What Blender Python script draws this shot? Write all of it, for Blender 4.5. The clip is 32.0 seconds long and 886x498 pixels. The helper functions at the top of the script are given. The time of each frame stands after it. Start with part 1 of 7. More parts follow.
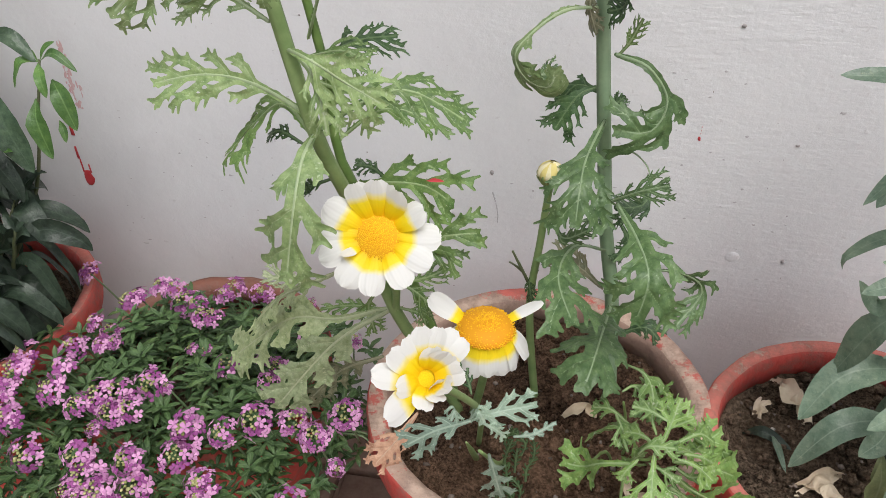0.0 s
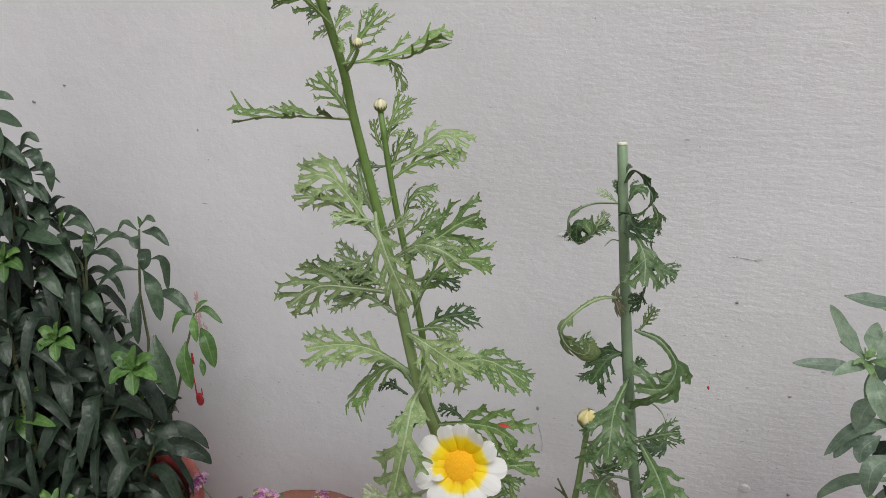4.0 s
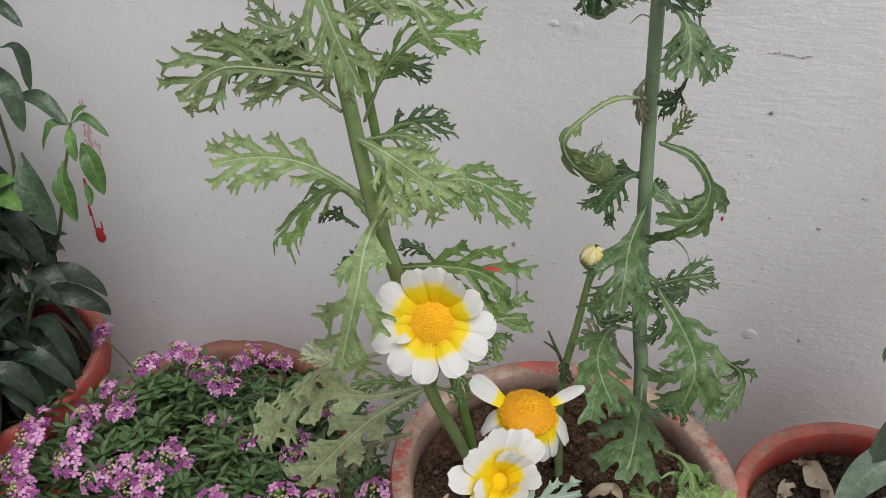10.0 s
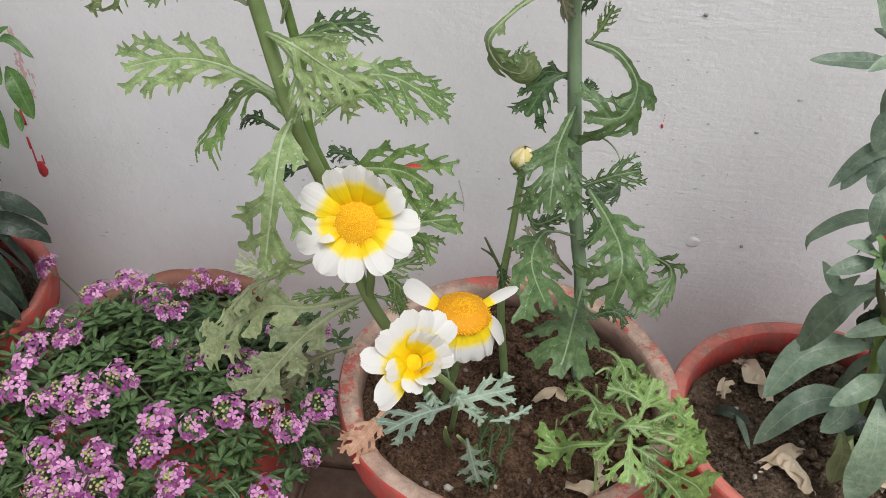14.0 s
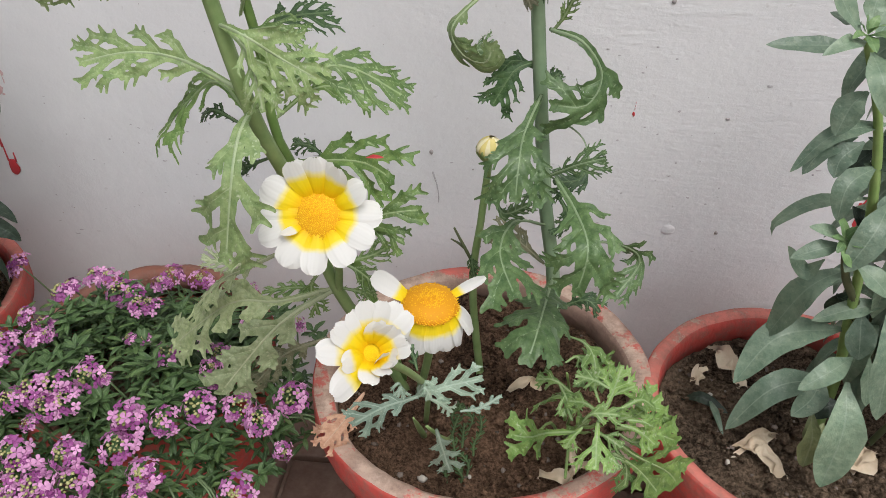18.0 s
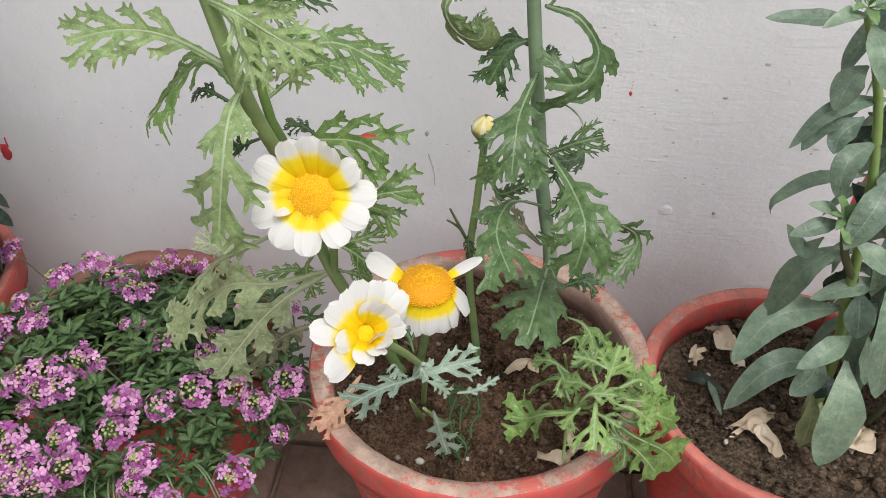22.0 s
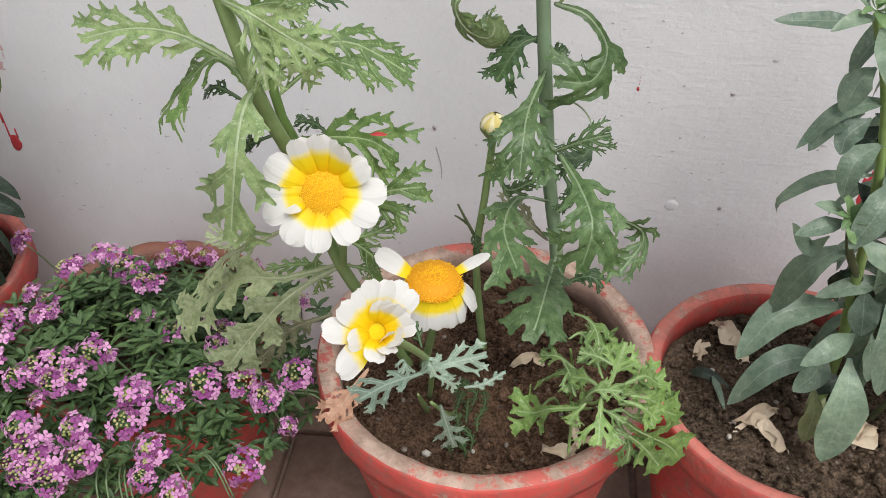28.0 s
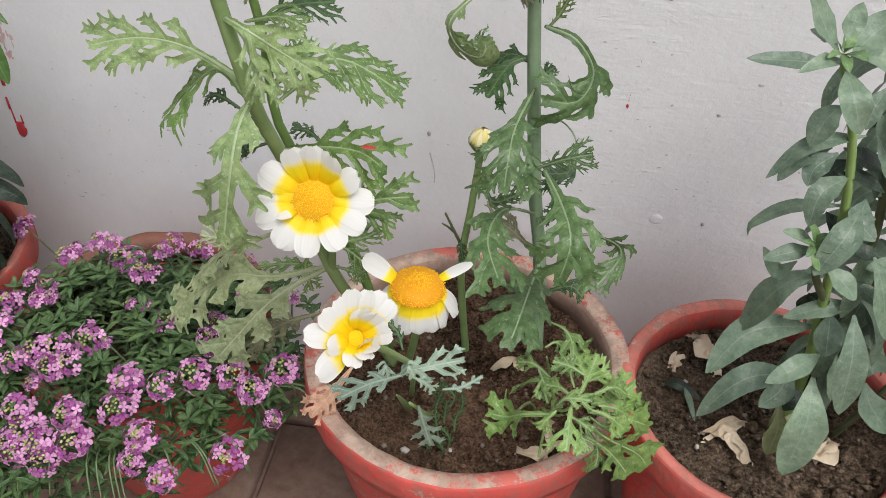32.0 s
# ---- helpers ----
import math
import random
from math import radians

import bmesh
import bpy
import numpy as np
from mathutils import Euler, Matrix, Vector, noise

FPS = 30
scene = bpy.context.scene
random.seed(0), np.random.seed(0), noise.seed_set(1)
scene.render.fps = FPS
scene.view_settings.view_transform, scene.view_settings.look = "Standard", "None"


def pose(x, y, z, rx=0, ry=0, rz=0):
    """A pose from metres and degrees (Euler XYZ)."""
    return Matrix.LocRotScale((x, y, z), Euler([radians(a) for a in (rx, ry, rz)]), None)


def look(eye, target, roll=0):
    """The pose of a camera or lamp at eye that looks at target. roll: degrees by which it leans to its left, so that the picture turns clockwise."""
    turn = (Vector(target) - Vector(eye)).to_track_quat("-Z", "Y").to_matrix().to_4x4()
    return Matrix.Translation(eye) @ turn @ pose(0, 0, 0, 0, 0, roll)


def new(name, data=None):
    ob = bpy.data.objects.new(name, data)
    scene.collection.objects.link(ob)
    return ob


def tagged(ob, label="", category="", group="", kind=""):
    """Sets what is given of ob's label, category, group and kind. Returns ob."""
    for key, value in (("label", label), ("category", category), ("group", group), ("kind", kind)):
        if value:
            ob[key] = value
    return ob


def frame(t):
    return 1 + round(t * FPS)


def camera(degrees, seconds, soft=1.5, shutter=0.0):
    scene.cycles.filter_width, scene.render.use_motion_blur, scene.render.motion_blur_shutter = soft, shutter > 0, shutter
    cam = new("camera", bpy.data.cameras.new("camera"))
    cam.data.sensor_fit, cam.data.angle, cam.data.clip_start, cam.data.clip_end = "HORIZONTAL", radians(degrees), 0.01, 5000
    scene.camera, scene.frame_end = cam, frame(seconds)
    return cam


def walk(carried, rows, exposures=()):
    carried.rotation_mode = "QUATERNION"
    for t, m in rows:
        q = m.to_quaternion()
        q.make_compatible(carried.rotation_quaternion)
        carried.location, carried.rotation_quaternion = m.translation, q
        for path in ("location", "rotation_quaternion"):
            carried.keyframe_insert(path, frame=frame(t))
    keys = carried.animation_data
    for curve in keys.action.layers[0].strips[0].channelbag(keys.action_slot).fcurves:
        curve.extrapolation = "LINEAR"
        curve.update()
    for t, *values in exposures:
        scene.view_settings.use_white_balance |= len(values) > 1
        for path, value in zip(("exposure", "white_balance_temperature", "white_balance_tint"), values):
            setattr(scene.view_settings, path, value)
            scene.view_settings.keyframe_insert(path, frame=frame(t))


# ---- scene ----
cam = camera(58.73, 32.0, soft=0.75)
PATH = [
    (0, look((0.0917, -0.6911, 0.7682), (-0.0143, -0.2169, 0.4161), -2.21)),
    (0.5, look((0.0923, -0.6970, 0.7748), (-0.0119, -0.2217, 0.4237), -2.24)),
    (1, look((0.0867, -0.7009, 0.7841), (-0.0180, -0.2236, 0.4359), -2.47)),
    (1.5, look((0.0738, -0.7169, 0.8160), (-0.0312, -0.2377, 0.4705), -2.49)),
    (2, look((0.0681, -0.7214, 0.8498), (-0.0427, -0.2398, 0.5095), -2.91)),
    (2.5, look((0.0701, -0.7521, 0.8710), (-0.0512, -0.2458, 0.5729), -2.72)),
    (4.5, look((0.0983, -0.8474, 0.9061), (-0.0452, -0.3026, 0.6997), -1.25)),
    (5, look((0.0610, -0.8327, 0.9382), (-0.0815, -0.2874, 0.7327), -1.03)),
    (5.5, look((0.0033, -0.7710, 0.9459), (-0.1341, -0.2265, 0.7345), -0.24)),
    (6, look((-0.0216, -0.7080, 0.9314), (-0.1486, -0.1631, 0.7149), 0.44)),
    (6.5, look((-0.0301, -0.6574, 0.9202), (-0.1490, -0.1137, 0.6959), 0.32)),
    (7, look((-0.0242, -0.6563, 0.9122), (-0.1378, -0.1135, 0.6832), 0.21)),
    (7.5, look((-0.0121, -0.6601, 0.8961), (-0.1201, -0.1195, 0.6593), 0.63)),
    (8, look((0.0133, -0.6702, 0.8625), (-0.0915, -0.1322, 0.6186), 0.97)),
    (8.5, look((0.0213, -0.6756, 0.8285), (-0.0762, -0.1523, 0.5516), 1.09)),
    (9, look((0.0260, -0.6804, 0.8128), (-0.0680, -0.1650, 0.5203), 0.96)),
    (9.5, look((0.0405, -0.6826, 0.7920), (-0.0519, -0.1728, 0.4894), 0.71)),
    (10, look((0.0396, -0.6846, 0.7882), (-0.0487, -0.1873, 0.4643), 0.70)),
    (10.5, look((0.0501, -0.6878, 0.7835), (-0.0357, -0.1895, 0.4605), 0.54)),
    (11, look((0.0504, -0.6872, 0.7797), (-0.0300, -0.1928, 0.4493), 0.66)),
    (11.5, look((0.0590, -0.6870, 0.7743), (-0.0164, -0.1975, 0.4356), 0.67)),
    (12, look((0.0658, -0.6852, 0.7718), (-0.0053, -0.1995, 0.4268), 0.61)),
    (12.5, look((0.0667, -0.6886, 0.7712), (-0.0038, -0.2027, 0.4263), 0.45)),
    (13, look((0.0714, -0.6964, 0.7667), (0.0050, -0.2137, 0.4165), 0.34)),
    (13.5, look((0.0743, -0.6974, 0.7645), (0.0075, -0.2203, 0.4069), -0.04)),
    (15.5, look((0.0771, -0.6961, 0.7680), (0.0069, -0.2159, 0.4152), -0.60)),
    (16, look((0.0808, -0.6973, 0.7638), (0.0109, -0.2167, 0.4115), -0.74)),
    (16.5, look((0.0815, -0.6982, 0.7645), (0.0158, -0.2226, 0.4046), -0.65)),
    (17, look((0.0826, -0.6984, 0.7622), (0.0185, -0.2244, 0.3999), -0.57)),
    (17.5, look((0.0844, -0.6983, 0.7645), (0.0215, -0.2237, 0.4028), -0.63)),
    (18, look((0.0924, -0.6949, 0.7633), (0.0306, -0.2200, 0.4018), -0.79)),
    (18.5, look((0.1058, -0.6893, 0.7631), (0.0537, -0.2129, 0.4021), -0.69)),
    (19, look((0.1077, -0.6884, 0.7630), (0.0591, -0.2109, 0.4030), -0.77)),
    (19.5, look((0.1017, -0.6875, 0.7596), (0.0512, -0.2163, 0.3916), -0.91)),
    (20, look((0.0989, -0.6901, 0.7606), (0.0471, -0.2190, 0.3926), -0.96)),
    (20.5, look((0.0987, -0.6905, 0.7604), (0.0447, -0.2193, 0.3929), -1.10)),
    (21, look((0.0962, -0.6918, 0.7585), (0.0392, -0.2207, 0.3914), -1.22)),
    (21.5, look((0.0928, -0.6928, 0.7576), (0.0341, -0.2221, 0.3901), -1.10)),
    (22, look((0.0933, -0.6928, 0.7571), (0.0340, -0.2241, 0.3872), -1.10)),
    (22.5, look((0.0925, -0.6903, 0.7581), (0.0336, -0.2216, 0.3881), -1.07)),
    (23, look((0.0921, -0.6917, 0.7577), (0.0338, -0.2241, 0.3863), -0.95)),
    (23.5, look((0.0916, -0.6911, 0.7575), (0.0332, -0.2251, 0.3840), -1.02)),
    (24, look((0.0925, -0.6919, 0.7574), (0.0327, -0.2260, 0.3842), -1.10)),
    (24.5, look((0.0921, -0.6915, 0.7568), (0.0326, -0.2250, 0.3842), -1.03)),
    (25, look((0.0921, -0.6912, 0.7566), (0.0334, -0.2250, 0.3835), -1.03)),
    (25.5, look((0.0914, -0.6898, 0.7564), (0.0326, -0.2230, 0.3841), -1.21)),
    (27.5, look((0.0904, -0.6947, 0.7633), (0.0294, -0.2307, 0.3879), -1.37)),
    (28, look((0.0904, -0.6936, 0.7652), (0.0289, -0.2312, 0.3879), -0.95)),
    (28.5, look((0.0868, -0.6889, 0.7749), (0.0231, -0.2274, 0.3967), -0.07)),
    (29, look((0.0803, -0.6903, 0.7874), (0.0174, -0.2270, 0.4114), 1.46)),
    (29.5, look((0.0823, -0.6965, 0.7888), (0.0206, -0.2342, 0.4113), 2.15)),
    (30, look((0.1101, -0.6987, 0.7997), (0.0508, -0.2370, 0.4212), 2.45)),
    (30.5, look((0.1055, -0.7007, 0.7956), (0.0446, -0.2399, 0.4163), 2.12)),
    (31, look((0.0946, -0.7105, 0.8124), (0.0351, -0.2500, 0.4324), 2.63)),
    (31.5, look((0.0950, -0.7079, 0.8050), (0.0353, -0.2477, 0.4247), 2.35)),
    (32, look((0.1022, -0.7037, 0.7890), (0.0418, -0.2447, 0.4073), 1.64)),
]
walk(cam, PATH, exposures=[(0, 0.59), (2.0, 0.55), (4.5, 0.08), (6.0, -0.01), (8.0, 0.02), (9.5, 0.20), (11.0, 0.30), (12.0, 0.47), (16.0, 0.50), (20.0, 0.52), (22.0, 0.61), (25.0, 0.60), (29.0, 0.59), (32.0, 0.58)])

# ---- light: bright overcast sky with a broad soft sun ----
world = bpy.data.worlds.new("sky")
scene.world = world
world.use_nodes = True
wn = world.node_tree.nodes
sky = wn.new("ShaderNodeTexSky")
sky.sky_type, sky.sun_disc = "NISHITA", False
sky.sun_elevation, sky.sun_rotation = radians(58), radians(150)
sky.air_density, sky.dust_density, sky.ozone_density = 1.0, 3.0, 1.0
soft_sky = wn.new("ShaderNodeHueSaturation")
soft_sky.inputs["Saturation"].default_value = 0.35
world.node_tree.links.new(sky.outputs[0], soft_sky.inputs["Color"])
world.node_tree.links.new(soft_sky.outputs[0], wn["Background"].inputs["Color"])
wn["Background"].inputs["Strength"].default_value = 0.105
sun = new("sun", bpy.data.lights.new("sun", "SUN"))
sun.data.energy, sun.data.angle, sun.data.color = 1.5, radians(30), (1.0, 0.985, 0.965)
sun.matrix_world = look((0.9, -1.6, 3.2), (0, 0, 0))


# ---- materials ----
def material(name, rough=0.6, spec=0.4, metal=0.0):
    m = bpy.data.materials.new(name)
    m.use_nodes = True
    b = m.node_tree.nodes["Principled BSDF"]
    b.inputs["Roughness"].default_value = rough
    b.inputs["Specular IOR Level"].default_value = spec
    b.inputs["Metallic"].default_value = metal
    return m, m.node_tree.nodes, m.node_tree.links, b


def coords(n, l, stretch=(1, 1, 1), source="Object"):
    tc, mp = n.new("ShaderNodeTexCoord"), n.new("ShaderNodeMapping")
    mp.inputs["Scale"].default_value = stretch
    l.new(tc.outputs[source], mp.inputs["Vector"])
    return mp.outputs["Vector"]


def noise_of(n, l, vec, scale, detail=4.0, rough=0.6):
    t = n.new("ShaderNodeTexNoise")
    t.inputs["Scale"].default_value, t.inputs["Detail"].default_value, t.inputs["Roughness"].default_value = scale, detail, rough
    l.new(vec, t.inputs["Vector"])
    return t.outputs["Fac"]


def ramp(n, l, fac, stops):
    r = n.new("ShaderNodeValToRGB")
    r.color_ramp.elements[0].position, r.color_ramp.elements[0].color = stops[0][0], (*stops[0][1], 1)
    r.color_ramp.elements[1].position, r.color_ramp.elements[1].color = stops[-1][0], (*stops[-1][1], 1)
    for p, c in stops[1:-1]:
        r.color_ramp.elements.new(p).color = (*c, 1)
    l.new(fac, r.inputs["Fac"])
    return r.outputs["Color"]


def mixed(n, l, fac, a, b, mode="MIX"):
    x = n.new("ShaderNodeMix")
    x.data_type, x.blend_type = "RGBA", mode
    for sock, val in ((x.inputs["Factor"], fac), (x.inputs["A"], a), (x.inputs["B"], b)):
        if isinstance(val, (int, float)):
            sock.default_value = val
        elif isinstance(val, tuple):
            sock.default_value = (*val, 1)
        else:
            l.new(val, sock)
    return x.outputs["Result"]


def bumped(n, l, b, height, strength, distance, normal=None):
    u = n.new("ShaderNodeBump")
    u.inputs["Strength"].default_value, u.inputs["Distance"].default_value = strength, distance
    l.new(height, u.inputs["Height"])
    if normal is not None:
        l.new(normal, u.inputs["Normal"])
    l.new(u.outputs["Normal"], b.inputs["Normal"])
    return u.outputs["Normal"]


def plaster_material():
    m, n, l, b = material("lime_washed_plaster", 0.85, 0.2)
    v = coords(n, l)
    broad = noise_of(n, l, v, 2.2, 5, 0.6)
    col = ramp(n, l, broad, [(0.3, (0.60, 0.592, 0.60)), (0.5, (0.685, 0.68, 0.69)), (0.75, (0.745, 0.74, 0.745))])
    blot = ramp(n, l, noise_of(n, l, v, 9, 6, 0.7), [(0.52, (0, 0, 0)), (0.75, (1, 1, 1))])
    col = mixed(n, l, mixed(n, l, 0.45, (0, 0, 0), blot), col, (0.59, 0.572, 0.585))
    speck = ramp(n, l, noise_of(n, l, v, 120, 2, 0.5), [(0.70, (0, 0, 0)), (0.76, (1, 1, 1))])
    col = mixed(n, l, mixed(n, l, 0.35, (0, 0, 0), speck), col, (0.45, 0.42, 0.42))
    l.new(col, b.inputs["Base Color"])
    strokes = noise_of(n, l, coords(n, l, (55, 1, 175)), 1.0, 4, 0.65)
    sx = n.new("ShaderNodeSeparateXYZ")
    l.new(v, sx.inputs["Vector"])
    side = n.new("ShaderNodeMath")
    side.operation = "MULTIPLY_ADD"
    l.new(sx.outputs["X"], side.inputs[0])
    side.inputs[1].default_value = 0.55
    l.new(noise_of(n, l, v, 3.5, 3, 0.6), side.inputs[2])
    where = ramp(n, l, side.outputs[0], [(0.32, (0.10, 0.10, 0.10)), (0.50, (0.65, 0.65, 0.65)), (0.64, (1, 1, 1))])
    strokes = mixed(n, l, 1.0, strokes, where, "MULTIPLY")
    n0 = bumped(n, l, b, noise_of(n, l, v, 26, 4, 0.6), 0.35, 0.004)
    n1 = bumped(n, l, b, strokes, 0.46, 0.0021, n0)
    grain = noise_of(n, l, coords(n, l, (1, 1, 1.7)), 230, 4, 0.65)
    bumped(n, l, b, grain, 0.34, 0.0008, n1)
    return m


def floor_material():
    m, n, l, b = material("worn_brown_stone", 0.8, 0.25)
    v = coords(n, l)
    col = ramp(n, l, noise_of(n, l, v, 7, 6, 0.65), [(0.3, (0.13, 0.078, 0.056)), (0.55, (0.19, 0.118, 0.086)), (0.8, (0.27, 0.18, 0.135))])
    col = mixed(n, l, 0.3, col, ramp(n, l, noise_of(n, l, v, 60, 4, 0.7), [(0.3, (0.08, 0.06, 0.05)), (0.8, (0.4, 0.33, 0.28))]))
    l.new(col, b.inputs["Base Color"])
    bumped(n, l, b, noise_of(n, l, v, 45, 5, 0.65), 0.4, 0.003)
    return m


def pot_paint(name, paint, wear_amount):
    """Painted or bare clay, with paint worn to pale cement on the edges."""
    m, n, l, b = material(name, 0.65, 0.35)
    v = coords(n, l)
    col = ramp(n, l, noise_of(n, l, v, 16, 5, 0.6), [(0.3, tuple(c * 0.78 for c in paint)), (0.7, tuple(min(1, c * 1.15) for c in paint))])
    worn = ramp(n, l, noise_of(n, l, v, 19, 8, 0.76), [(wear_amount, (0, 0, 0)), (wear_amount + 0.045, (1, 1, 1))])
    pale = ramp(n, l, noise_of(n, l, v, 40, 4, 0.6), [(0.3, (0.36, 0.235, 0.18)), (0.7, (0.54, 0.40, 0.32))])
    col = mixed(n, l, worn, col, pale)
    grime = ramp(n, l, noise_of(n, l, v, 75, 6, 0.75), [(0.45, (0, 0, 0)), (0.70, (0.75, 0.75, 0.75))])
    col = mixed(n, l, grime, col, (0.19, 0.125, 0.10))
    l.new(col, b.inputs["Base Color"])
    n1 = bumped(n, l, b, worn, 0.25, 0.0008)
    n2 = bumped(n, l, b, noise_of(n, l, v, 48, 4, 0.6), 0.65, 0.004, n1)
    bumped(n, l, b, noise_of(n, l, v, 190, 4, 0.6), 0.4, 0.0012, n2)
    return m


def soil_material(name, dark, light):
    m, n, l, b = material(name, 0.95, 0.1)
    v = coords(n, l)
    col = ramp(n, l, noise_of(n, l, v, 17, 8, 0.72), [(0.34, dark), (0.68, light)])
    patch = ramp(n, l, noise_of(n, l, v, 6.5, 4, 0.6), [(0.38, (0.5, 0.48, 0.46)), (0.64, (1.95, 1.88, 1.78))])
    col = mixed(n, l, 1.0, col, patch, "MULTIPLY")
    col = mixed(n, l, 0.5, col, ramp(n, l, noise_of(n, l, v, 320, 4, 0.7), [(0.40, tuple(c * 0.4 for c in dark)), (0.62, tuple(min(1, c * 1.5) for c in light))]))
    lump = n.new("ShaderNodeNewGeometry")
    col = mixed(n, l, 1.0, col, ramp(n, l, lump.outputs["Random Per Island"], [(0, (0.75, 0.74, 0.73)), (1, (1.25, 1.22, 1.2))]), "MULTIPLY")
    l.new(col, b.inputs["Base Color"])
    bumped(n, l, b, noise_of(n, l, v, 260, 5, 0.75), 1.0, 0.005)
    return m


def leaf_material(name, dark, light, vein, vein_width=0.16, gloss=0.5, dust=0.0, vein_mix=0.8, islands=False):
    m, n, l, b = material(name, gloss, 0.4)
    v = coords(n, l)
    rnd = n.new("ShaderNodeObjectInfo")
    col = ramp(n, l, noise_of(n, l, v, 150, 5, 0.7), [(0.32, dark), (0.68, light)])
    pick = n.new("ShaderNodeNewGeometry").outputs["Random Per Island"] if islands else rnd.outputs["Random"]
    bright = ramp(n, l, pick, [(0, (0.50, 0.54, 0.50)), (0.5, (0.95, 1.0, 0.9)), (1, (1.75, 1.60, 1.35))] if islands else [(0, (0.72, 0.74, 0.72)), (1, (1.22, 1.2, 1.1))])
    col = mixed(n, l, 1.0, col, bright, "MULTIPLY")
    uv, sep = n.new("ShaderNodeUVMap"), n.new("ShaderNodeSeparateXYZ")
    l.new(uv.outputs["UV"], sep.inputs["Vector"])
    line = ramp(n, l, sep.outputs["X"], [(0.0, (vein_mix,) * 3), (vein_width, (0, 0, 0))])
    col = mixed(n, l, line, col, vein)
    if dust:
        pale = ramp(n, l, noise_of(n, l, v, 260, 3, 0.7), [(0.60, (0, 0, 0)), (0.74, (dust,) * 3)])
        col = mixed(n, l, pale, col, (0.43, 0.46, 0.33))
        film = ramp(n, l, noise_of(n, l, v, 90, 5, 0.75), [(0.48, (0, 0, 0)), (0.70, (dust * 0.13,) * 3)])
        col = mixed(n, l, film, col, (0.36, 0.40, 0.31))
    l.new(col, b.inputs["Base Color"])
    n1 = bumped(n, l, b, noise_of(n, l, v, 110, 3, 0.6), 0.6, 0.0026)
    bumped(n, l, b, noise_of(n, l, v, 420, 3, 0.6), 0.35, 0.0007, n1)
    thin = n.new("ShaderNodeBsdfTranslucent")
    l.new(col, thin.inputs["Color"])
    mx = n.new("ShaderNodeMixShader")
    mx.inputs["Fac"].default_value = 0.12
    l.new(b.outputs[0], mx.inputs[1])
    l.new(thin.outputs[0], mx.inputs[2])
    l.new(mx.outputs[0], n["Material Output"].inputs["Surface"])
    return m


def petal_material():
    m, n, l, b = material("white_yellow_petal", 0.55, 0.3)
    uv, sep = n.new("ShaderNodeUVMap"), n.new("ShaderNodeSeparateXYZ")
    l.new(uv.outputs["UV"], sep.inputs["Vector"])
    wob = n.new("ShaderNodeMath")
    wob.operation = "MULTIPLY_ADD"
    l.new(noise_of(n, l, coords(n, l), 130, 3, 0.6), wob.inputs[0])
    wob.inputs[1].default_value = 0.16
    l.new(sep.outputs["Y"], wob.inputs[2])
    col = ramp(n, l, wob.outputs[0], [(0.10, (0.86, 0.52, 0.003)), (0.30, (0.88, 0.64, 0.004)), (0.50, (0.88, 0.68, 0.02)), (0.60, (0.84, 0.735, 0.30)), (0.70, (0.735, 0.73, 0.705))])
    l.new(col, b.inputs["Base Color"])
    ridges = n.new("ShaderNodeTexWave")
    ridges.inputs["Scale"].default_value, ridges.inputs["Distortion"].default_value = 2.2, 1.5
    l.new(uv.outputs["UV"], ridges.inputs["Vector"])
    bumped(n, l, b, ridges.outputs["Fac"], 0.15, 0.0004)
    thin = n.new("ShaderNodeBsdfTranslucent")
    l.new(col, thin.inputs["Color"])
    mx = n.new("ShaderNodeMixShader")
    mx.inputs["Fac"].default_value = 0.25
    l.new(b.outputs[0], mx.inputs[1])
    l.new(thin.outputs[0], mx.inputs[2])
    l.new(mx.outputs[0], n["Material Output"].inputs["Surface"])
    return m


def plain(name, a, b2, scale=80, rough=0.6, spec=0.35, bump=0.3, island=False):
    m, n, l, b = material(name, rough, spec)
    v = coords(n, l)
    if island:
        g = n.new("ShaderNodeNewGeometry")
        fac = g.outputs["Random Per Island"]
    else:
        fac = noise_of(n, l, v, scale, 4, 0.6)
    l.new(ramp(n, l, fac, [(0.2, a), (0.8, b2)]), b.inputs["Base Color"])
    bumped(n, l, b, noise_of(n, l, v, scale * 3, 3, 0.6), bump, 0.0008)
    return m


PLASTER, FLOOR = plaster_material(), floor_material()
RED_POT = pot_paint("red_painted_clay", (0.50, 0.075, 0.06), 0.60)
WORN_RIM = pot_paint("worn_red_rim", (0.53, 0.165, 0.13), 0.56)
BARE_RIM = pot_paint("cement_rim", (0.52, 0.125, 0.10), 0.415)
CLAY = pot_paint("bare_clay", (0.21, 0.082, 0.056), 0.62)
INNER = pot_paint("pot_inner_wall", (0.36, 0.235, 0.185), 0.60)
SOIL_BROWN = soil_material("brown_soil", (0.015, 0.009, 0.006), (0.185, 0.116, 0.078))
SOIL_BLACK = soil_material("dark_soil", (0.018, 0.014, 0.010), (0.185, 0.138, 0.100))
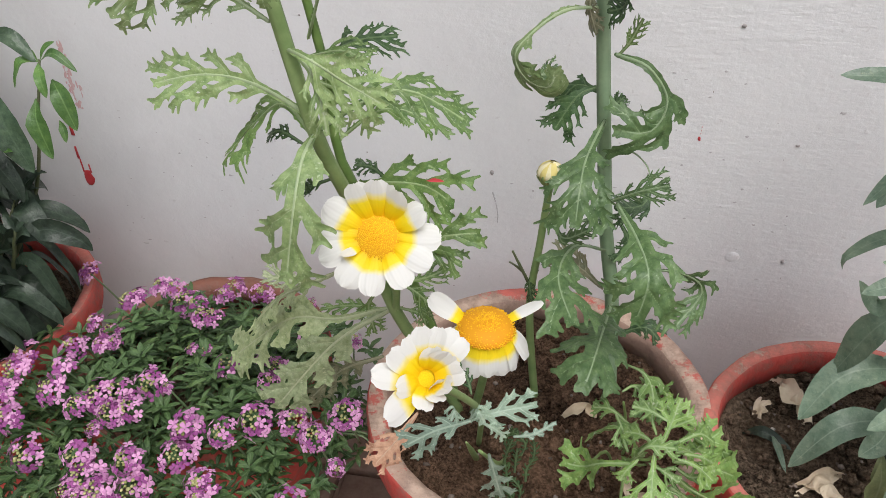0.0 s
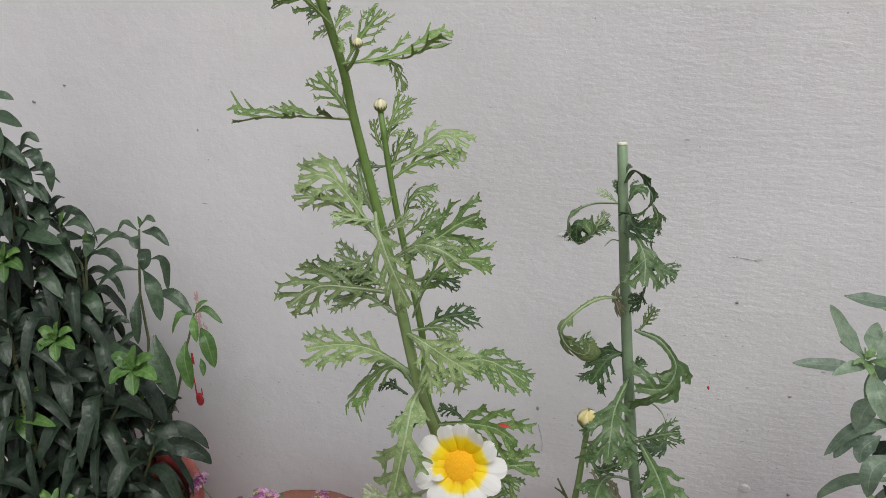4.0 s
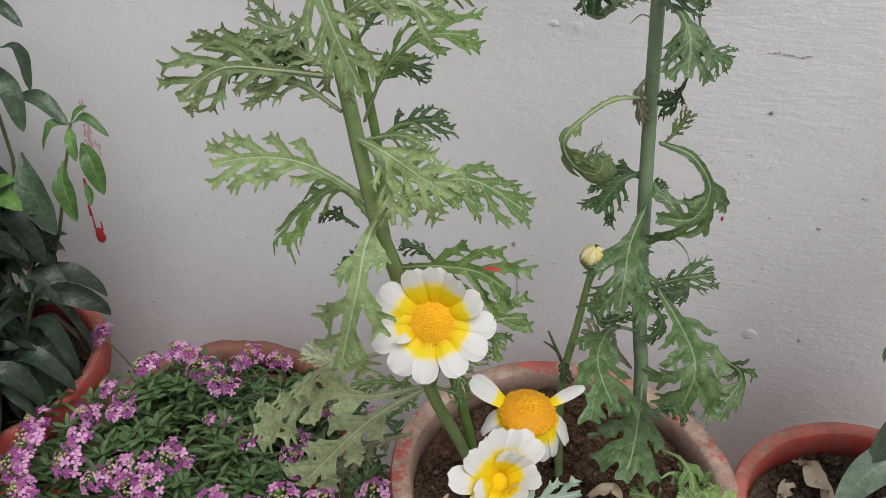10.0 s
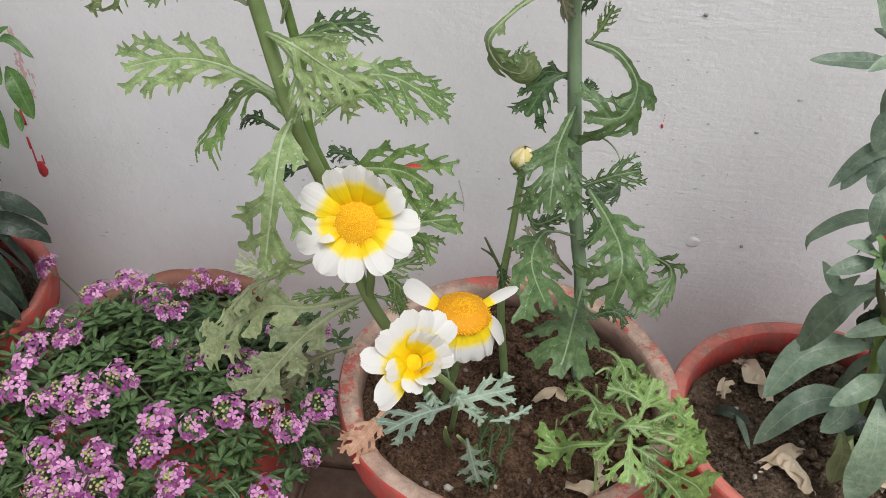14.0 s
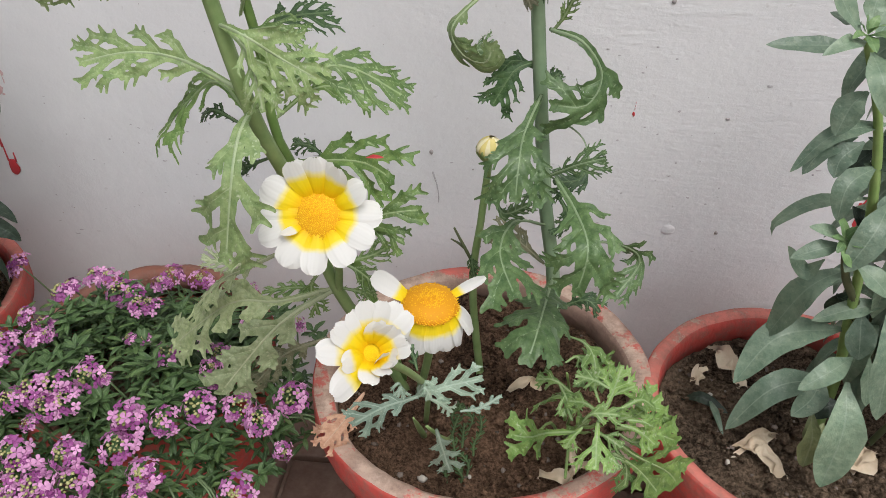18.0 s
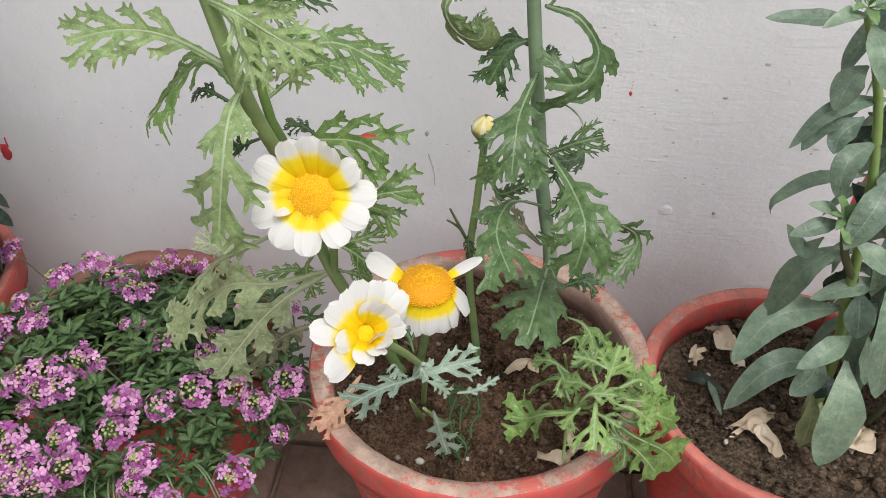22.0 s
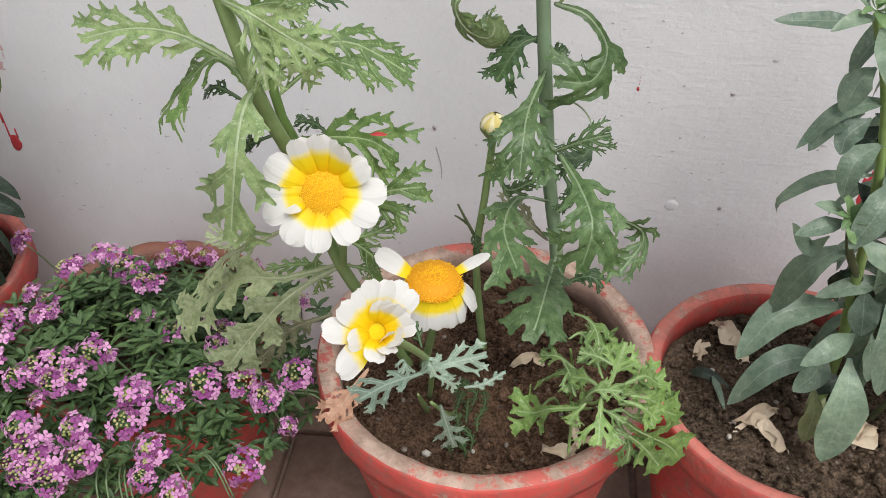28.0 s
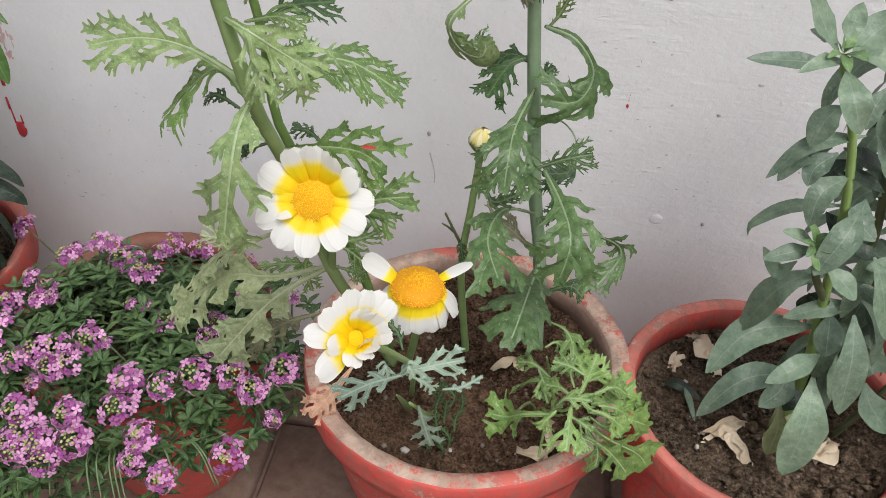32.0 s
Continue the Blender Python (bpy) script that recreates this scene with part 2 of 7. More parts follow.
LEAF = {
    "mid": leaf_material("daisy_leaf", (0.072, 0.148, 0.038), (0.190, 0.292, 0.088), (0.40, 0.50, 0.27), dust=0.5),
    "fresh": leaf_material("young_daisy_leaf", (0.075, 0.150, 0.036), (0.200, 0.310, 0.092), (0.36, 0.46, 0.20), dust=0.35),
    "pale": leaf_material("dusty_daisy_leaf", (0.125, 0.205, 0.074), (0.285, 0.375, 0.172), (0.46, 0.54, 0.35), dust=0.8),
    "dusty": leaf_material("grey_dusty_leaf", (0.19, 0.25, 0.11), (0.43, 0.485, 0.29), (0.50, 0.52, 0.34), dust=0.7),
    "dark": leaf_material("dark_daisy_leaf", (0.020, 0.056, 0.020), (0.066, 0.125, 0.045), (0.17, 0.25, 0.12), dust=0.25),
    "dry": leaf_material("withering_leaf", (0.13, 0.15, 0.085), (0.30, 0.28, 0.18), (0.42, 0.40, 0.28), dust=0.6),
    "blue": leaf_material("grey_green_leaf", (0.17, 0.25, 0.19), (0.32, 0.41, 0.33), (0.42, 0.52, 0.42), dust=0.5),
    "bright": leaf_material("fresh_green_leaf", (0.090, 0.180, 0.040), (0.210, 0.320, 0.095), (0.36, 0.47, 0.24), dust=0.8),
    "broad": leaf_material("cut_daisy_leaf", (0.040, 0.086, 0.030), (0.122, 0.196, 0.080), (0.32, 0.41, 0.25), gloss=0.44, dust=0.2),
}
# the dark shrub's own leaf; also the painted shade inside the grey shrub
SHRUB_DARK = leaf_material("dark_and_shaded_leaf", (0.013, 0.024, 0.017), (0.040, 0.062, 0.042), (0.07, 0.10, 0.07), 0.08, 0.42, 0.08, 0.5)
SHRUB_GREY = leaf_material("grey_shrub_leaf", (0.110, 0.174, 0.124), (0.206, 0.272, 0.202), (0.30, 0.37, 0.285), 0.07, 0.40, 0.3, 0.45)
SHRUB_NEW = leaf_material("new_shrub_leaf", (0.10, 0.19, 0.080), (0.185, 0.285, 0.125), (0.26, 0.36, 0.18), 0.10, 0.42, 0.0, 0.5)
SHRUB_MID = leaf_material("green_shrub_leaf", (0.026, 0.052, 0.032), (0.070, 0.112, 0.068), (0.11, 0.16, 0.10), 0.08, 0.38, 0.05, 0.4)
SHRUB_TIP = leaf_material("fresh_shrub_leaf", (0.048, 0.120, 0.030), (0.115, 0.215, 0.058), (0.18, 0.29, 0.10), 0.12, 0.42, 0.0, 0.6)
ALY_LEAF = leaf_material("alyssum_leaf", (0.027, 0.062, 0.022), (0.095, 0.158, 0.062), (0.18, 0.25, 0.13), 0.12, 0.5, islands=True)
SHRUB_PALE = leaf_material("yellowing_leaf", (0.22, 0.26, 0.12), (0.34, 0.36, 0.18), (0.42, 0.44, 0.28), 0.10, 0.5, 0.1, 0.5)
DEAD = leaf_material("dead_leaf", (0.34, 0.17, 0.11), (0.58, 0.37, 0.27), (0.6, 0.45, 0.33), 0.12, 0.8)
STALK = plain("green_stalk", (0.165, 0.265, 0.090), (0.30, 0.40, 0.17), 60, 0.45)
STALK_FRESH = plain("young_green_stalk", (0.100, 0.190, 0.044), (0.20, 0.305, 0.090), 60, 0.42)
STALK_CUT = plain("blue_green_stalk", (0.155, 0.245, 0.140), (0.270, 0.365, 0.225), 60, 0.5)
STALK_BROWN = plain("brown_green_stem", (0.062, 0.080, 0.034), (0.13, 0.14, 0.07), 60, 0.6)
PETAL = petal_material()
DISC = plain("yellow_disc", (0.62, 0.27, 0.004), (0.80, 0.46, 0.01), 200, 0.7, island=True)
DISC_PALE = plain("bright_yellow_disc", (0.72, 0.37, 0.004), (0.84, 0.52, 0.01), 200, 0.7, island=True)
DISC_YOUNG = plain("young_yellow_disc", (0.85, 0.58, 0.004), (0.88, 0.66, 0.01), 200, 0.7, island=True)
BUD_CREAM = plain("cream_bud", (0.62, 0.60, 0.36), (0.80, 0.78, 0.58), 120, 0.6)
BUD_YELLOW = plain("yellow_bud", (0.50, 0.42, 0.13), (0.62, 0.52, 0.20), 120, 0.6)
BUD_STRIPE = plain("pale_bud_stripe", (0.56, 0.50, 0.28), (0.68, 0.63, 0.42), 120, 0.6)
BUD_GREEN = plain("bud_scale", (0.12, 0.19, 0.055), (0.27, 0.31, 0.13), 120, 0.6)
SEED_STEM = plain("young_stem", (0.16, 0.26, 0.07), (0.26, 0.36, 0.13), 90, 0.5)
CUT = plain("cut_pith", (0.66, 0.63, 0.50), (0.80, 0.78, 0.68), 200, 0.8)
PINK = plain("pink_floret", (0.26, 0.062, 0.215), (0.60, 0.30, 0.50), 100, 0.6, island=True)
PINK_BUD = plain("floret_bud", (0.22, 0.24, 0.08), (0.42, 0.40, 0.19), 100, 0.6, island=True)
STRAW = plain("dry_straw_leaf", (0.36, 0.26, 0.16), (0.70, 0.61, 0.48), 45, 0.85)
RED_DRIP = plain("red_paint_drip", (0.40, 0.028, 0.036), (0.52, 0.065, 0.07), 60, 0.5)
RED_FADED = plain("faded_red_stain", (0.54, 0.30, 0.30), (0.62, 0.46, 0.46), 200, 0.8)
PALE_GREY = plain("grey_scuff", (0.40, 0.385, 0.39), (0.52, 0.50, 0.51), 200, 0.85)
SPECK = plain("dark_speck", (0.27, 0.24, 0.235), (0.40, 0.37, 0.36), 200, 0.8)
PEBBLE = plain("pebble", (0.10, 0.075, 0.06), (0.21, 0.17, 0.145), 60, 0.8, island=True)
WHITE_STONE = plain("white_pebble", (0.36, 0.33, 0.29), (0.48, 0.45, 0.40), 60, 0.7)

# ---- building helpers ----
ORIGIN = {}


def thing(name, at, label, category, group=""):
    ob = new(name)
    ob.location = at
    ORIGIN[ob.name] = Vector(at)
    return tagged(ob, label, category, group)


def origin_of(ob):
    while ob.parent:
        ob = ob.parent
    return ORIGIN.get(ob.name, Vector((0, 0, 0)))


def mesh_part(name, verts, faces, mat, parent, uvs=None, smooth=True, label="", mats=None, face_mats=None):
    """One mesh object under a thing or a part; the vertices are given in the world."""
    o = origin_of(parent) if parent else Vector((0, 0, 0))
    me = bpy.data.meshes.new(name)
    me.from_pydata((np.array([tuple(v) for v in verts], float) - np.array(o)).tolist(), [], faces)
    for mm in (mats or [mat]):
        me.materials.append(mm)
    if face_mats:
        me.polygons.foreach_set("material_index", face_mats)
    me.polygons.foreach_set("use_smooth", [smooth] * len(me.polygons))
    if uvs:
        lay = me.uv_layers.new(name="UVMap")
        idx = np.empty(len(me.loops), dtype=np.int32)
        me.loops.foreach_get("vertex_index", idx)
        lay.data.foreach_set("uv", np.asarray(uvs, dtype=np.float32)[idx].ravel())
    ob = new(name, me)
    if parent:
        ob.parent = parent
    if label:
        ob["label"] = label
    return ob


def part(name, bm, mat, parent, label=""):
    bm.normal_update()
    o = origin_of(parent) if parent else Vector((0, 0, 0))
    bmesh.ops.translate(bm, verts=bm.verts, vec=-o)
    me = bpy.data.meshes.new(name)
    bm.to_mesh(me)
    bm.free()
    me.materials.append(mat)
    me.polygons.foreach_set("use_smooth", [True] * len(me.polygons))
    ob = new(name, me)
    if parent:
        ob.parent = parent
    if label:
        ob["label"] = label
    return ob


class Curve3:
    """A smooth line through the given points, by arc length."""

    def __init__(self, pts, steps=48):
        p = [np.array(q, float) for q in pts]
        if len(p) == 2:
            p = [p[0], (p[0] + p[1]) / 2, p[1]]
        p = [2 * p[0] - p[1]] + p + [2 * p[-1] - p[-2]]
        line = []
        seg = max(4, steps // (len(p) - 3))
        for i in range(1, len(p) - 2):
            for k in range(seg):
                t = k / seg
                line.append(0.5 * (2 * p[i] + (p[i + 1] - p[i - 1]) * t + (2 * p[i - 1] - 5 * p[i] + 4 * p[i + 1] - p[i + 2]) * t * t
                                   + (3 * p[i] - p[i - 1] - 3 * p[i + 1] + p[i + 2]) * t ** 3))
        line.append(p[-2])
        self.line = np.array(line)
        step = np.linalg.norm(np.diff(self.line, axis=0), axis=1)
        self.arc = np.r_[0, np.cumsum(step)]
        self.length = self.arc[-1]

    def at(self, a):
        q = np.array([np.interp(a, self.arc, self.line[:, k]) for k in range(3)])
        e = self.length * 0.03
        lo, hi = max(0, min(self.length - e, a - e / 2)), min(self.length, max(e, a + e / 2))
        d = np.array([np.interp(hi, self.arc, self.line[:, k]) - np.interp(lo, self.arc, self.line[:, k]) for k in range(3)])
        d /= np.linalg.norm(d) + 1e-12
        if a > self.length:
            q = q + d * (a - self.length)
        return q, d


def tube(pts, radii, sides=8, rings=14, ribs=0.0):
    c = Curve3(pts)
    v, f = [], []
    for i in range(rings + 1):
        a = c.length * i / rings
        q, d = c.at(a)
        r = np.interp(i / rings, np.linspace(0, 1, len(radii)), radii)
        s = np.cross(d, (0.13, 1, 0.21))
        s /= np.linalg.norm(s)
        u = np.cross(s, d)
        for k in range(sides):
            ang = 2 * math.pi * k / sides
            rr = r * (1 + (ribs if k % 2 else -ribs))
            v.append(q + (s * math.cos(ang) + u * math.sin(ang)) * rr)
    for i in range(rings):
        for k in range(sides):
            f.append((i * sides + k, i * sides + (k + 1) % sides, (i + 1) * sides + (k + 1) % sides, (i + 1) * sides + k))
    f.append(tuple(range(sides))[::-1])
    f.append(tuple(rings * sides + k for k in range(sides)))
    return v, f


def lathe(profile, segs, centre, wobble=0.0, seed=0):
    """Turned shape: profile of (radius, height), closed on itself."""
    v, f = [], []
    n = len(profile)
    for k in range(segs):
        a = 2 * math.pi * k / segs
        for j, (r, z) in enumerate(profile):
            w = 1 + wobble * noise.noise(Vector((math.cos(a) * 2, math.sin(a) * 2, z * 20 + seed)))
            w += wobble * 0.45 * noise.noise(Vector((math.cos(a) * 13, math.sin(a) * 13, z * 90 + seed)))
            dz = wobble * 0.05 * noise.noise(Vector((math.cos(a) * 15, math.sin(a) * 15, seed + 4))) + wobble * 0.12 * noise.noise(Vector((math.cos(a) * 3, math.sin(a) * 3, seed + 9)))
            v.append((centre[0] + r * w * math.cos(a), centre[1] + r * w * math.sin(a), centre[2] + z + dz * (z > 0.03)))
    for k in range(segs):
        k2 = (k + 1) % segs
        for j in range(n - 1):
            f.append((k * n + j, k2 * n + j, k2 * n + j + 1, k * n + j + 1))
    return v, f


RNG = random.Random(7)
STYLE = {  # pairs of lobes, petiole share, lobe radius by spacing, blade half width, forward angle, tooth length
    "fern": (4, 0.12, 0.115, 0.07, 38, 0.26),
    "crown": (4, 0.28, 0.155, 0.105, 41, 0.27),
    "open": (4, 0.20, 0.130, 0.085, 40, 0.27),
    "dusty": (4, 0.22, 0.18, 0.13, 42, 0.30),
    "broad": (4, 0.28, 0.20, 0.22, 50, 0.30),
    "arch": (3, 0.42, 0.23, 0.21, 50, 0.32),
    "paddle": (3, 0.24, 0.25, 0.29, 52, 0.28),
    "drape": (3, 0.06, 0.145, 0.16, 44, 0.36),
    "soft": (2, 0.36, 0.20, 0.12, 44, 0.36),
    "lean": (3, 0.16, 0.17, 0.14, 50, 0.28),
    "bare": (0, 1.0, 0.1, 0.0, 50, 0.3),
}


def leaf_skeleton(L, width, style, pairs, rnd):
    """Veins of a lobed leaf in its own plane, as tapered strokes: along, across, along, across, radius, radius, vein rank."""
    n0, petiole, lr, web, fwd, tl = STYLE[style]
    pairs = pairs or n0
    base = 0.0005 + 0.0075 * min(L, 0.12)
    if not pairs:
        return [(0.0, 0.0, L, 0.0, base, base * 0.5, 1.0)], base
    spacing = L * (1 - petiole) / (pairs + 0.4)
    rl = lr * spacing

    def shape(u):
        return max(0.30, math.sin(math.pi * (0.22 + 0.60 * max(0.0, u - petiole) / (1 - petiole))) ** 0.9)
    out = []
    cuts = np.linspace(0.0, 0.93, 13)
    rad = [base * (1.15 - 0.5 * u) + 0.35 * web * width * min(1.0, u / 0.2) * (u <= petiole) + (web * width * shape(u) * min(1.0, 0.35 + (u - petiole) / 0.16) * (1.0 if u < 0.8 else 0.75) if u > petiole else 0.0) for u in cuts]
    for a, b, r0, r1 in zip(cuts, cuts[1:], rad, rad[1:]):
        out.append((a * L, 0.0, b * L, 0.0, r0, r1, 1.0))

    def lobe(a0, b0, ang, ln, r, teeth):
        bend = ang - math.copysign(radians(13), ang) if ang else radians(rnd.uniform(-8, 8))
        m = (a0 + math.cos(ang) * ln * 0.55, b0 + math.sin(ang) * ln * 0.55)
        e = (m[0] + math.cos(bend) * ln * 0.42, m[1] + math.sin(bend) * ln * 0.42)
        out.append((a0, b0, *m, r * 0.72, r, 2.0))
        out.append((*m, *e, r, r * 0.36, 2.4))
        for t, k in ((0.60, 1.0), (0.84, 0.75), (0.40, 0.6))[:teeth]:
            for side in (1, -1):
                if rnd.random() < 0.12:
                    continue
                t1 = t + rnd.uniform(-0.06, 0.06)
                p = (a0 + math.cos(ang) * ln * t1, b0 + math.sin(ang) * ln * t1) if t1 < 0.55 else (m[0] + math.cos(bend) * ln * (t1 - 0.55), m[1] + math.sin(bend) * ln * (t1 - 0.55))
                d = (ang if t1 < 0.55 else bend) + side * radians(rnd.uniform(28, 42))
                s = tl * ln * k * rnd.uniform(0.7, 1.15) + r * 0.5
                out.append((*p, p[0] + math.cos(d) * s, p[1] + math.sin(d) * s, r * 0.58, r * 0.26, 5.0))

    for side in (1, -1):
        for i in range(pairs):
            u = petiole + (0.84 - petiole) * (i + 0.45 + 0.16 * side) / pairs + rnd.uniform(-0.02, 0.02)
            ang = side * radians(fwd + rnd.uniform(-8, 8) - 14 * (i / pairs))
            ln = 0.86 * width * shape(u) / math.sin(abs(ang)) * rnd.uniform(0.80, 1.12)
            ln = min(ln, (1.0 - u) * L / math.cos(ang))
            lobe(u * L, 0.0, ang, ln, min(rl, 0.30 * ln) * rnd.uniform(0.9, 1.1), 3 if ln > 0.026 else 2 if ln > 0.013 else 1)
    lobe(L * 0.82, 0.0, 0.0, L * 0.155, min(rl * 1.0, 0.4 * width), 2)
    for i in range(int(petiole * L / 0.0055)):
        u = 0.05 + 0.9 * petiole * rnd.random()
        side = rnd.choice((1, -1))
        s = rnd.uniform(0.0016, 0.0034)
        out.append((u * L, side * base * 0.6, u * L + s * 0.8, side * (base + s * 0.7), base * 0.6, base * 0.2, 9.0))
    return out, base


def leaf(plant, pts, width, style="crown", tone="mid", cup=0.25, roll=0, pairs=None, mat=None, name="leaf", up=(0.05, -0.78, 0.62)):
    """A lobed and toothed leaf: its outline is swollen from its veins, then laid along a curved midrib."""
    rnd = RNG
    c = Curve3(pts)
    L = c.length
    strokes, base = leaf_skeleton(L, width, style, pairs, rnd)
    st = np.array(strokes)
    span = np.abs(st[:, [1, 3]]).max() + st[:, 4:6].max() + 0.001
    reach = st[:, [0, 2]].max() + 0.003
    h = max(0.00055, min(0.0013, 0.035 * width + 0.0003))
    h = max(h, math.sqrt(reach * 2 * span / 9000))
    na, nb = int((reach + 0.002) / h) + 2, int(2 * span / h) + 2
    A, Bt = np.meshgrid(-0.002 + np.arange(na) * h, -span + np.arange(nb) * h, indexing="ij")
    k = 0.17 * min(0.004, max(0.0008, np.median(st[:, 4])))
    acc = np.zeros(A.shape)
    vein = np.full(A.shape, 1.0)
    for a0, b0, a1, b1, r0, r1, rank in strokes:
        da, db = a1 - a0, b1 - b0
        t = np.clip(((A - a0) * da + (Bt - b0) * db) / (da * da + db * db + 1e-12), 0, 1)
        dist = np.hypot(A - a0 - t * da, Bt - b0 - t * db)
        acc += np.exp(np.clip(-(dist - r0 - (r1 - r0) * t) / k, -60, 60))
        if rank < 9:
            vein = np.minimum(vein, dist * rank / 0.0056)
    F = -k * np.log(acc + 1e-30)
    inside = F < 0
    ids, P, V, faces = {}, [], [], []

    def corner(i, j):
        key = (i, j)
        if key not in ids:
            ids[key] = len(P)
            P.append((A[i, j], Bt[i, j]))
            V.append(vein[i, j])
        return ids[key]

    def cross(i, j, i2, j2):
        if (i2, j2) < (i, j):
            i, j, i2, j2 = i2, j2, i, j
        key = (i, j, i2, j2)
        if key not in ids:
            t = F[i, j] / (F[i, j] - F[i2, j2])
            ids[key] = len(P)
            P.append((A[i, j] + t * (A[i2, j2] - A[i, j]), Bt[i, j] + t * (Bt[i2, j2] - Bt[i, j])))
            V.append(vein[i, j] + t * (vein[i2, j2] - vein[i, j]))
        return ids[key]
    count = inside[:-1, :-1].astype(int) + inside[1:, :-1] + inside[1:, 1:] + inside[:-1, 1:]
    for i, j in zip(*np.nonzero(count)):
        ring = ((i, j), (i + 1, j), (i + 1, j + 1), (i, j + 1))
        poly = []
        for m in range(4):
            p, q = ring[m], ring[(m + 1) % 4]
            if inside[p]:
                poly.append(corner(*p))
            if inside[p] != inside[q]:
                poly.append(cross(*p, *q))
        if len(poly) > 2:
            faces.append(tuple(poly))
    P = np.array(P)
    # the midrib's frame, carried along it from where it is best defined
    upv = np.array(up, float)
    upv /= np.linalg.norm(upv)
    n_f = 40
    at = [c.at(L * i / n_f) for i in range(n_f + 1)]
    Q, T = np.array([q for q, _ in at]), np.array([d for _, d in at])
    best = int(np.argmax(np.linalg.norm(np.cross(T, upv), axis=1)))
    S = np.zeros((n_f + 1, 3))
    s = np.cross(T[best], upv)
    s /= np.linalg.norm(s)
    s = s * math.cos(radians(roll)) + np.cross(T[best], s) * math.sin(radians(roll))
    for order in (range(best, n_f + 1), range(best, -1, -1)):
        prev = s
        for i in order:
            prev = prev - T[i] * np.dot(prev, T[i])
            prev /= np.linalg.norm(prev) + 1e-9
            S[i] = prev
    N = np.cross(S, T)
    a, b = P[:, 0], P[:, 1]

    def along(arr, x):
        return np.stack([np.interp(x, np.linspace(0, L, n_f + 1), arr[:, m]) for m in range(3)], axis=1)
    over = np.clip(a - L, 0, None) + np.clip(a, None, 0)
    q, tt, ss, nn = along(Q, a), along(T, a), along(S, a), along(N, a)
    r = np.abs(b) / max(width, 1e-4)
    ph = [rnd.uniform(0, 6.28) for _ in range(5)]
    wave = 0.055 * np.sin(ph[0] + a / L * 9 + b / width * 3.4) + 0.035 * np.sin(ph[1] + a / L * 21 - b / width * 6) + 0.05 * np.sin(ph[2] + b / width * 2.2 + a / L * 4)
    off = -cup * width * np.minimum(r, 1.05) ** 2 * (1 + 0.5 * np.sin(ph[3] + a / L * 7)) + width * wave * np.minimum(1, r * 2.2) + rnd.uniform(-0.15, 0.15) * b
    off += 0.10 * width * np.minimum(1, np.array(V) * 1.2) * 0.5
    v3 = q + tt * over[:, None] + ss * (b * (1 - 0.12 * cup * r))[:, None] + nn * off[:, None]
    verts = [tuple(x) for x in v3]
    uvs = [(min(1.0, float(x)), float(y)) for x, y in zip(V, np.clip(a / L, 0, 1))]
    # the thick midrib and stalk under the blade
    b0, sides, rings = len(verts), 6, 16
    for i in range(rings + 1):
        u = 0.9 * i / rings
        m = int(round(u * n_f))
        rr = base * (1.05 - 0.85 * u)
        for kk in range(sides):
            e = 2 * math.pi * kk / sides
            verts.append(tuple(Q[m] + S[m] * math.cos(e) * rr + N[m] * (math.sin(e) * rr * 0.8 + 0.05 * rr)))
            uvs.append((0.03, u))
    for i in range(rings):
        for kk in range(sides):
            k2 = (kk + 1) % sides
            faces.append((b0 + i * sides + kk, b0 + i * sides + k2, b0 + (i + 1) * sides + k2, b0 + (i + 1) * sides + kk))
    return mesh_part(name, verts, faces, mat or LEAF[tone], plant, uvs)


def blade_leaf(plant, pts, width, mat, fold=0.25, up=(0, -0.5, 0.85), name="leaf", label="", roll=0.0, crumple=0.0):
    """A lance-shaped leaf with a folded midrib and a waved margin."""
    c = Curve3(pts, 24)
    v, uv, f = [], [], []
    rows, cols = 15, 3
    ph = RNG.uniform(0, 6.28)
    s = None
    for i in range(rows + 1):
        u = i / rows
        q, d = c.at(c.length * u)
        first = s is None
        s = np.cross(d, up) if first else s - d * np.dot(s, d)
        s /= np.linalg.norm(s) + 1e-9
        if first and roll:
            s = s * math.cos(radians(roll)) + np.cross(d, s) * math.sin(radians(roll))
        n = np.cross(s, d)
        h = width / 2 * max(0.10 if u < 0.5 else 0.03, min(1.0, (u / 0.40) ** 0.85) * (1.0 if u < 0.42 else max(0.0, 1 - ((u - 0.42) / 0.582) ** 2.0) ** 0.72))
        for j in range(-cols, cols + 1):
            t = j / cols
            if crumple:
                w2 = Vector(tuple((q + s * (h * t)) * 110)) + Vector((ph * 3, 0, 0))
                q = q + crumple * width * np.array([noise.noise(w2), noise.noise(w2 + Vector((9, 3, 1))), noise.noise(w2 + Vector((2, 7, 5)))]) * 0.6
            p = q + s * (h * t) + n * (h * fold * abs(t) ** 1.4 + 0.10 * h * math.sin(ph + i * 0.8 + j * 0.8) * abs(t))
            v.append(p)
            uv.append((abs(t), u))
    w = 2 * cols + 1
    for i in range(rows):
        for j in range(w - 1):
            f.append((i * w + j, i * w + j + 1, (i + 1) * w + j + 1, (i + 1) * w + j))
    return mesh_part(name, v, f, mat, plant, uv, label=label)


def stem_part(plant, pts, radii, mat=None, name="stalk", sides=18, rings=20, ribs=0.09, label=""):
    v, f = tube(pts, radii, sides, rings, ribs)
    return mesh_part(name, v, f, mat or STALK, plant, label=label)


def basis(normal, hint=(1, 0, 0)):
    n = Vector(normal).normalized()
    x = (Vector(hint) - n * Vector(hint).dot(n)).normalized()
    return x, n.cross(x), n


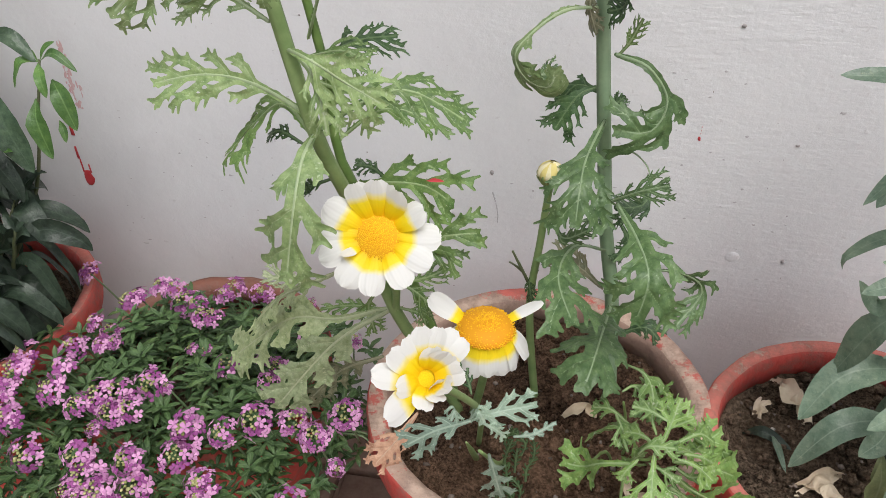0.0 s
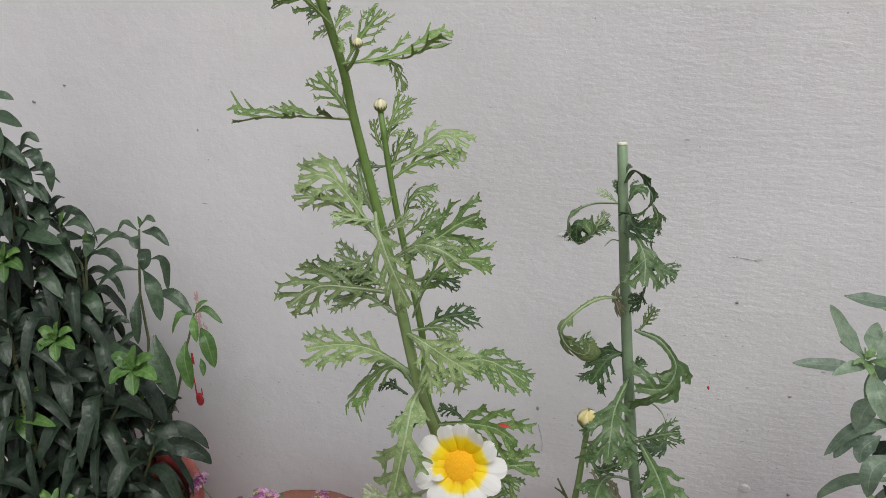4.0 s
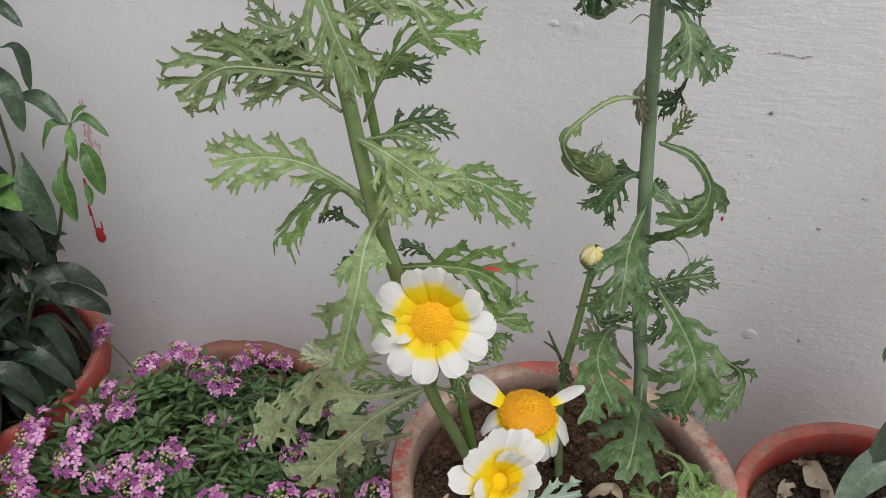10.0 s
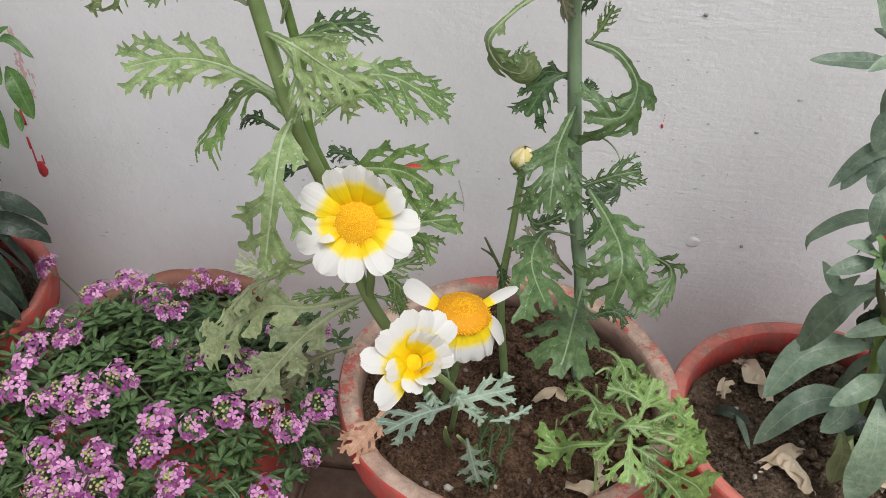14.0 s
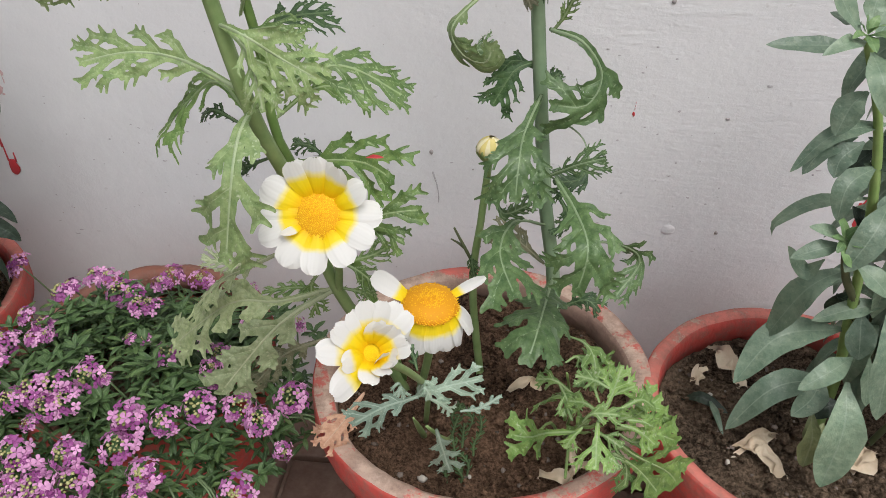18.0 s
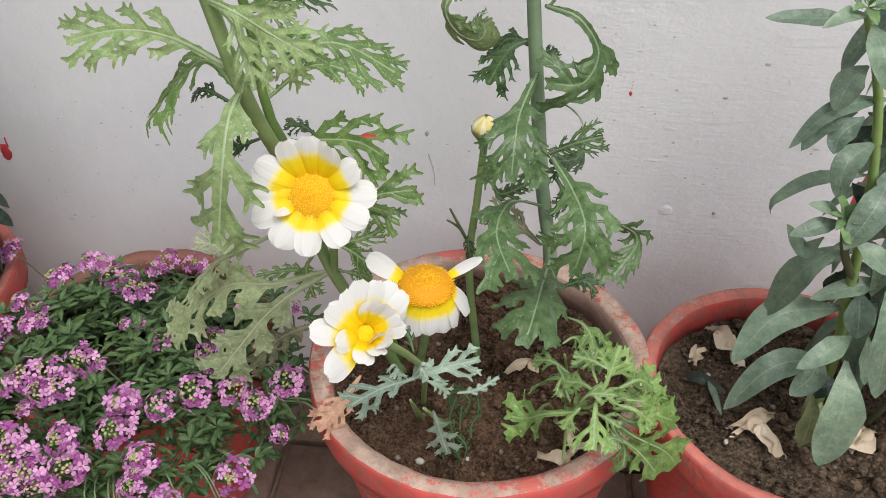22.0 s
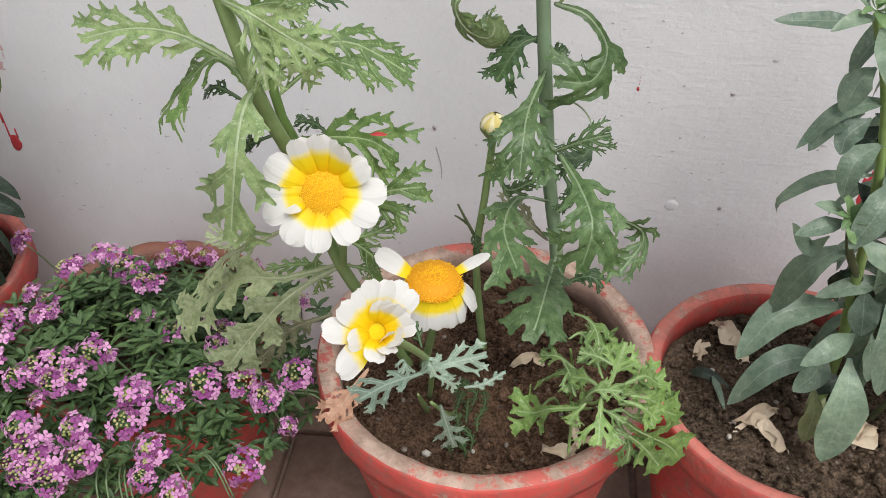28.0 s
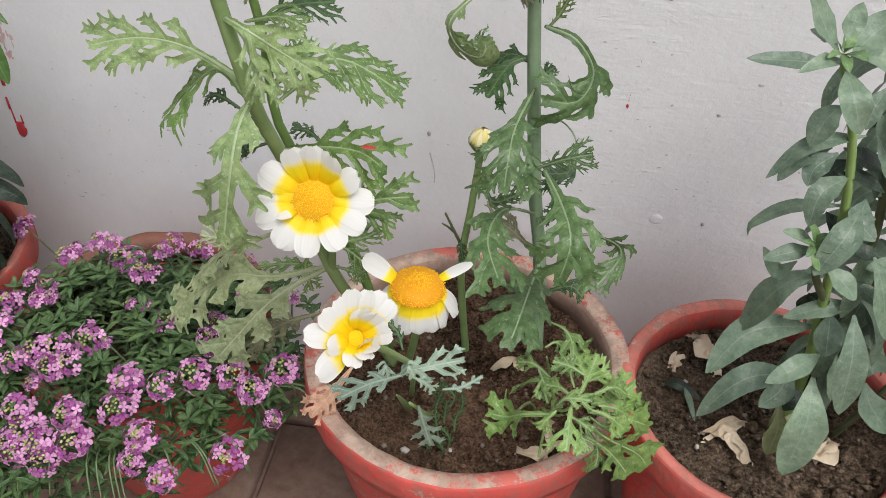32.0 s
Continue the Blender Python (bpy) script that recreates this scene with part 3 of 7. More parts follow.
def petal(parent, centre, normal, ang, r0, length, width, rise, bend, twist=0.0, yellow=0.38):
    """One ray petal: rise lifts it from the disc's plane at the root (degrees), bend turns it on the way out."""
    x, y, n = basis(normal)
    out = x * math.cos(ang) + y * math.sin(ang)
    side = n.cross(out)
    v, uv, f = [], [], []
    rows, cols = 9, 4
    p = Vector(centre) + out * r0
    a = radians(rise)
    for i in range(rows + 1):
        u = i / rows
        d = out * math.cos(a) + n * math.sin(a)
        up = n * math.cos(a) - out * math.sin(a)
        h = width / 2 * (0.50 + 0.50 * min(1, u / 0.5) ** 0.9) * (1 if u < 0.72 else math.sqrt(max(0.03, 1 - ((u - 0.72) / 0.29) ** 2 * 0.93)))
        for j in range(-cols, cols + 1):
            t = j / cols
            groove = -0.09 * width * (math.cos(t * math.pi * 3.0) * 0.18 + t * t * 1.0)
            notch = -0.018 * length * (1 if (u > 0.95 and abs(j) in (1, 3)) else 0)
            v.append(p + side * (h * t * math.cos(twist * u)) + up * (groove + h * t * math.sin(twist * u)) + d * notch)
            uv.append((0.5 + t * 0.5, u * 0.5 / yellow))
        p = p + d * (length / rows)
        a += radians(bend) / rows
    w = 2 * cols + 1
    for i in range(rows):
        for j in range(w - 1):
            f.append((i * w + j, i * w + j + 1, (i + 1) * w + j + 1, (i + 1) * w + j))
    return mesh_part("petal", v, f, PETAL, parent, uv)


def flower_head(plant, centre, normal, disc_r, dome, mat, label):
    """The disc of tiny florets over a green cup; petals are added under it."""
    x, y, n = basis(normal)
    c = Vector(centre)
    v, f = [], []
    rings, segs = 7, 28
    for i in range(rings + 1):
        t = i / rings
        for k in range(segs):
            a = 2 * math.pi * k / segs
            r = disc_r * math.sin(t * math.pi / 2)
            v.append(c + (x * math.cos(a) + y * math.sin(a)) * max(r, 1e-5) + n * (dome * math.cos(t * math.pi / 2) - 0.002))
    for i in range(rings):
        for k in range(segs):
            k2 = (k + 1) % segs
            f.append((i * segs + k, (i + 1) * segs + k, (i + 1) * segs + k2, i * segs + k2))
    count = 700
    for k in range(count):
        t = math.sqrt((k + 0.5) / count)
        a = k * 2.39996
        q = c + (x * math.cos(a) + y * math.sin(a)) * disc_r * t * 1.02 + n * (dome * math.cos(t * math.pi / 2) - 0.002)
        nn = (n * 1.0 + (x * math.cos(a) + y * math.sin(a)) * t * (0.6 + dome / disc_r)).normalized()
        s1 = nn.orthogonal().normalized()
        s2 = nn.cross(s1)
        w, h = disc_r * 0.038, disc_r * (0.045 + 0.075 * t) * RNG.uniform(0.7, 1.2)
        b0 = len(v)
        for m in range(5):
            e = 2 * math.pi * m / 5
            v.append(q + (s1 * math.cos(e) + s2 * math.sin(e)) * w)
        for m in range(5):
            e = 2 * math.pi * m / 5
            v.append(q + nn * h + (s1 * math.cos(e) + s2 * math.sin(e)) * w * 0.75)
        v.append(q + nn * h * 0.8)
        for m in range(5):
            m2 = (m + 1) % 5
            f.append((b0 + m, b0 + m2, b0 + 5 + m2, b0 + 5 + m))
            f.append((b0 + 5 + m, b0 + 5 + m2, b0 + 10))
    head = mesh_part("flower", v, f, mat, plant, label=label)
    v, f = [], []
    for i, (r, z) in enumerate(((0.2, -0.8), (0.6, -0.7), (0.8, -0.35), (0.82, -0.15))):
        for k in range(18):
            a = 2 * math.pi * k / 18
            rr = disc_r * r * (1 + 0.05 * (k % 2))
            v.append(c + (x * math.cos(a) + y * math.sin(a)) * rr + n * (disc_r * z - 0.001))
    for i in range(3):
        for k in range(18):
            k2 = (k + 1) % 18
            f.append((i * 18 + k, i * 18 + k2, (i + 1) * 18 + k2, (i + 1) * 18 + k))
    mesh_part("calyx", v, f, BUD_GREEN, head, label="green scaly cup under the petals")
    return head


def bud(plant, centre, axis, r, mat, label, scales=12, tips=11, seed=3):
    """A closed flower bud: petal tips folded over one another in a cup of green scales."""
    x, y, n = basis(axis)
    c = Vector(centre)
    g = random.Random(seed)

    def skin(z):
        return float(np.interp(z, (-1.05, -0.8, -0.45, -0.05, 0.3, 0.6, 0.8, 0.92), (0.34, 0.62, 0.88, 1.0, 0.93, 0.66, 0.36, 0.08)))

    def patch(name, a, z0, z1, half, lift, parent, m, taper, over=0.0):
        v, f = [], []
        rows, cols = 7, 4
        for i in range(rows + 1):
            t = i / rows
            z = z0 + (z1 - z0) * t
            w = half * (1 - taper * t ** 2.2) * (0.55 + 0.45 * min(1, t * 3))
            for k in range(cols + 1):
                e = (2 * k / cols - 1)
                b = a + e * w / max(0.45, skin(z))
                rr = (skin(z) + lift * (1 - 0.5 * e * e)) * r
                q = c + (x * math.cos(b) + y * math.sin(b)) * rr + n * r * (z + over * t ** 3)
                v.append(q - (x * math.cos(a) + y * math.sin(a)) * r * over * 0.6 * t ** 4)
        for i in range(rows):
            for k in range(cols):
                p = i * (cols + 1) + k
                f.append((p, p + 1, p + cols + 2, p + cols + 1))
        return mesh_part(name, v, f, m, parent)

    zs = (-1.05, -0.8, -0.45, -0.05, 0.3, 0.6, 0.8, 0.92)
    v, f = lathe([(skin(z) * r * 0.98, z * r) for z in zs], 24, (0, 0, 0), 0.0, 0)
    ob = mesh_part("bud", [c + x * p[0] + y * p[1] + n * p[2] for p in v], f, mat, plant, label=label)
    for k in range(tips):
        a = 2 * math.pi * (k + g.uniform(-0.25, 0.25)) / tips
        patch("petal_tip", a, -0.3, g.uniform(0.74, 0.9), g.uniform(0.30, 0.42), g.uniform(0.02, 0.09), ob, mat if k % 2 else BUD_STRIPE, 0.55, g.uniform(0.02, 0.22))
    for row in range(2):
        for k in range(scales):
            a = 2 * math.pi * (k + 0.5 * row + g.uniform(-0.15, 0.15)) / scales
            patch("scale", a, -1.05, g.uniform(-0.35, -0.15) if row else g.uniform(-0.05, 0.22), g.uniform(0.24, 0.32), 0.13 if row else 0.10, ob, BUD_GREEN, 0.92)
    return ob


# ---- setting ----
def box(name, lo, hi, mat, kind, label, category):
    bm = bmesh.new()
    bmesh.ops.create_cube(bm, size=1)
    bmesh.ops.scale(bm, verts=bm.verts, vec=[b - a for a, b in zip(lo, hi)])
    bmesh.ops.translate(bm, verts=bm.verts, vec=[(a + b) / 2 for a, b in zip(lo, hi)])
    ob = part(name, bm, mat, None)
    ob.data.polygons.foreach_set("use_smooth", [False] * 6)
    return tagged(ob, label, category, "", kind)


wall = box("wall_back", (-6, 0, -0.02), (6, 0.23, 2.6), PLASTER, "structure", "off-white plastered garden wall with rough brush strokes", "wall")
ground = box("ground", (-90, -90, -0.32), (90, 90, -0.012), FLOOR, "structure", "dark brown worn ground in front of the wall", "ground")


def paving():
    """Stone slabs laid along the wall, with open joints."""
    r = random.Random(3)
    y = -0.004
    for row, depth in enumerate((0.115, 0.30, 0.30, 0.30)):
        x = -1.1 + (0.13 if row % 2 else 0)
        while x < 0.95:
            w = 0.40
            bm = bmesh.new()
            bmesh.ops.create_cube(bm, size=1)
            bmesh.ops.scale(bm, verts=bm.verts, vec=(w - 0.007, depth - 0.007, 0.03))
            bmesh.ops.bevel(bm, geom=bm.edges[:], offset=0.003, segments=1, affect="EDGES")
            bmesh.ops.translate(bm, verts=bm.verts, vec=(x + w / 2, y - depth / 2, -0.015 + r.uniform(-0.001, 0.001)))
            s = part("slab", bm, FLOOR, ground)
            x += w
        y -= depth


paving()


def wall_mark(name, x, z, pts, mat, proud=0.0012):
    """A flat splash or lump on the plaster, as an outline of (dx, dz), slightly proud of it."""
    n = len(pts)
    v = [(x + a, -0.0004, z + b) for a, b in pts] + [(x + a * 0.8, -proud, z + b * 0.8) for a, b in pts] + [(x, -proud * 1.15, z)]
    f = [(i, (i + 1) % n, n + (i + 1) % n, n + i) for i in range(n)] + [(n + i, n + (i + 1) % n, 2 * n) for i in range(n)]
    return mesh_part(name, v, f, mat, wall)


def blob(rx, rz, n=10, seed=1, rough=0.25):
    r = random.Random(seed)
    return [(rx * math.cos(2 * math.pi * i / n) * r.uniform(1 - rough, 1 + rough), rz * math.sin(2 * math.pi * i / n) * r.uniform(1 - rough, 1 + rough)) for i in range(n)]


wall_mark("paint_drip", -0.4800, 0.3110, blob(0.006, 0.011, 12, 2, 0.15), RED_DRIP)
for dx, z0, z1, w in ((-0.006, 0.318, 0.336, 0.0010), (0.003, 0.318, 0.330, 0.0009), (-0.007, 0.336, 0.352, 0.0016), (-0.004, 0.366, 0.384, 0.0022)):
    wall_mark("paint_drip", -0.478 + dx, (z0 + z1) / 2, [(-w, -(z1 - z0) / 2), (w, -(z1 - z0) / 2), (w * 0.7, (z1 - z0) / 2), (-w * 0.7, (z1 - z0) / 2)], RED_DRIP)
for k in range(60):
    r = random.Random(20 + k)
    z = r.random()
    wall_mark("faded_stain", -0.4625 + r.gauss(0, 0.0035) * (1.3 - z), 0.40 + 0.075 * z, blob(r.uniform(0.0007, 0.0019), r.uniform(0.001, 0.0042), 8, 30 + k, 0.4), RED_FADED, 0.0005)
wall_mark("paint_drip", 0.1875, 0.411, blob(0.0014, 0.0024, 9, 4), RED_DRIP, 0.0007)
for dz in (0.0055, 0.0085, 0.012):
    wall_mark("faded_stain", 0.1878 + dz * 0.05, 0.411 + dz, blob(0.0006, 0.0011, 8, 5), RED_FADED, 0.0006)
wall_mark("paint_drip", -0.049, 0.888, blob(0.0022, 0.008, 8, 6), RED_DRIP)
wall_mark("paint_drip", 0.4258, 0.312, blob(0.009, 0.020, 22, 8, 0.35), RED_DRIP, 0.0007)
wall_mark("plaster_lump", 0.2403, 0.2792, blob(0.0075, 0.0065, 18, 9, 0.1), PLASTER, 0.0010)
wall_mark("speck", 0.2893, 0.2787, blob(0.0020, 0.0024, 8, 10), SPECK)
wall_mark("speck", -0.0085, 0.358, blob(0.0022, 0.003, 8, 11), SPECK)
wall_mark("speck", 0.2078, 0.5205, blob(0.0022, 0.002, 8, 12), SPECK)
wall_mark("speck", -0.4267, 0.6935, blob(0.0014, 0.002, 8, 13), SPECK)
wall_mark("speck", 0.275, 0.4102, blob(0.0024, 0.0015, 8, 14), SPECK)
wall_mark("speck", -0.6037, 0.7442, blob(0.002, 0.002, 8, 15), SPECK)
wall_mark("speck", -0.6535, 0.7227, blob(0.003, 0.002, 8, 16), SPECK)
for k in range(9):
    r = random.Random(60 + k)
    wall_mark("scratch", 0.195 + k * 0.0038, 0.5735 + r.uniform(-0.0012, 0.0012) - k * 0.0002, blob(r.uniform(0.0012, 0.0028), r.uniform(0.0004, 0.0009), 8, 70 + k, 0.5), PALE_GREY, 0.0007)
for k in range(12):
    r = random.Random(90 + k)
    wall_mark("scratch", -0.0015 - 0.008 * abs(k / 11 - 0.2) ** 1.5, 0.298 + k * 0.0032, blob(0.0007, 0.0022, 7, 95 + k, 0.4), PALE_GREY, 0.0006)
for k, (sx, sz) in enumerate(((-0.4315, 0.2233), (-0.425, 0.229), (0.305, 0.445), (-0.43, 0.60), (0.14, 0.70), (-0.30, 0.33), (0.37, 0.36))):
    wall_mark("scratch", sx, sz, blob(0.0032, 0.0011, 9, 130 + k, 0.45), PALE_GREY, 0.0006)
wall_mark("plaster_lump", 0.0134, 0.5868, blob(0.004, 0.003, 12, 18, 0.3), PLASTER, 0.0007)
wall_mark("plaster_lump", 0.033, 0.585, blob(0.005, 0.005, 12, 19, 0.4), PLASTER, 0.0006)
for k in range(120):
    r = random.Random(100 + k)
    wall_mark("speck", r.uniform(-0.75, 0.6), r.uniform(0.18, 1.0), blob(r.uniform(0.0004, 0.0012), r.uniform(0.0004, 0.001), 7, 200 + k, 0.4), SPECK if k % 3 else PALE_GREY, 0.0006)
for k in range(90):
    r = random.Random(1300 + k)
    wall_mark("scuff", r.gauss(-0.28, 0.10) if k % 2 else r.gauss(0.20, 0.07), r.uniform(0.2, 0.42) + 0.12 * r.random() ** 2, blob(r.uniform(0.0005, 0.0022), r.uniform(0.0004, 0.0011), 7, 1400 + k, 0.5), PALE_GREY, 0.0005)
for k in range(24):
    r = random.Random(300 + k)
    wall_mark("plaster_lump", r.uniform(-0.75, 0.6), r.uniform(0.18, 1.0), blob(r.uniform(0.002, 0.007), r.uniform(0.001, 0.0025), 9, 400 + k, 0.4), PLASTER, 0.0004)


# ---- pots and soil ----
def flower_pot(x, y, top_r, height, body_mat, rim_mat, label, lip=0.020, wobble=0.012, seed=0, inner_mat=None):
    pot = thing("flower_pot", (x, y, 0), label, "flower pot")
    r, h = top_r, height
    low = r * 0.62
    rim_h = h * 0.13
    ri = r - lip
    body = [(low * 0.2, 0.004), (low * 0.96, 0.0), (low, 0.006), (r * 0.80, h * 0.45), (r * 0.93, h - rim_h - 0.004), (r * 0.935, h - rim_h + 0.006),
            (ri + 0.004, h - rim_h + 0.006), (ri - 0.002, h - rim_h), (ri - 0.006, h * 0.6), (low * 0.85, 0.02), (low * 0.2, 0.02)]
    v, f = lathe(body, 72, (x, y, 0), wobble * 0.5, seed)
    mesh_part("body", v, f, body_mat, pot)
    rim = [(r * 0.940, h - rim_h), (r * 0.985, h - rim_h + 0.002), (r * 1.0, h - rim_h + 0.012), (r * 1.0, h - 0.010), (r * 0.996, h - 0.003), (r * 0.985, h),
           (ri + 0.006, h), (ri + 0.001, h - 0.003), (ri - 0.001, h - 0.009), (ri - 0.003, h - rim_h), (r * 0.940, h - rim_h)]
    v, f = lathe(rim, 96, (x, y, 0), wobble, seed + 3)
    n = len(rim)
    fm = []
    for k in range(96):
        for j in range(n - 1):
            fm.append(0 if j in (0, 1, 2, 3, 4) else (2 if j in (7, 8, 9) else 1))
    mesh_part("rim", v, f, rim_mat, pot, mats=[body_mat, rim_mat, inner_mat or body_mat], face_mats=fm, label="worn thick rim")
    return pot


def soil_bed(x, y, r, z, mat, label, seed, mound=0.006):
    """A rough disc of earth with clods."""
    ob = thing("soil", (x, y, z), label, "soil")
    v, f = [(x, y, z + 0.004)], []
    rings, segs = 26, 84
    for i in range(1, rings + 1):
        t = i / rings
        for k in range(segs):
            a = 2 * math.pi * k / segs
            px, py = x + r * t * math.cos(a), y + r * t * math.sin(a)
            n1 = 1.3 * noise.fractal(Vector((px * 38, py * 38, seed)), 0.8, 2.1, 5)
            n2 = noise.noise(Vector((px * 9, py * 9, seed + 5)))
            v.append((px, py, z + 0.0060 * n1 + mound * n2 + 0.004 * (t > 0.93)))
    for k in range(segs):
        f.append((0, 1 + k, 1 + (k + 1) % segs))
    for i in range(rings - 1):
        for k in range(segs):
            k2 = (k + 1) % segs
            a, b = 1 + i * segs, 1 + (i + 1) * segs
            f.append((a + k, b + k, b + k2, a + k2))
    v += [(x + r * math.cos(2 * math.pi * k / segs), y + r * math.sin(2 * math.pi * k / segs), z - 0.05) for k in range(segs)]
    a, b = 1 + (rings - 1) * segs, 1 + rings * segs
    for k in range(segs):
        k2 = (k + 1) % segs
        f.append((a + k, b + k, b + k2, a + k2))
    mesh_part("earth", v, f, mat, ob)
    rr = random.Random(seed)
    v, f = [], []
    for k in range(2600):
        t, a = math.sqrt(rr.random()) * 0.97, rr.uniform(0, 6.28)
        s = rr.choice((0.0005, 0.0006, 0.0007, 0.0008, 0.001, 0.001, 0.0012, 0.0016, 0.002, 0.003)) * rr.uniform(0.7, 1.25)
        clod(v, f, (x + r * t * math.cos(a), y + r * t * math.sin(a), z + 0.004 + s * 0.3), s, rr)
    tagged(mesh_part("crumbled_earth", v, f, mat, ob, smooth=False), kind="stuff")
    for k in range(130):
        t, a = math.sqrt(rr.random()) * 0.95, rr.uniform(0, 6.28)
        s = rr.choice((0.002, 0.0028, 0.0036, 0.0048, 0.006, 0.008)) * rr.uniform(0.8, 1.2)
        v, f = [], []
        clod(v, f, (x + r * t * math.cos(a), y + r * t * math.sin(a), z + 0.004 + s * 0.2), s, rr)
        mesh_part("clod", v, f, mat, ob)
    v, f = [], []
    for k in range(60):
        t, a = math.sqrt(rr.random()) * 0.95, rr.uniform(0, 6.28)
        s = rr.uniform(0.001, 0.0028)
        clod(v, f, (x + r * t * math.cos(a), y + r * t * math.sin(a), z + 0.005), s, rr)
    tagged(mesh_part("grit", v, f, PEBBLE, ob), kind="stuff")
    return ob


def clod(v, f, at, s, rr):
    """A small uneven lump, eight-sided."""
    b = len(v)
    sc = (s * rr.uniform(0.7, 1.3), s * rr.uniform(0.7, 1.3), s * rr.uniform(0.5, 1.0))
    turn = rr.uniform(0, 1.5)
    for z, rad, n in ((-0.8, 0.6, 5), (0.05, 1.0, 5), (0.75, 0.55, 5)):
        for k in range(n):
            a = turn + 2 * math.pi * k / n + z * 0.4
            w = rad * rr.uniform(0.8, 1.2)
            v.append((at[0] + sc[0] * w * math.cos(a), at[1] + sc[1] * w * math.sin(a), at[2] + sc[2] * z))
    for i in range(2):
        for k in range(5):
            k2 = (k + 1) % 5
            f.append((b + i * 5 + k, b + i * 5 + k2, b + (i + 1) * 5 + k2, b + (i + 1) * 5 + k))
    f.append(tuple(b + 10 + k for k in range(5)))


flower_pot(0.0617, -0.2057, 0.150, 0.26, RED_POT, BARE_RIM, "large red painted clay pot with a worn pinkish rim", 0.019, 0.014, 1, INNER)
flower_pot(0.3261, -0.2191, 0.1265, 0.26, RED_POT, WORN_RIM, "smaller red painted clay pot with a worn rim", 0.0145, 0.012, 2)
flower_pot(0.560, -0.148, 0.115, 0.285, RED_POT, WORN_RIM, "red painted clay pot standing beside the grey shrub", 0.014, 0.012, 6)
flower_pot(-0.268, -0.180, 0.124, 0.235, RED_POT, CLAY, "red clay pot hidden under a mound of pink alyssum", 0.015, 0.03, 3, CLAY)
flower_pot(-0.538, -0.175, 0.134, 0.26, RED_POT, WORN_RIM, "faded red clay pot standing by the wall", 0.014, 0.012, 4)
soil_bed(0.0617, -0.2057, 0.1290, 0.229, SOIL_BROWN, "dry brown cloddy earth in the large pot", 11)
soil_bed(0.3261, -0.2191, 0.1105, 0.229, SOIL_BLACK, "dark crumbly earth in the smaller red pot", 12)
soil_bed(0.560, -0.148, 0.099, 0.250, SOIL_BLACK, "dark earth in the red pot by the wall", 15)
soil_bed(-0.268, -0.180, 0.106, 0.195, SOIL_BLACK, "dark earth under the alyssum", 13)
soil_bed(-0.538, -0.175, 0.117, 0.215, SOIL_BLACK, "dark earth in the terracotta pot", 14)

# ---- the flowering daisy ----
daisy = thing("crown_daisy", (0.0, -0.195, 0.20), "tall crown daisy with three white and yellow flowers and ferny leaves", "flowering plant")
stem_part(daisy, [(0.0, -0.195, 0.19), (-0.026, -0.225, 0.30), (-0.047, -0.250, 0.381), (-0.059, -0.284, 0.495), (-0.066, -0.309, 0.558), (-0.081, -0.314, 0.655)], [0.0046, 0.0045, 0.0044, 0.0043, 0.0042, 0.0038], rings=30)
stem_part(daisy, [(-0.0805, -0.3138, 0.652), (-0.090, -0.318, 0.71), (-0.102, -0.323, 0.779), (-0.1045, -0.335, 0.822), (-0.1165, -0.356, 0.893)], [0.0038, 0.0033, 0.0030, 0.0028, 0.0026], STALK_FRESH, rings=28)
stem_part(daisy, [(-0.010, -0.205, 0.24), (-0.035, -0.225, 0.38), (-0.077, -0.237, 0.491), (-0.082, -0.237, 0.530), (-0.084, -0.237, 0.575), (-0.104, -0.237, 0.698), (-0.1116, -0.237, 0.768)], [0.0042, 0.0040, 0.0036, 0.0032, 0.0028, 0.0025, 0.0022], STALK_FRESH, rings=28)
stem_part(daisy, [(-0.046, -0.249, 0.378), (-0.036, -0.275, 0.43), (-0.034, -0.303, 0.482)], [0.0030, 0.0027, 0.0024])
stem_part(daisy, [(0.004, -0.205, 0.22), (0.022, -0.250, 0.32), (0.029, -0.275, 0.392)], [0.0034, 0.0032, 0.0028])
stem_part(daisy, [(0.016, -0.24, 0.225), (0.028, -0.30, 0.33), (0.0325, -0.375, 0.425), (0.0235, -0.425, 0.490)], [0.0022, 0.0021, 0.0020])
stem_part(daisy, [(-0.1045, -0.331, 0.812), (-0.096, -0.336, 0.820), (-0.0905, -0.338, 0.829)], [0.0014, 0.0013, 0.0012], STALK_FRESH)
bud(daisy, (-0.1168, -0.3556, 0.8955), (-0.12, -0.05, 1), 0.0088, BUD_CREAM, "large cream-white closed bud in green scales")
bud(daisy, (-0.1116, -0.237, 0.7735), (0, -0.2, 1), 0.0052, BUD_CREAM, "small cream bud")
bud(daisy, (-0.0906, -0.3383, 0.8335), (0, -0.2, 1), 0.0034, BUD_CREAM, "tiny green-white bud")

f1 = flower_head(daisy, (-0.0313, -0.320, 0.4977), (0.12, -0.72, 0.62), 0.0138, 0.004, DISC_PALE, "open white flower with a yellow ring and disc")
for k, ang in enumerate((2, -24, -54, -88, -119, -150, 176, 156, 118, 92, 66, 36)):
    g = random.Random(500 + k)
    top = max(0, math.sin(radians(ang)))
    petal(f1, (-0.0313, -0.320, 0.4977), (0.12, -0.72, 0.62), radians(ang + g.uniform(-4, 4)), 0.0120, 0.0250 * g.uniform(0.94, 1.08), 0.0172 * g.uniform(0.90, 1.12),
          8 + 46 * top + g.uniform(-8, 8), -18 + 20 * top + g.uniform(-14, 8), g.uniform(-0.35, 0.35), 0.38 + 0.17 * top)
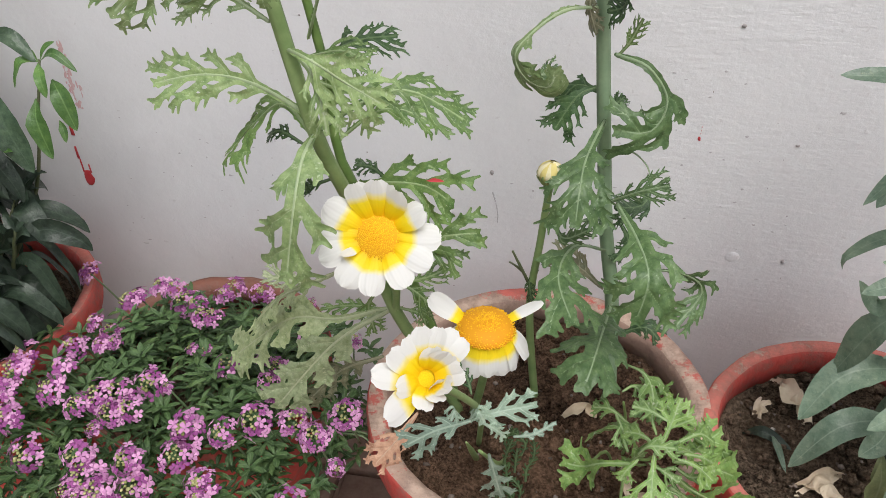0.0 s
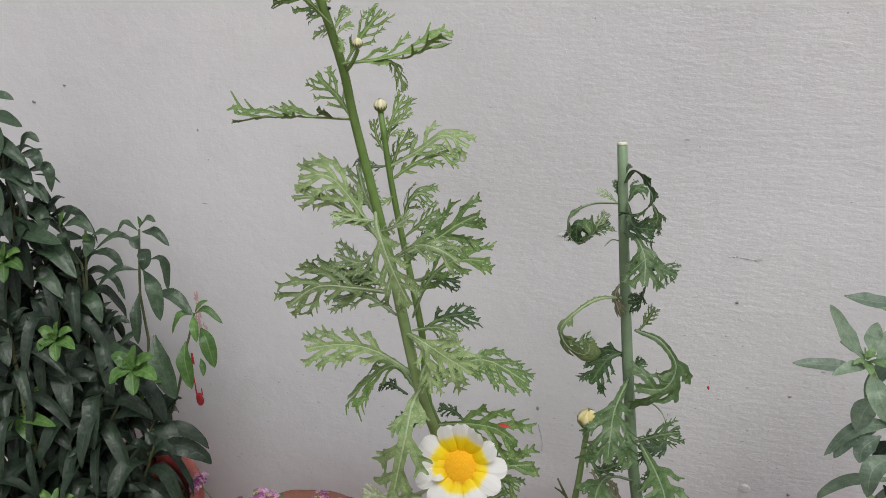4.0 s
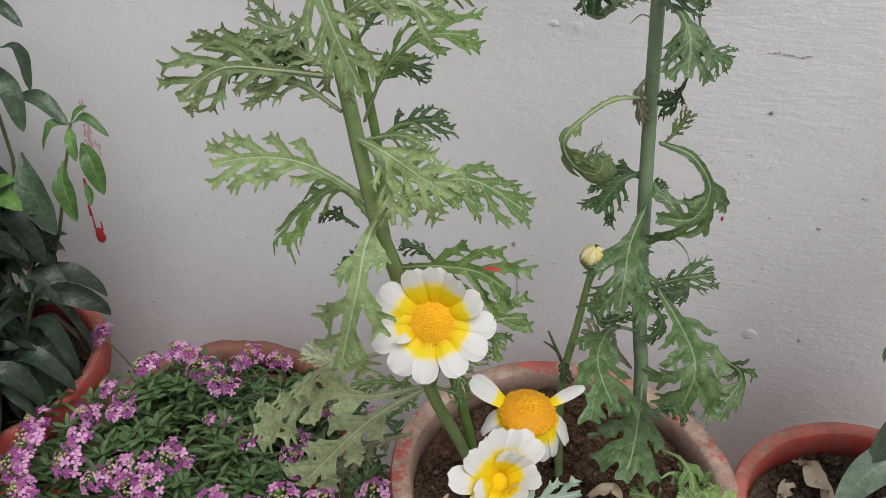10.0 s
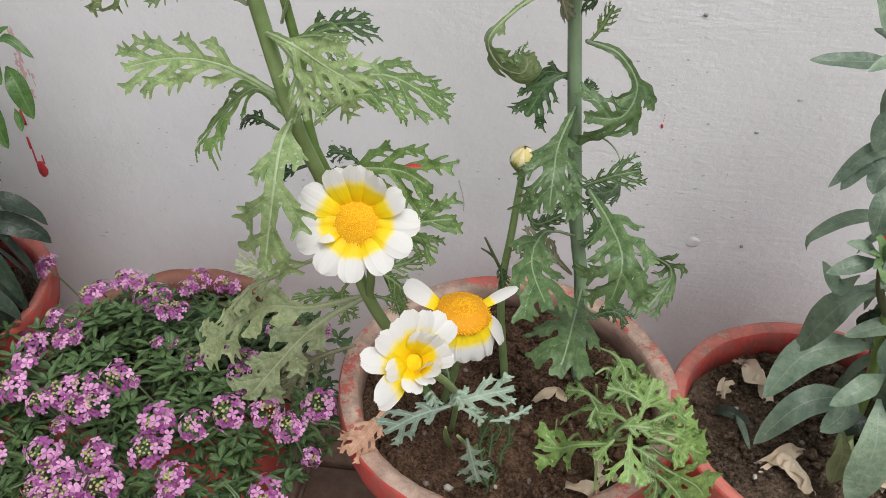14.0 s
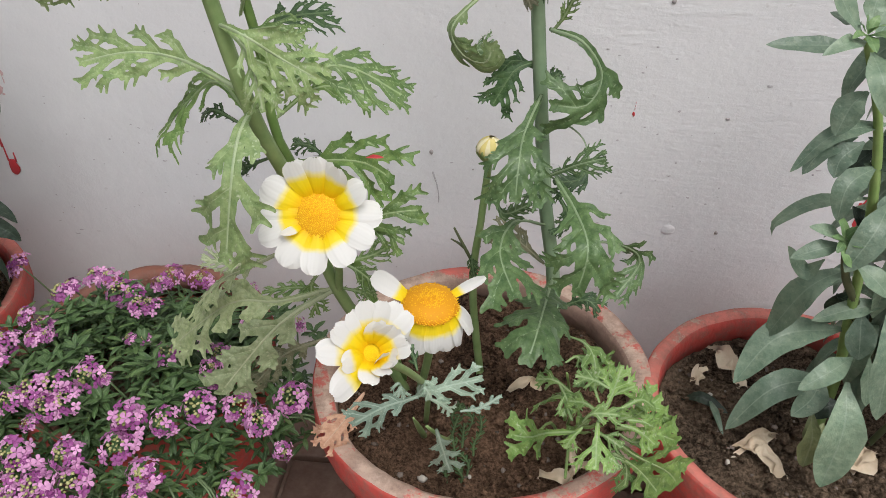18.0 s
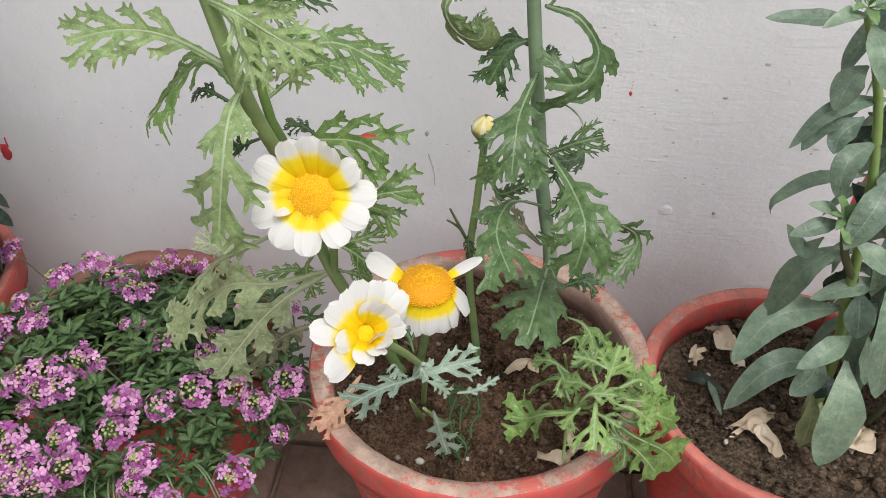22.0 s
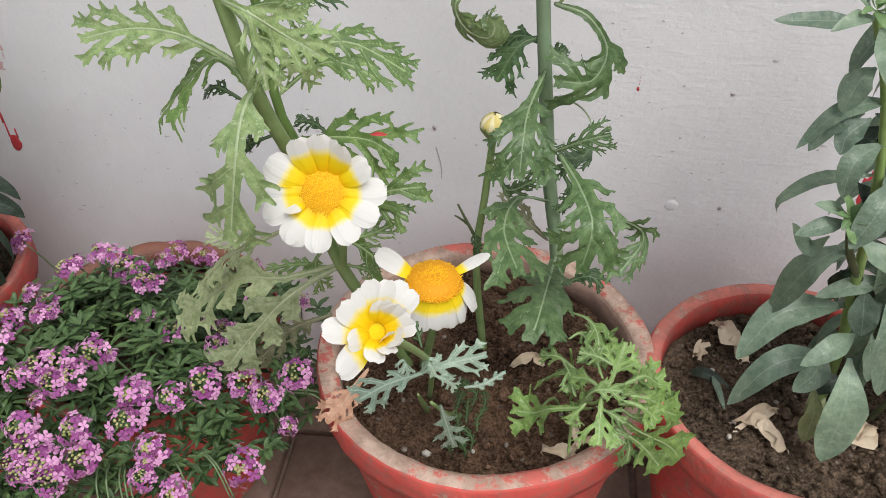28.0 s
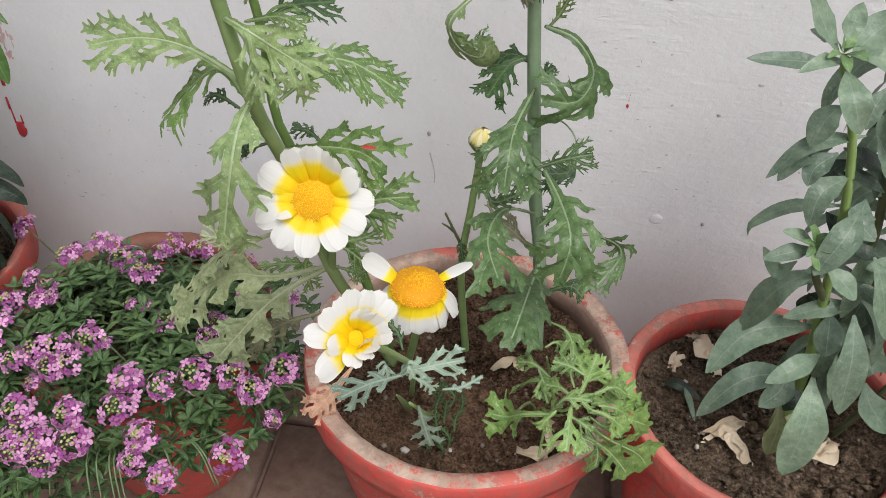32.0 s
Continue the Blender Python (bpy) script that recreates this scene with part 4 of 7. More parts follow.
petal(f1, (-0.0313, -0.320, 0.4977), (0.12, -0.72, 0.62), radians(-142), 0.0125, 0.0150, 0.0070, 38, 10, 0.9, 0.30)
f2 = flower_head(daisy, (0.0294, -0.285, 0.4030), (0.06, -0.10, 1.0), 0.0190, 0.0090, DISC, "older white flower with a raised orange disc and drooping petals")
for k, (ang, rise, bend) in enumerate(((168, 30, -12), (-168, -36, -36), (-138, -50, -34), (-108, -62, -18), (-74, -58, -26), (-47, -60, -30), (-22, -54, -28), (4, -46, -30), (36, 16, -8))):
    g = random.Random(520 + k)
    petal(f2, (0.0294, -0.285, 0.4030), (0.06, -0.10, 1.0), radians(ang), 0.0155, 0.0290 * g.uniform(0.92, 1.06), (0.0110 if ang == 36 else 0.0205 if ang == 168 else 0.0165) * g.uniform(0.88, 1.1),
          rise, bend + g.uniform(-8, 8), g.uniform(-0.4, 0.4), 0.46 if -130 < ang < 0 else 0.30)
F3_AT, F3_N = (0.0235, -0.4325, 0.4990), (0.52, -0.50, 0.69)
f3 = flower_head(daisy, F3_AT, F3_N, 0.0052, 0.0003, DISC_YOUNG, "half-open white flower with a yellow centre and folded petals")
F3_PETALS = ((56, 40, -10, 20, 10), (76, 36, -12, 21, 10), (96, 40, -8, 21, 10), (116, 36, -12, 20, 10), (136, 34, -14, 19, 10), (66, 62, -4, 14, 10), (88, 64, 0, 15, 10.5),
             (110, 60, -6, 14, 10), (160, 28, -10, 19, 11), (186, 14, -8, 23, 12), (206, 36, -20, 15, 10), (232, 16, -10, 23, 13.5), (262, 44, -16, 14, 10),
             (290, 62, -10, 12, 9), (318, 68, 6, 12, 8.5), (344, 70, 14, 13, 8.5), (10, 52, -4, 15, 8), (34, 56, 4, 15, 9.5), (304, 86, 36, 10, 8))
for k, (ang, rise, bend, ln, w) in enumerate(F3_PETALS):
    g = random.Random(540 + k)
    petal(f3, F3_AT, F3_N, radians(ang + g.uniform(-3, 3)), 0.0042, ln * 0.00112 * g.uniform(0.95, 1.06), w * 0.00108, rise, bend + g.uniform(-6, 6), g.uniform(-0.4, 0.4), 0.50)

leaf(daisy, [(-0.0665, -0.309, 0.5689), (-0.1027, -0.302, 0.5841), (-0.1324, -0.302, 0.588), (-0.1677, -0.302, 0.5802)], 0.021, "crown", "pale", 0.2, -12)
leaf(daisy, [(-0.0685, -0.309, 0.558), (-0.0877, -0.295, 0.5683), (-0.1074, -0.285, 0.5566), (-0.1397, -0.283, 0.5242)], 0.026, "crown", "mid", 0.3, 0)
leaf(daisy, [(-0.0647, -0.312, 0.561), (-0.067, -0.33, 0.5543), (-0.0671, -0.35, 0.5382), (-0.078, -0.356, 0.4851)], 0.023, "drape", "pale", 0.5, 0)
leaf(daisy, [(-0.0638, -0.309, 0.5606), (-0.043, -0.295, 0.5717), (-0.0159, -0.285, 0.5772), (0.0196, -0.278, 0.5548)], 0.02, "crown", "mid", 0.25, -8)
leaf(daisy, [(-0.0791, -0.237, 0.516), (-0.0543, -0.232, 0.5348), (-0.0358, -0.23, 0.5373), (-0.0127, -0.229, 0.5267)], 0.013, "crown", "mid", 0.3, 0)
leaf(daisy, [(-0.0656, -0.27, 0.4996), (-0.0342, -0.28, 0.5113), (-0.007, -0.29, 0.5166), (0.0143, -0.305, 0.514)], 0.027, "crown", "mid", 0.2, -6, pairs=3)
leaf(daisy, [(-0.038, -0.262, 0.4998), (-0.0537, -0.25, 0.5034), (-0.0701, -0.24, 0.4983)], 0.009, "crown", "dark", 0.3, 0)
leaf(daisy, [(-0.0339, -0.27, 0.4293), (-0.0101, -0.268, 0.4603), (0.0224, -0.263, 0.4671)], 0.019, "crown", "mid", 0.25, 0, pairs=2)
leaf(daisy, [(-0.0287, -0.27, 0.4418), (-0.0089, -0.268, 0.4511), (0.0101, -0.265, 0.4394)], 0.013, "crown", "mid", 0.25, 0, pairs=2)
leaf(daisy, [(-0.0352, -0.268, 0.4203), (-0.016, -0.262, 0.4236), (-0.0035, -0.256, 0.4284)], 0.013, "crown", "mid", 0.3, 10)
leaf(daisy, [(-0.0384, -0.27, 0.4241), (-0.0237, -0.268, 0.4136), (-0.0099, -0.266, 0.3965)], 0.014, "crown", "mid", 0.3, 0)
leaf(daisy, [(-0.0474, -0.25, 0.3813), (-0.0887, -0.262, 0.3741), (-0.1294, -0.262, 0.3678), (-0.2005, -0.24, 0.2953)], 0.027, "dusty", "dusty", 0.3, 6)
leaf(daisy, [(-0.0475, -0.25, 0.3802), (-0.0737, -0.27, 0.3728), (-0.0977, -0.28, 0.3524), (-0.1435, -0.287, 0.2917)], 0.024, "dusty", "dusty", 0.3, -6, pairs=3)
leaf(daisy, [(-0.066, -0.29, 0.4459), (-0.101, -0.28, 0.4196), (-0.1299, -0.27, 0.3954), (-0.1588, -0.265, 0.3611)], 0.012, "crown", "dusty", 0.35, 25)
leaf(daisy, [(-0.0901, -0.285, 0.4269), (-0.1102, -0.285, 0.4268), (-0.132, -0.285, 0.4287)], 0.01, "crown", "dusty", 0.3, 10)
leaf(daisy, [(-0.064, -0.238, 0.3161), (-0.1038, -0.236, 0.2909), (-0.1349, -0.242, 0.256)], 0.017, "dusty", "dry", 0.3, 0)
leaf(daisy, [(-0.0496, -0.245, 0.3714), (-0.0821, -0.24, 0.3702), (-0.1146, -0.236, 0.3585)], 0.012, "crown", "mid", 0.4, 30)
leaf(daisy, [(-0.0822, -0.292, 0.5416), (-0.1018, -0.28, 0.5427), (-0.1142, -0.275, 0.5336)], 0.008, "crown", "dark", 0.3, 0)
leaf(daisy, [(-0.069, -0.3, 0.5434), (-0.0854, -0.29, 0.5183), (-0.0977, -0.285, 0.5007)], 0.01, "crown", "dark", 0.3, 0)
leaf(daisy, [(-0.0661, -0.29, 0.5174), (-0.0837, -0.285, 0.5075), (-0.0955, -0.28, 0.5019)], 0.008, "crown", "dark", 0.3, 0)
leaf(daisy, [(-0.0545, -0.262, 0.4065), (-0.0654, -0.255, 0.384), (-0.064, -0.25, 0.3515)], 0.012, "crown", "mid", 0.3, 0)
leaf(daisy, [(-0.0431, -0.25, 0.3816), (-0.0248, -0.255, 0.3818), (-0.0206, -0.258, 0.3736)], 0.01, "crown", "mid", 0.3, 0)
leaf(daisy, [(-0.0752, -0.313, 0.6111), (-0.054, -0.33, 0.6116), (-0.0401, -0.322, 0.597), (-0.0217, -0.31, 0.5783)], 0.026, "crown", "pale", 0.25, 0)
leaf(daisy, [(-0.0722, -0.312, 0.6102), (-0.0566, -0.325, 0.6019), (-0.0517, -0.33, 0.5859), (-0.0499, -0.332, 0.569)], 0.014, "crown", "pale", 0.35, 0)
leaf(daisy, [(-0.0841, -0.315, 0.6712), (-0.0553, -0.305, 0.683), (-0.0333, -0.3, 0.6981), (-0.0153, -0.301, 0.7077)], 0.031, "open", "mid", 0.15, 0, pairs=3)
leaf(daisy, [(-0.0842, -0.315, 0.6703), (-0.058, -0.332, 0.6906), (-0.0404, -0.338, 0.6921), (-0.0243, -0.332, 0.6793)], 0.014, "open", "pale", 0.4, 10)
leaf(daisy, [(-0.0905, -0.24, 0.588), (-0.0727, -0.245, 0.6267), (-0.0495, -0.25, 0.6477), (-0.0163, -0.256, 0.6521)], 0.021, "open", "mid", 0.2, -10)
leaf(daisy, [(-0.0849, -0.315, 0.6446), (-0.1156, -0.312, 0.6446), (-0.1449, -0.315, 0.6442), (-0.1719, -0.318, 0.6255)], 0.025, "open", "pale", 0.2, -28)
leaf(daisy, [(-0.0821, -0.312, 0.6248), (-0.1046, -0.308, 0.6365), (-0.1198, -0.306, 0.6349), (-0.1383, -0.304, 0.6274)], 0.015, "open", "pale", 0.25, 0)
leaf(daisy, [(-0.0863, -0.315, 0.6494), (-0.1047, -0.305, 0.6529), (-0.1267, -0.292, 0.6564)], 0.019, "open", "pale", 0.2, 0)
leaf(daisy, [(-0.0878, -0.315, 0.6508), (-0.1163, -0.3, 0.6463), (-0.1424, -0.292, 0.6453), (-0.1693, -0.285, 0.645)], 0.018, "open", "mid", 0.2, -8)
leaf(daisy, [(-0.0913, -0.318, 0.6893), (-0.1092, -0.322, 0.7203), (-0.1246, -0.326, 0.7381), (-0.1483, -0.326, 0.7353)], 0.021, "open", "pale", 0.2, 0)
leaf(daisy, [(-0.0914, -0.318, 0.6911), (-0.1124, -0.322, 0.7108), (-0.1301, -0.33, 0.7228), (-0.1534, -0.33, 0.7213)], 0.012, "fern", "pale", 0.25, -25)
leaf(daisy, [(-0.0917, -0.316, 0.7049), (-0.1052, -0.302, 0.718), (-0.115, -0.29, 0.739)], 0.017, "open", "pale", 0.2, 0)
leaf(daisy, [(-0.0895, -0.325, 0.712), (-0.0812, -0.345, 0.705), (-0.0702, -0.35, 0.6778), (-0.0594, -0.345, 0.6481)], 0.019, "crown", "pale", 0.35, 0)
leaf(daisy, [(-0.0873, -0.328, 0.6976), (-0.0682, -0.345, 0.7098), (-0.0523, -0.35, 0.7218)], 0.007, "fern", "pale", 0.3, 0)
leaf(daisy, [(-0.0908, -0.315, 0.6837), (-0.1079, -0.31, 0.6651), (-0.1342, -0.302, 0.6682)], 0.017, "open", "pale", 0.2, 0)
leaf(daisy, [(-0.09, -0.318, 0.7025), (-0.1051, -0.325, 0.7062), (-0.122, -0.33, 0.7077)], 0.009, "fern", "pale", 0.3, 0)
leaf(daisy, [(-0.0865, -0.315, 0.6511), (-0.11, -0.3, 0.6494), (-0.1365, -0.29, 0.6462)], 0.016, "open", "mid", 0.2, 0)
leaf(daisy, [(-0.1051, -0.237, 0.7231), (-0.0804, -0.235, 0.737), (-0.0614, -0.23, 0.7487), (-0.0404, -0.225, 0.7378)], 0.021, "open", "pale", 0.2, 0)
leaf(daisy, [(-0.1056, -0.237, 0.7108), (-0.0871, -0.237, 0.7243), (-0.0655, -0.235, 0.7337), (-0.0473, -0.235, 0.7324)], 0.011, "fern", "fresh", 0.3, 0)
leaf(daisy, [(-0.097, -0.24, 0.673), (-0.09, -0.24, 0.6931), (-0.0812, -0.24, 0.7017), (-0.0676, -0.24, 0.6992)], 0.016, "open", "mid", 0.25, 0)
leaf(daisy, [(-0.0952, -0.24, 0.6624), (-0.0773, -0.245, 0.6783), (-0.0609, -0.25, 0.6926)], 0.014, "open", "mid", 0.25, 0)
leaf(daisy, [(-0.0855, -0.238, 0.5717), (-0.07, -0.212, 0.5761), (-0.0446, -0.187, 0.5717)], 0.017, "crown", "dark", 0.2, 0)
leaf(daisy, [(-0.0881, -0.25, 0.58), (-0.066, -0.25, 0.5847), (-0.047, -0.25, 0.5781)], 0.019, "crown", "mid", 0.25, 0)
leaf(daisy, [(-0.0896, -0.245, 0.5623), (-0.0678, -0.24, 0.5535), (-0.046, -0.235, 0.5557)], 0.014, "crown", "mid", 0.25, 0)
leaf(daisy, [(-0.1039, -0.336, 0.8193), (-0.0757, -0.334, 0.8223), (-0.0539, -0.331, 0.8274), (-0.0299, -0.328, 0.8326)], 0.026, "fern", "fresh", -0.45, -38)
leaf(daisy, [(-0.0998, -0.335, 0.8214), (-0.0902, -0.33, 0.8371), (-0.0773, -0.322, 0.8543)], 0.015, "fern", "fresh", 0.2, 0)
leaf(daisy, [(-0.0813, -0.334, 0.8205), (-0.069, -0.33, 0.8188), (-0.063, -0.325, 0.7997)], 0.008, "fern", "fresh", 0.2, 0)
leaf(daisy, [(-0.1048, -0.323, 0.7794), (-0.1328, -0.34, 0.7837), (-0.1492, -0.355, 0.7871), (-0.1724, -0.364, 0.783)], 0.02, "fern", "fresh", -0.62, 48)
leaf(daisy, [(-0.1051, -0.322, 0.7816), (-0.1177, -0.315, 0.7948), (-0.137, -0.305, 0.808)], 0.017, "fern", "fresh", 0.2, 0)
leaf(daisy, [(-0.1056, -0.346, 0.8465), (-0.1122, -0.37, 0.8637), (-0.124, -0.39, 0.877)], 0.015, "fern", "fresh", 0.3, -14)
leaf(daisy, [(-0.1053, -0.35, 0.8603), (-0.103, -0.345, 0.8727), (-0.101, -0.338, 0.8867)], 0.01, "fern", "fresh", 0.2, 0)
leaf(daisy, [(-0.1044, -0.348, 0.86), (-0.0992, -0.345, 0.8677), (-0.092, -0.34, 0.8756)], 0.007, "fern", "fresh", 0.2, 0)
leaf(daisy, [(-0.1127, -0.352, 0.8734), (-0.1189, -0.35, 0.8793), (-0.1281, -0.348, 0.8815)], 0.005, "fern", "fresh", 0.2, 0)
leaf(daisy, [(-0.1036, -0.345, 0.8445), (-0.1137, -0.338, 0.8409), (-0.124, -0.332, 0.8383)], 0.01, "fern", "fresh", 0.2, 0)
leaf(daisy, [(-0.1048, -0.346, 0.8556), (-0.1159, -0.335, 0.8556), (-0.13, -0.328, 0.8498)], 0.008, "fern", "dark", 0.2, 0)
leaf(daisy, [(-0.1027, -0.345, 0.8432), (-0.1, -0.34, 0.8511), (-0.0965, -0.336, 0.856)], 0.009, "fern", "fresh", 0.2, 0)
leaf(daisy, [(-0.1021, -0.345, 0.8399), (-0.0982, -0.34, 0.8437), (-0.0936, -0.335, 0.8448)], 0.006, "fern", "fresh", 0.2, 0)
leaf(daisy, [(-0.1009, -0.344, 0.8375), (-0.0968, -0.35, 0.8337), (-0.0971, -0.352, 0.8286)], 0.005, "fern", "fresh", 0.2, 0)
leaf(daisy, [(-0.1057, -0.237, 0.7149), (-0.0999, -0.23, 0.737), (-0.0879, -0.226, 0.7507)], 0.011, "fern", "fresh", 0.2, 0)
leaf(daisy, [(-0.1082, -0.237, 0.7409), (-0.1037, -0.23, 0.7624), (-0.0944, -0.222, 0.78)], 0.01, "fern", "fresh", 0.2, 0)
leaf(daisy, [(-0.1087, -0.238, 0.7232), (-0.1186, -0.24, 0.7229), (-0.1324, -0.242, 0.7256)], 0.007, "fern", "dark", 0.2, 0)
leaf(daisy, [(-0.1098, -0.238, 0.7352), (-0.1149, -0.24, 0.7473), (-0.1162, -0.242, 0.7635)], 0.006, "fern", "fresh", 0.2, 0)
leaf(daisy, [(-0.1067, -0.237, 0.7549), (-0.0981, -0.234, 0.7604), (-0.0881, -0.23, 0.7715)], 0.008, "fern", "fresh", 0.2, 0)
leaf(daisy, [(-0.1072, -0.237, 0.747), (-0.0994, -0.24, 0.7519), (-0.0909, -0.242, 0.7504)], 0.006, "fern", "fresh", 0.2, 0)
leaf(daisy, [(-0.102, -0.238, 0.6991), (-0.1119, -0.242, 0.6935), (-0.1227, -0.246, 0.7004)], 0.008, "fern", "fresh", 0.2, 0)
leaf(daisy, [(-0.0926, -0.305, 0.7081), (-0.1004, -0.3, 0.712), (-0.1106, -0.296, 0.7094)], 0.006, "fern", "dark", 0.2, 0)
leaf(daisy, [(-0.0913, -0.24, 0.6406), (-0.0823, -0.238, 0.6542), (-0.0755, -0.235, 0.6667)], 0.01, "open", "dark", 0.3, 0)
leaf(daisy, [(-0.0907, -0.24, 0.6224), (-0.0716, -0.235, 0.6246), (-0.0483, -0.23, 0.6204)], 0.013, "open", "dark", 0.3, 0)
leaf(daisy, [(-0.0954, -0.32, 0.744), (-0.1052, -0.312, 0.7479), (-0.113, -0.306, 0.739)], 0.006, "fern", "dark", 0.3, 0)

blade_leaf(daisy, [(-0.005, -0.297, 0.525), (0.001, -0.300, 0.5275), (0.007, -0.302, 0.5285)], 0.0028, RED_DRIP, 0.3, name="leaf_tip", label="leaf tip splashed with red paint")

# ---- the cut daisy ----
cut_daisy = thing("cut_daisy", (0.122, -0.165, 0.20), "daisy stalk cut off at the top, with curled toothed leaves", "flowering plant")
stem_part(cut_daisy, [(0.128, -0.165, 0.19), (0.118, -0.160, 0.337), (0.107, -0.158, 0.405), (0.094, -0.157, 0.533), (0.085, -0.156, 0.64), (0.0785, -0.152, 0.728)],
          [0.0060, 0.0056, 0.0052, 0.0048, 0.0044, 0.0040], STALK_CUT, label="thick upright green stalk")
stem_part(cut_daisy, [(0.0785, -0.1521, 0.7275), (0.0783, -0.1520, 0.7298)], [0.0041, 0.0039], CUT, "cut_end", rings=2, label="pale cut end of the stalk")
stem_part(cut_daisy, [(0.062, -0.185, 0.20), (0.052, -0.198, 0.345), (0.058, -0.203, 0.42), (0.0630, -0.2045, 0.472)], [0.0034, 0.0032, 0.0028, 0.0024], label="slender stem of the bud")
bud(cut_daisy, (0.0635, -0.2046, 0.4825), (0.04, -0.05, 1), 0.0096, BUD_YELLOW, "closed bud with yellow-white petal tips")
stem_part(cut_daisy, [(0.054, -0.200, 0.37), (0.045, -0.20, 0.39), (0.037, -0.20, 0.408)], [0.0014, 0.0012, 0.0008], STALK_BROWN, "twig")
stem_part(cut_daisy, [(0.046, -0.20, 0.388), (0.040, -0.198, 0.392), (0.034, -0.197, 0.395)], [0.0010, 0.0009, 0.0006], STALK_BROWN, "twig")
leaf(cut_daisy, [(0.0972, -0.168, 0.5075), (0.087, -0.2, 0.4936), (0.0846, -0.225, 0.4833), (0.0835, -0.238, 0.4584)], 0.03, "broad", "broad", 0.3, 0)
leaf(cut_daisy, [(0.1008, -0.158, 0.5533), (0.1235, -0.165, 0.5476), (0.1387, -0.168, 0.5249), (0.129, -0.178, 0.5059), (0.1025, -0.186, 0.5096)], 0.024, "arch", "broad", 0.3, 10)
leaf(cut_daisy, [(0.0917, -0.155, 0.528), (0.0763, -0.162, 0.5221), (0.0615, -0.168, 0.4972)], 0.021, "broad", "dark", 0.3, 0)
leaf(cut_daisy, [(0.0961, -0.15, 0.5196), (0.0754, -0.145, 0.5232), (0.0621, -0.142, 0.506)], 0.015, "broad", "dark", 0.3, 0)
leaf(cut_daisy, [(0.0971, -0.15, 0.5034), (0.1048, -0.146, 0.5108), (0.1106, -0.144, 0.5162)], 0.011, "broad", "dark", 0.3, 0)
leaf(cut_daisy, [(0.1351, -0.178, 0.4646), (0.1298, -0.19, 0.4524), (0.1094, -0.196, 0.452)], 0.018, "broad", "dark", 0.35, 0)
leaf(cut_daisy, [(0.1054, -0.196, 0.4566), (0.1255, -0.208, 0.4746), (0.1453, -0.214, 0.4854)], 0.015, "crown", "broad", 0.25, 0)
leaf(cut_daisy, [(0.1119, -0.198, 0.4563), (0.1269, -0.238, 0.4532), (0.1344, -0.27, 0.4462), (0.1293, -0.276, 0.4111)], 0.031, "broad", "broad", 0.3, 0)
leaf(cut_daisy, [(0.1345, -0.242, 0.4327), (0.1586, -0.236, 0.4286), (0.1766, -0.227, 0.407), (0.158, -0.247, 0.3848)], 0.013, "crown", "broad", 0.3, 0)
leaf(cut_daisy, [(0.1074, -0.165, 0.3912), (0.0834, -0.2, 0.4171), (0.0745, -0.232, 0.4111), (0.0891, -0.272, 0.3992)], 0.025, "arch", "broad", 0.3, 0)
leaf(cut_daisy, [(0.1095, -0.15, 0.3399), (0.0892, -0.148, 0.3582), (0.0637, -0.146, 0.3716)], 0.018, "broad", "dry", 0.3, 0)
leaf(cut_daisy, [(0.1171, -0.178, 0.3461), (0.1103, -0.235, 0.3649), (0.1038, -0.28, 0.3714), (0.0988, -0.296, 0.3615)], 0.026, "paddle", "broad", 0.3, 0)
leaf(cut_daisy, [(0.1244, -0.165, 0.3025), (0.1474, -0.168, 0.3167), (0.1612, -0.172, 0.3073)], 0.012, "broad", "dark", 0.4, 0)
leaf(cut_daisy, [(0.0658, -0.2, 0.4423), (0.0757, -0.205, 0.4277), (0.0968, -0.208, 0.441)], 0.01, "broad", "broad", 0.4, 20)
leaf(cut_daisy, [(0.1149, -0.158, 0.4184), (0.1248, -0.164, 0.4004), (0.1152, -0.17, 0.3846)], 0.01, "broad", "dark", 0.4, 0)
leaf(cut_daisy, [(0.0573, -0.201, 0.3921), (0.0514, -0.203, 0.3821), (0.0545, -0.206, 0.362)], 0.008, "crown", "dark", 0.3, 0)
leaf(cut_daisy, [(0.0872, -0.175, 0.424), (0.0958, -0.17, 0.4239), (0.1021, -0.165, 0.4263)], 0.012, "broad", "dark", 0.3, 0)
leaf(cut_daisy, [(0.1032, -0.156, 0.4755), (0.1173, -0.164, 0.4822), (0.13, -0.172, 0.476), (0.136, -0.18, 0.463)], 0.003, "bare", "broad", 0.1, 0)
leaf(cut_daisy, [(0.0832, -0.158, 0.6961), (0.0907, -0.166, 0.7089), (0.1039, -0.172, 0.699), (0.106, -0.177, 0.6839), (0.0959, -0.181, 0.6753), (0.085, -0.184, 0.6761)], 0.019, "broad", "dark", 0.2, 62)
leaf(cut_daisy, [(0.0861, -0.16, 0.6774), (0.0925, -0.17, 0.6604), (0.1112, -0.176, 0.6594)], 0.018, "broad", "dark", 0.3, 10)
leaf(cut_daisy, [(0.1078, -0.172, 0.6807), (0.1122, -0.17, 0.6676), (0.1059, -0.168, 0.6551)], 0.016, "broad", "broad", 0.3, 20)
leaf(cut_daisy, [(0.087, -0.15, 0.6764), (0.0928, -0.146, 0.687), (0.103, -0.142, 0.6836)], 0.017, "broad", "dark", 0.3, 0)
